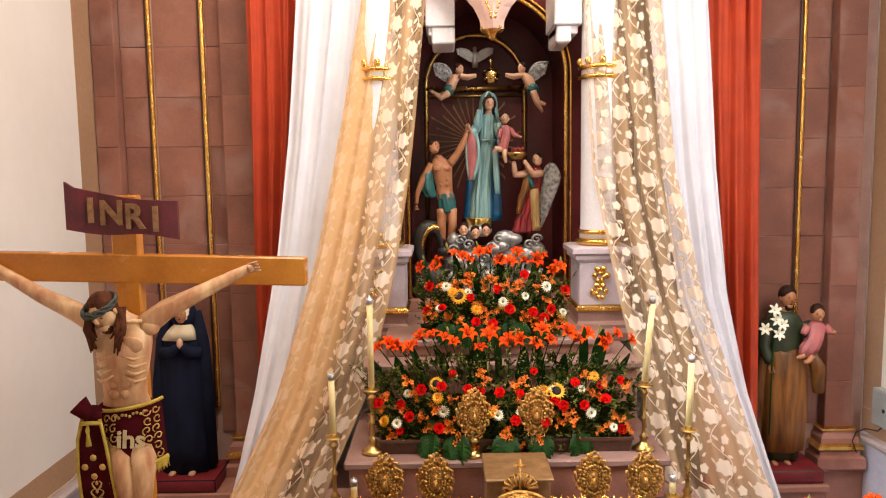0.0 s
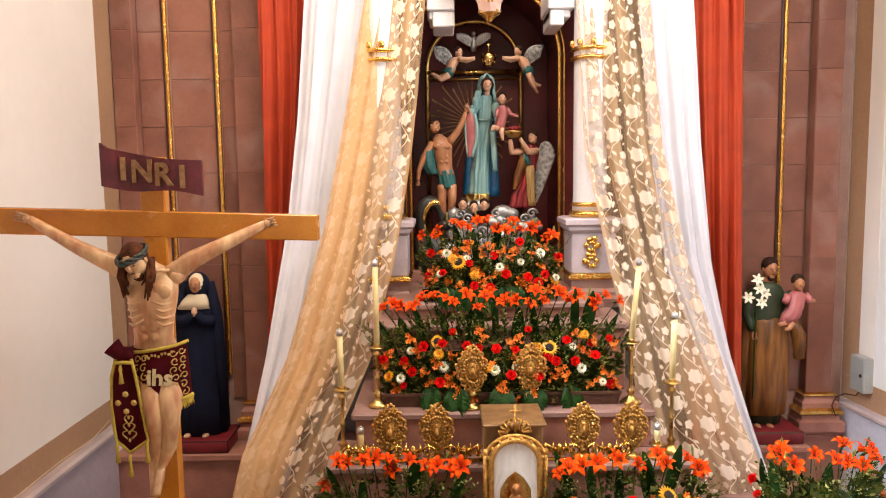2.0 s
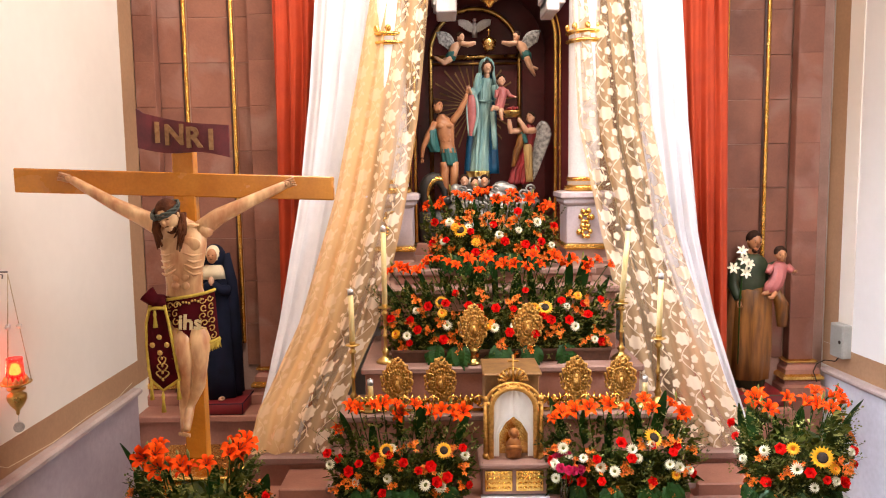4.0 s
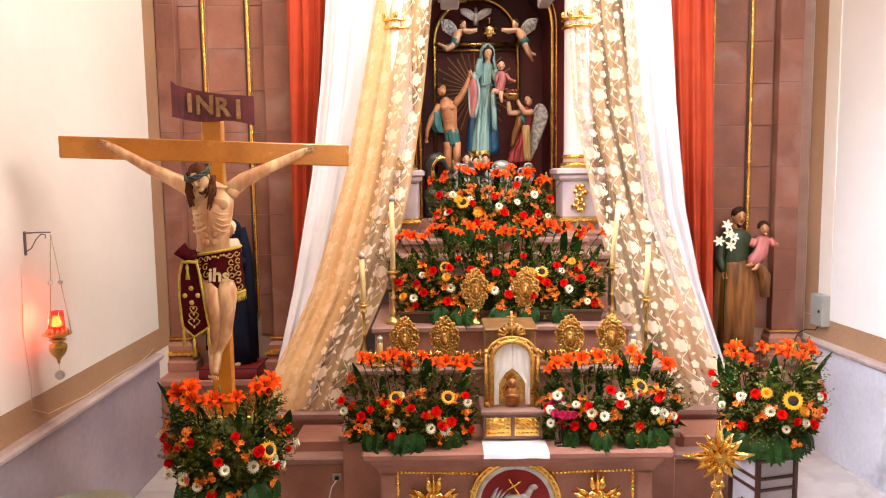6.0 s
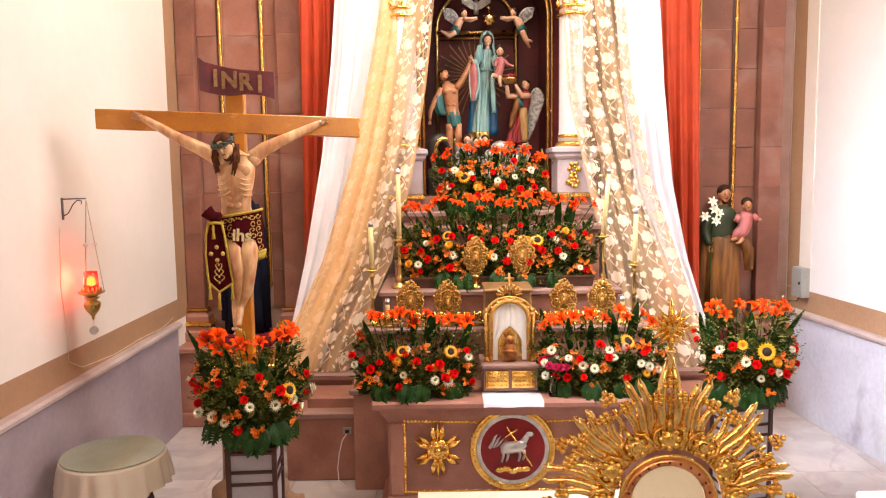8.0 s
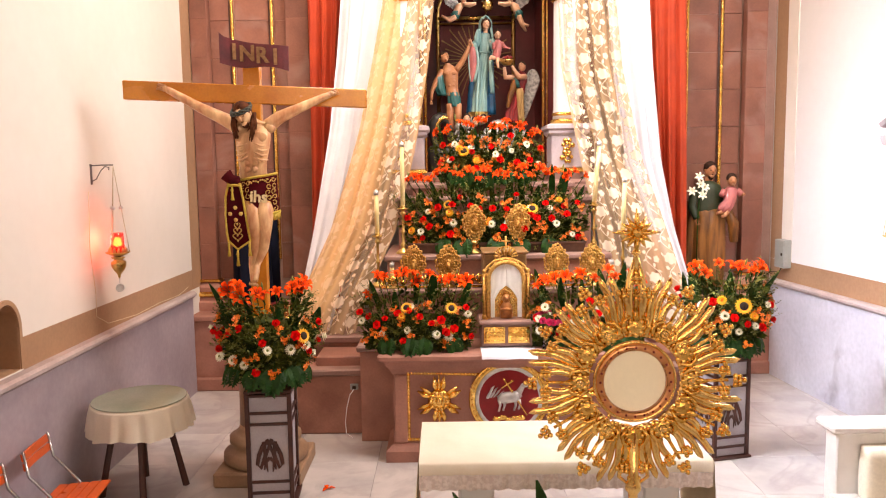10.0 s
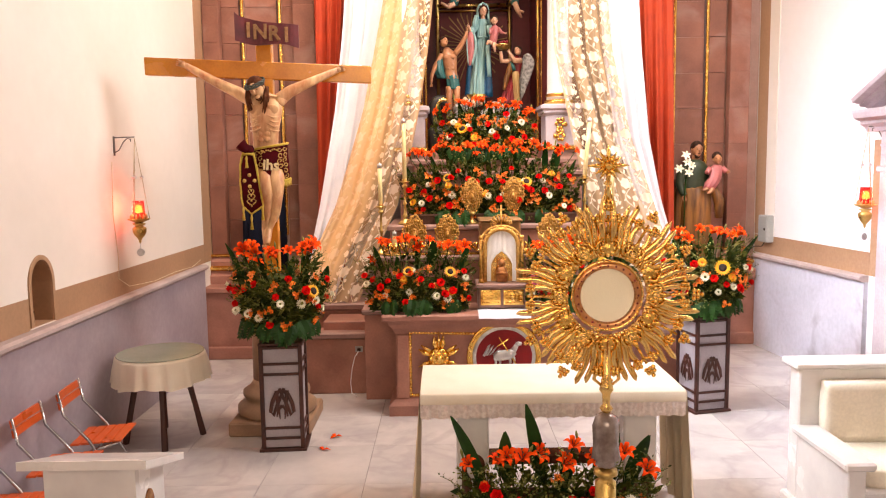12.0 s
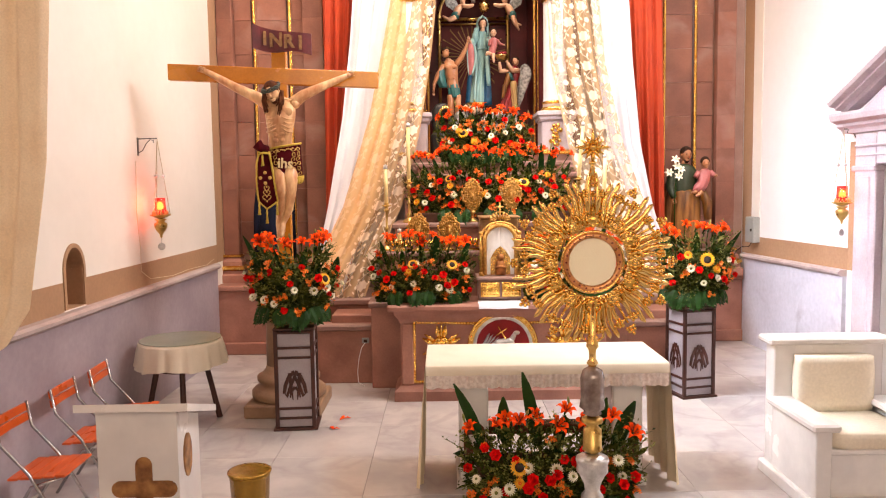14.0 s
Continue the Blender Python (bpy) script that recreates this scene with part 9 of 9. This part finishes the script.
# ---- monstrance ----
def wavy_ray(bm, ang, r0, r1, w, wave, y):
    n = 12
    c, s = math.cos(ang), math.sin(ang)
    pts, rad = [], []
    for k in range(n + 1):
        u = k / n
        r = r0 + (r1 - r0) * u
        o = wave * math.sin(u * 2.6 * math.pi) * (0.3 + u)
        pts.append((r * c - o * s, y, r * s + o * c))
        rad.append(w * (1 - 0.30 * u) if k < n else w * 0.12)
    tube(bm, pts, rad, 8, 0, 1.4, (0, 1, 0))


def grape_places(ang, r, y, size=1.0):
    """Where the beads of a small trefoil bunch of grapes sit."""
    c, s = math.cos(ang), math.sin(ang)
    out = []
    for arm in (-1, 0, 1):
        for k in range(9):
            i, j = k % 3 - 1, k // 3
            if j == 2 and i:
                continue
            a, b = (j * 0.0145, i * 0.0145 * (1 - 0.2 * j))
            if arm:
                a, b = 0.0 + b * 0.8 - 0.012, arm * (0.025 + a)
            else:
                a += 0.022
            rr, q = r + a * size, b * size
            out.append((rr * c - q * s, y - 0.006, rr * s + q * c))
    return out


def grape_stalk(bm, ang, r, y):
    c, s = math.cos(ang), math.sin(ang)
    tube(bm, [((r - 0.09) * c, y, (r - 0.09) * s), (r * c, y, r * s)], 0.007, 6)
    for q in (-1, 1):
        tube(bm, [((r - 0.03) * c, y, (r - 0.03) * s), ((r - 0.012) * c - q * 0.03 * s, y, (r - 0.012) * s + q * 0.03 * c), ((r - 0.032) * c - q * 0.042 * s, y, (r - 0.032) * s + q * 0.042 * c)], [0.007, 0.009, 0.003], 6)


def monstrance():
    t = thing("monstrance", "tall gilded sunburst monstrance with a round glass luna", "monstrance", "", Matrix.Translation((0.640, 0.53, 1.787)))
    rng = random.Random(9)
    bm = B()
    lathe(bm, [(0.001, 0), (0.125, 0), (0.125, 0.012), (0.001, 0.014)], (0, 0, 0), 48)
    part("host", bm, M_HOST, t, "pale wafer", False, pose(0, 0.014, 0, 90))
    bm = B()
    lathe(bm, [(0.001, 0), (0.126, 0), (0.127, 0.003), (0.001, 0.006)], (0, 0, 0), 48)
    g = part("luna_glass", bm, M_CRYSTAL, t, "clear round glass", False, pose(0, -0.014, 0, 90))
    g.visible_shadow = False
    for nm, r, w, ma in (("luna_ring", 0.141, 0.016, M_COPPER), ("bead_ring", 0.161, 0.008, M_GILT)):
        b = B()
        n = 56
        rings(b, [[((r + w * math.cos(q)) * math.cos(a), w * 0.8 * math.sin(q) - 0.006, (r + w * math.cos(q)) * math.sin(a)) for q in (2 * math.pi * k / 8 for k in range(8))] for a in (2 * math.pi * i / n for i in range(n + 1))], 0, True, False)
        part(nm, b, ma, t, "", True)
    b = B()
    ball(b, (0, 0, 0), 0.0055, 0, 6)
    stone = mesh_of("ring_stone", b, M_REDENAMEL, True)
    for k in range(24):
        a = 2 * math.pi * k / 24
        part("ring_stone", stone, None, t, "", False, Matrix.Translation((0.141 * math.cos(a), -0.019, 0.141 * math.sin(a))))
    b = B()
    ball(b, (0, 0, 0), 0.0118, 0, 6)
    grape = mesh_of("grape", b, M_GOLD, True)
    # rays in twelve sheaves of four, parted by bunches of grapes
    for k in range(12):
        a0 = 2 * math.pi * (k + 0.5) / 12
        for j, off in enumerate((-0.145, -0.05, 0.05, 0.145)):
            b = B()
            L = (0.375, 0.44, 0.44, 0.375)[j] * rng.uniform(0.96, 1.03)
            wavy_ray(b, a0 + off, 0.185, L, 0.013, 0.007 * (1 if k % 2 else -1), 0.006 * (j % 2))
            part("ray", b, M_GILT, t, "", True)
        b = B()
        grape_stalk(b, 2 * math.pi * k / 12, 0.375, -0.004)
        stalk = part("grape_spray", b, M_GOLD, t, "", True)
        for p in grape_places(2 * math.pi * k / 12, 0.375, -0.004, 1.25):
            part("grape", grape, None, stalk, "", False, Matrix.Translation(p))
    for k in range(12):
        a = 2 * math.pi * k / 12
        c, s = math.cos(a), math.sin(a)
        b = B()
        R = 0.222
        for q in range(8):
            an = q * math.pi / 4
            ball(b, (R * c + 0.03 * math.cos(an), -0.014, R * s + 0.03 * math.sin(an)), (0.013, 0.008, 0.013), 0, 6)
        ball(b, (R * c, -0.010, R * s), (0.034, 0.014, 0.034), 0, 10)
        for q in (-1, 1):
            tube(b, [((R - 0.03) * c - q * 0.03 * s, -0.01, (R - 0.03) * s + q * 0.03 * c), (R * c - q * 0.052 * s, -0.018, R * s + q * 0.052 * c), ((R + 0.03) * c - q * 0.045 * s, -0.012, (R + 0.03) * s + q * 0.045 * c), ((R + 0.045) * c - q * 0.02 * s, -0.016, (R + 0.045) * s + q * 0.02 * c)], [0.009, 0.010, 0.009, 0.004], 6)
        tube(b, [((R + 0.03) * c, -0.008, (R + 0.03) * s), ((R + 0.07) * c, -0.014, (R + 0.07) * s)], [0.018, 0.004], 6)
        ros = part("rosette", b, M_GOLD, t, "", True)
        if k % 2 == 0:
            b = B()
            ball(b, (R * c, -0.022, R * s), (0.018, 0.010, 0.018), 0, 10)
            part("crystal", b, M_CRYSTAL, ros, "clear cut crystal", True)
    # crowning flame and leaf-shaped cross
    for x in (-1, 1):
        b = B()
        tube(b, [(x * 0.010, 0, 0.20), (x * 0.030, 0, 0.33), (x * 0.022, 0, 0.42), (x * 0.006, 0, 0.50)], [0.014, 0.020, 0.015, 0.005], 8)
        part("flame_finial", b, M_GILT, t, "", True)
    b = B()
    tube(b, [(0, 0, 0.44), (0, 0, 0.58)], [0.013, 0.009], 8)
    ball(b, (0, 0, 0.52), (0.02, 0.02, 0.012), 0, 10)
    part("cross_shaft", b, M_GILT, t, "", True)
    b = B()
    ball(b, (0, -0.012, 0.60), 0.022, 0, 10)
    cross = part("crowning_cross", b, M_GOLD, t, "gilded leaf cross", True)
    for a in (90, 0, 180, 270):
        c, s = math.cos(radians(a)), math.sin(radians(a))
        for off, L in ((-32, 0.070), (0, 0.095), (32, 0.070)):
            c2, s2 = math.cos(radians(a + off)), math.sin(radians(a + off))
            b = B()
            tube(b, [(0.012 * c, 0, 0.60 + 0.012 * s), (0.5 * L * c2, -0.008, 0.60 + 0.5 * L * s2), (L * c2, 0, 0.60 + L * s2)], [0.012, 0.019, 0.004], 8, 0, 0.6, (0, 1, 0))
            part("leaf", b, M_GOLD, cross, "", True)
    # stem
    b = B()
    lathe(b, [(0.024, -0.21), (0.022, -0.40), (0.030, -0.43), (0.034, -0.45), (0.020, -0.47), (0.018, -0.52), (0.032, -0.54), (0.018, -0.56)], (0, 0, 0), 16)
    for s in (-1, 1):
        tube(b, [(s * 0.02, 0, -0.34), (s * 0.05, 0, -0.30), (s * 0.058, 0, -0.40), (s * 0.022, 0, -0.43)], [0.012, 0.010, 0.009, 0.006], 6)
    part("upper_stem", b, M_GILT, t, "", True)
    b = B()
    lathe(b, [(0.02, -0.561), (0.05, -0.58), (0.062, -0.62), (0.058, -0.72), (0.066, -0.78), (0.04, -0.80), (0.05, -0.815), (0.02, -0.83)], (0, 0, 0), 20, 0, 10, 0.06)
    part("crystal_knop", b, M_CRYSTALSTEM, t, "smoky crystal fluted knop", True)
    b = B()
    lathe(b, [(0.022, -0.831), (0.055, -0.84), (0.058, -0.86), (0.03, -0.875), (0.035, -0.89), (0.05, -0.90), (0.05, -1.0), (0.055, -1.01), (0.03, -1.03)], (0, 0, 0), 20)
    part("collar", b, M_BRASS, t, "brass drum collar", True)
    b = B()
    lathe(b, [(0.03, -1.031), (0.085, -1.055), (0.09, -1.07), (0.082, -1.09), (0.085, -1.13), (0.07, -1.15), (0.045, -1.20), (0.04, -1.24), (0.06, -1.27), (0.06, -1.30), (0.12, -1.34), (0.17, -1.37), (0.18, -1.385)], (0, 0, 0), 24)
    part("foot", b, M_SILVER, t, "silver-gilt stepped foot", True)
    return t


M_CRYSTALSTEM = mat("smoky_crystal", (0.36, 0.30, 0.27), (0.20, 0.15, 0.13), 0.1, 0.3, scale=20, bump=0.05, spec=0.9)
monstrance()
bm = B()
box(bm, 0.44, 0.84, 0.33, 0.73, 0.0, 0.36, 0, 0.012)
box(bm, 0.41, 0.87, 0.30, 0.76, 0.361, 0.401, 0, 0.012)
solo("monstrance_plinth", bm, M_MARBLE, "plain white marble block carrying the monstrance", "plinth")


# ---- pieces of the floor and the piers ----
def floor_tiles():
    """Large marble tiles with fine joints; those out of view form one joined rest."""
    rng = random.Random(21)
    w, d = 0.80, 0.80
    shared = []
    for k in range(6):
        bm = B()
        box(bm, -w / 2 + 0.0015, w / 2 - 0.0015, -d / 2 + 0.0015, d / 2 - 0.0015, -0.02, 0.0, 0, 0.0012)
        shared.append(mesh_of("floor_tile", bm, M_FLOOR))
    rest = B()
    nx = int((RX + 2.2 - LX) / w) + 1
    for j in range(-12, 11):
        for i in range(nx):
            x, y = LX + 0.05 + w * (i + 0.5), w * (j + 0.5) + 0.2
            if -2.0 < y < 7.2 and x < RX + 0.6:
                part("floor_tile", shared[rng.randrange(6)], None, floor, "", False, Matrix.Translation((x, y, rng.uniform(-0.0006, 0.0))) @ pose(0, 0, 0, 0, 0, rng.choice((0, 90, 180, 270))))
            else:
                box(rest, x - w / 2 + 0.0015, x + w / 2 - 0.0015, y - d / 2 + 0.0015, y + d / 2 - 0.0015, -0.02, 0.0)
    tagged(part("floor_rest", rest, M_FLOOR, floor), kind="stuff")


floor_tiles()
ashlar(pier_l, [(-2.98, -2.725, BY), (-2.675, -2.235, BY + 0.012), (-2.185, -2.02, BY), (-3.188, -2.982, BY - 0.133), (-2.018, -1.742, BY - 0.133)], BY, 0.46, 3)
ashlar(pier_r, [(2.85, 2.905, BY), (2.955, 3.335, BY + 0.012), (3.385, 3.61, BY), (2.642, 2.848, BY - 0.133), (3.622, 3.878, BY - 0.133)], BY, 0.46, 4)
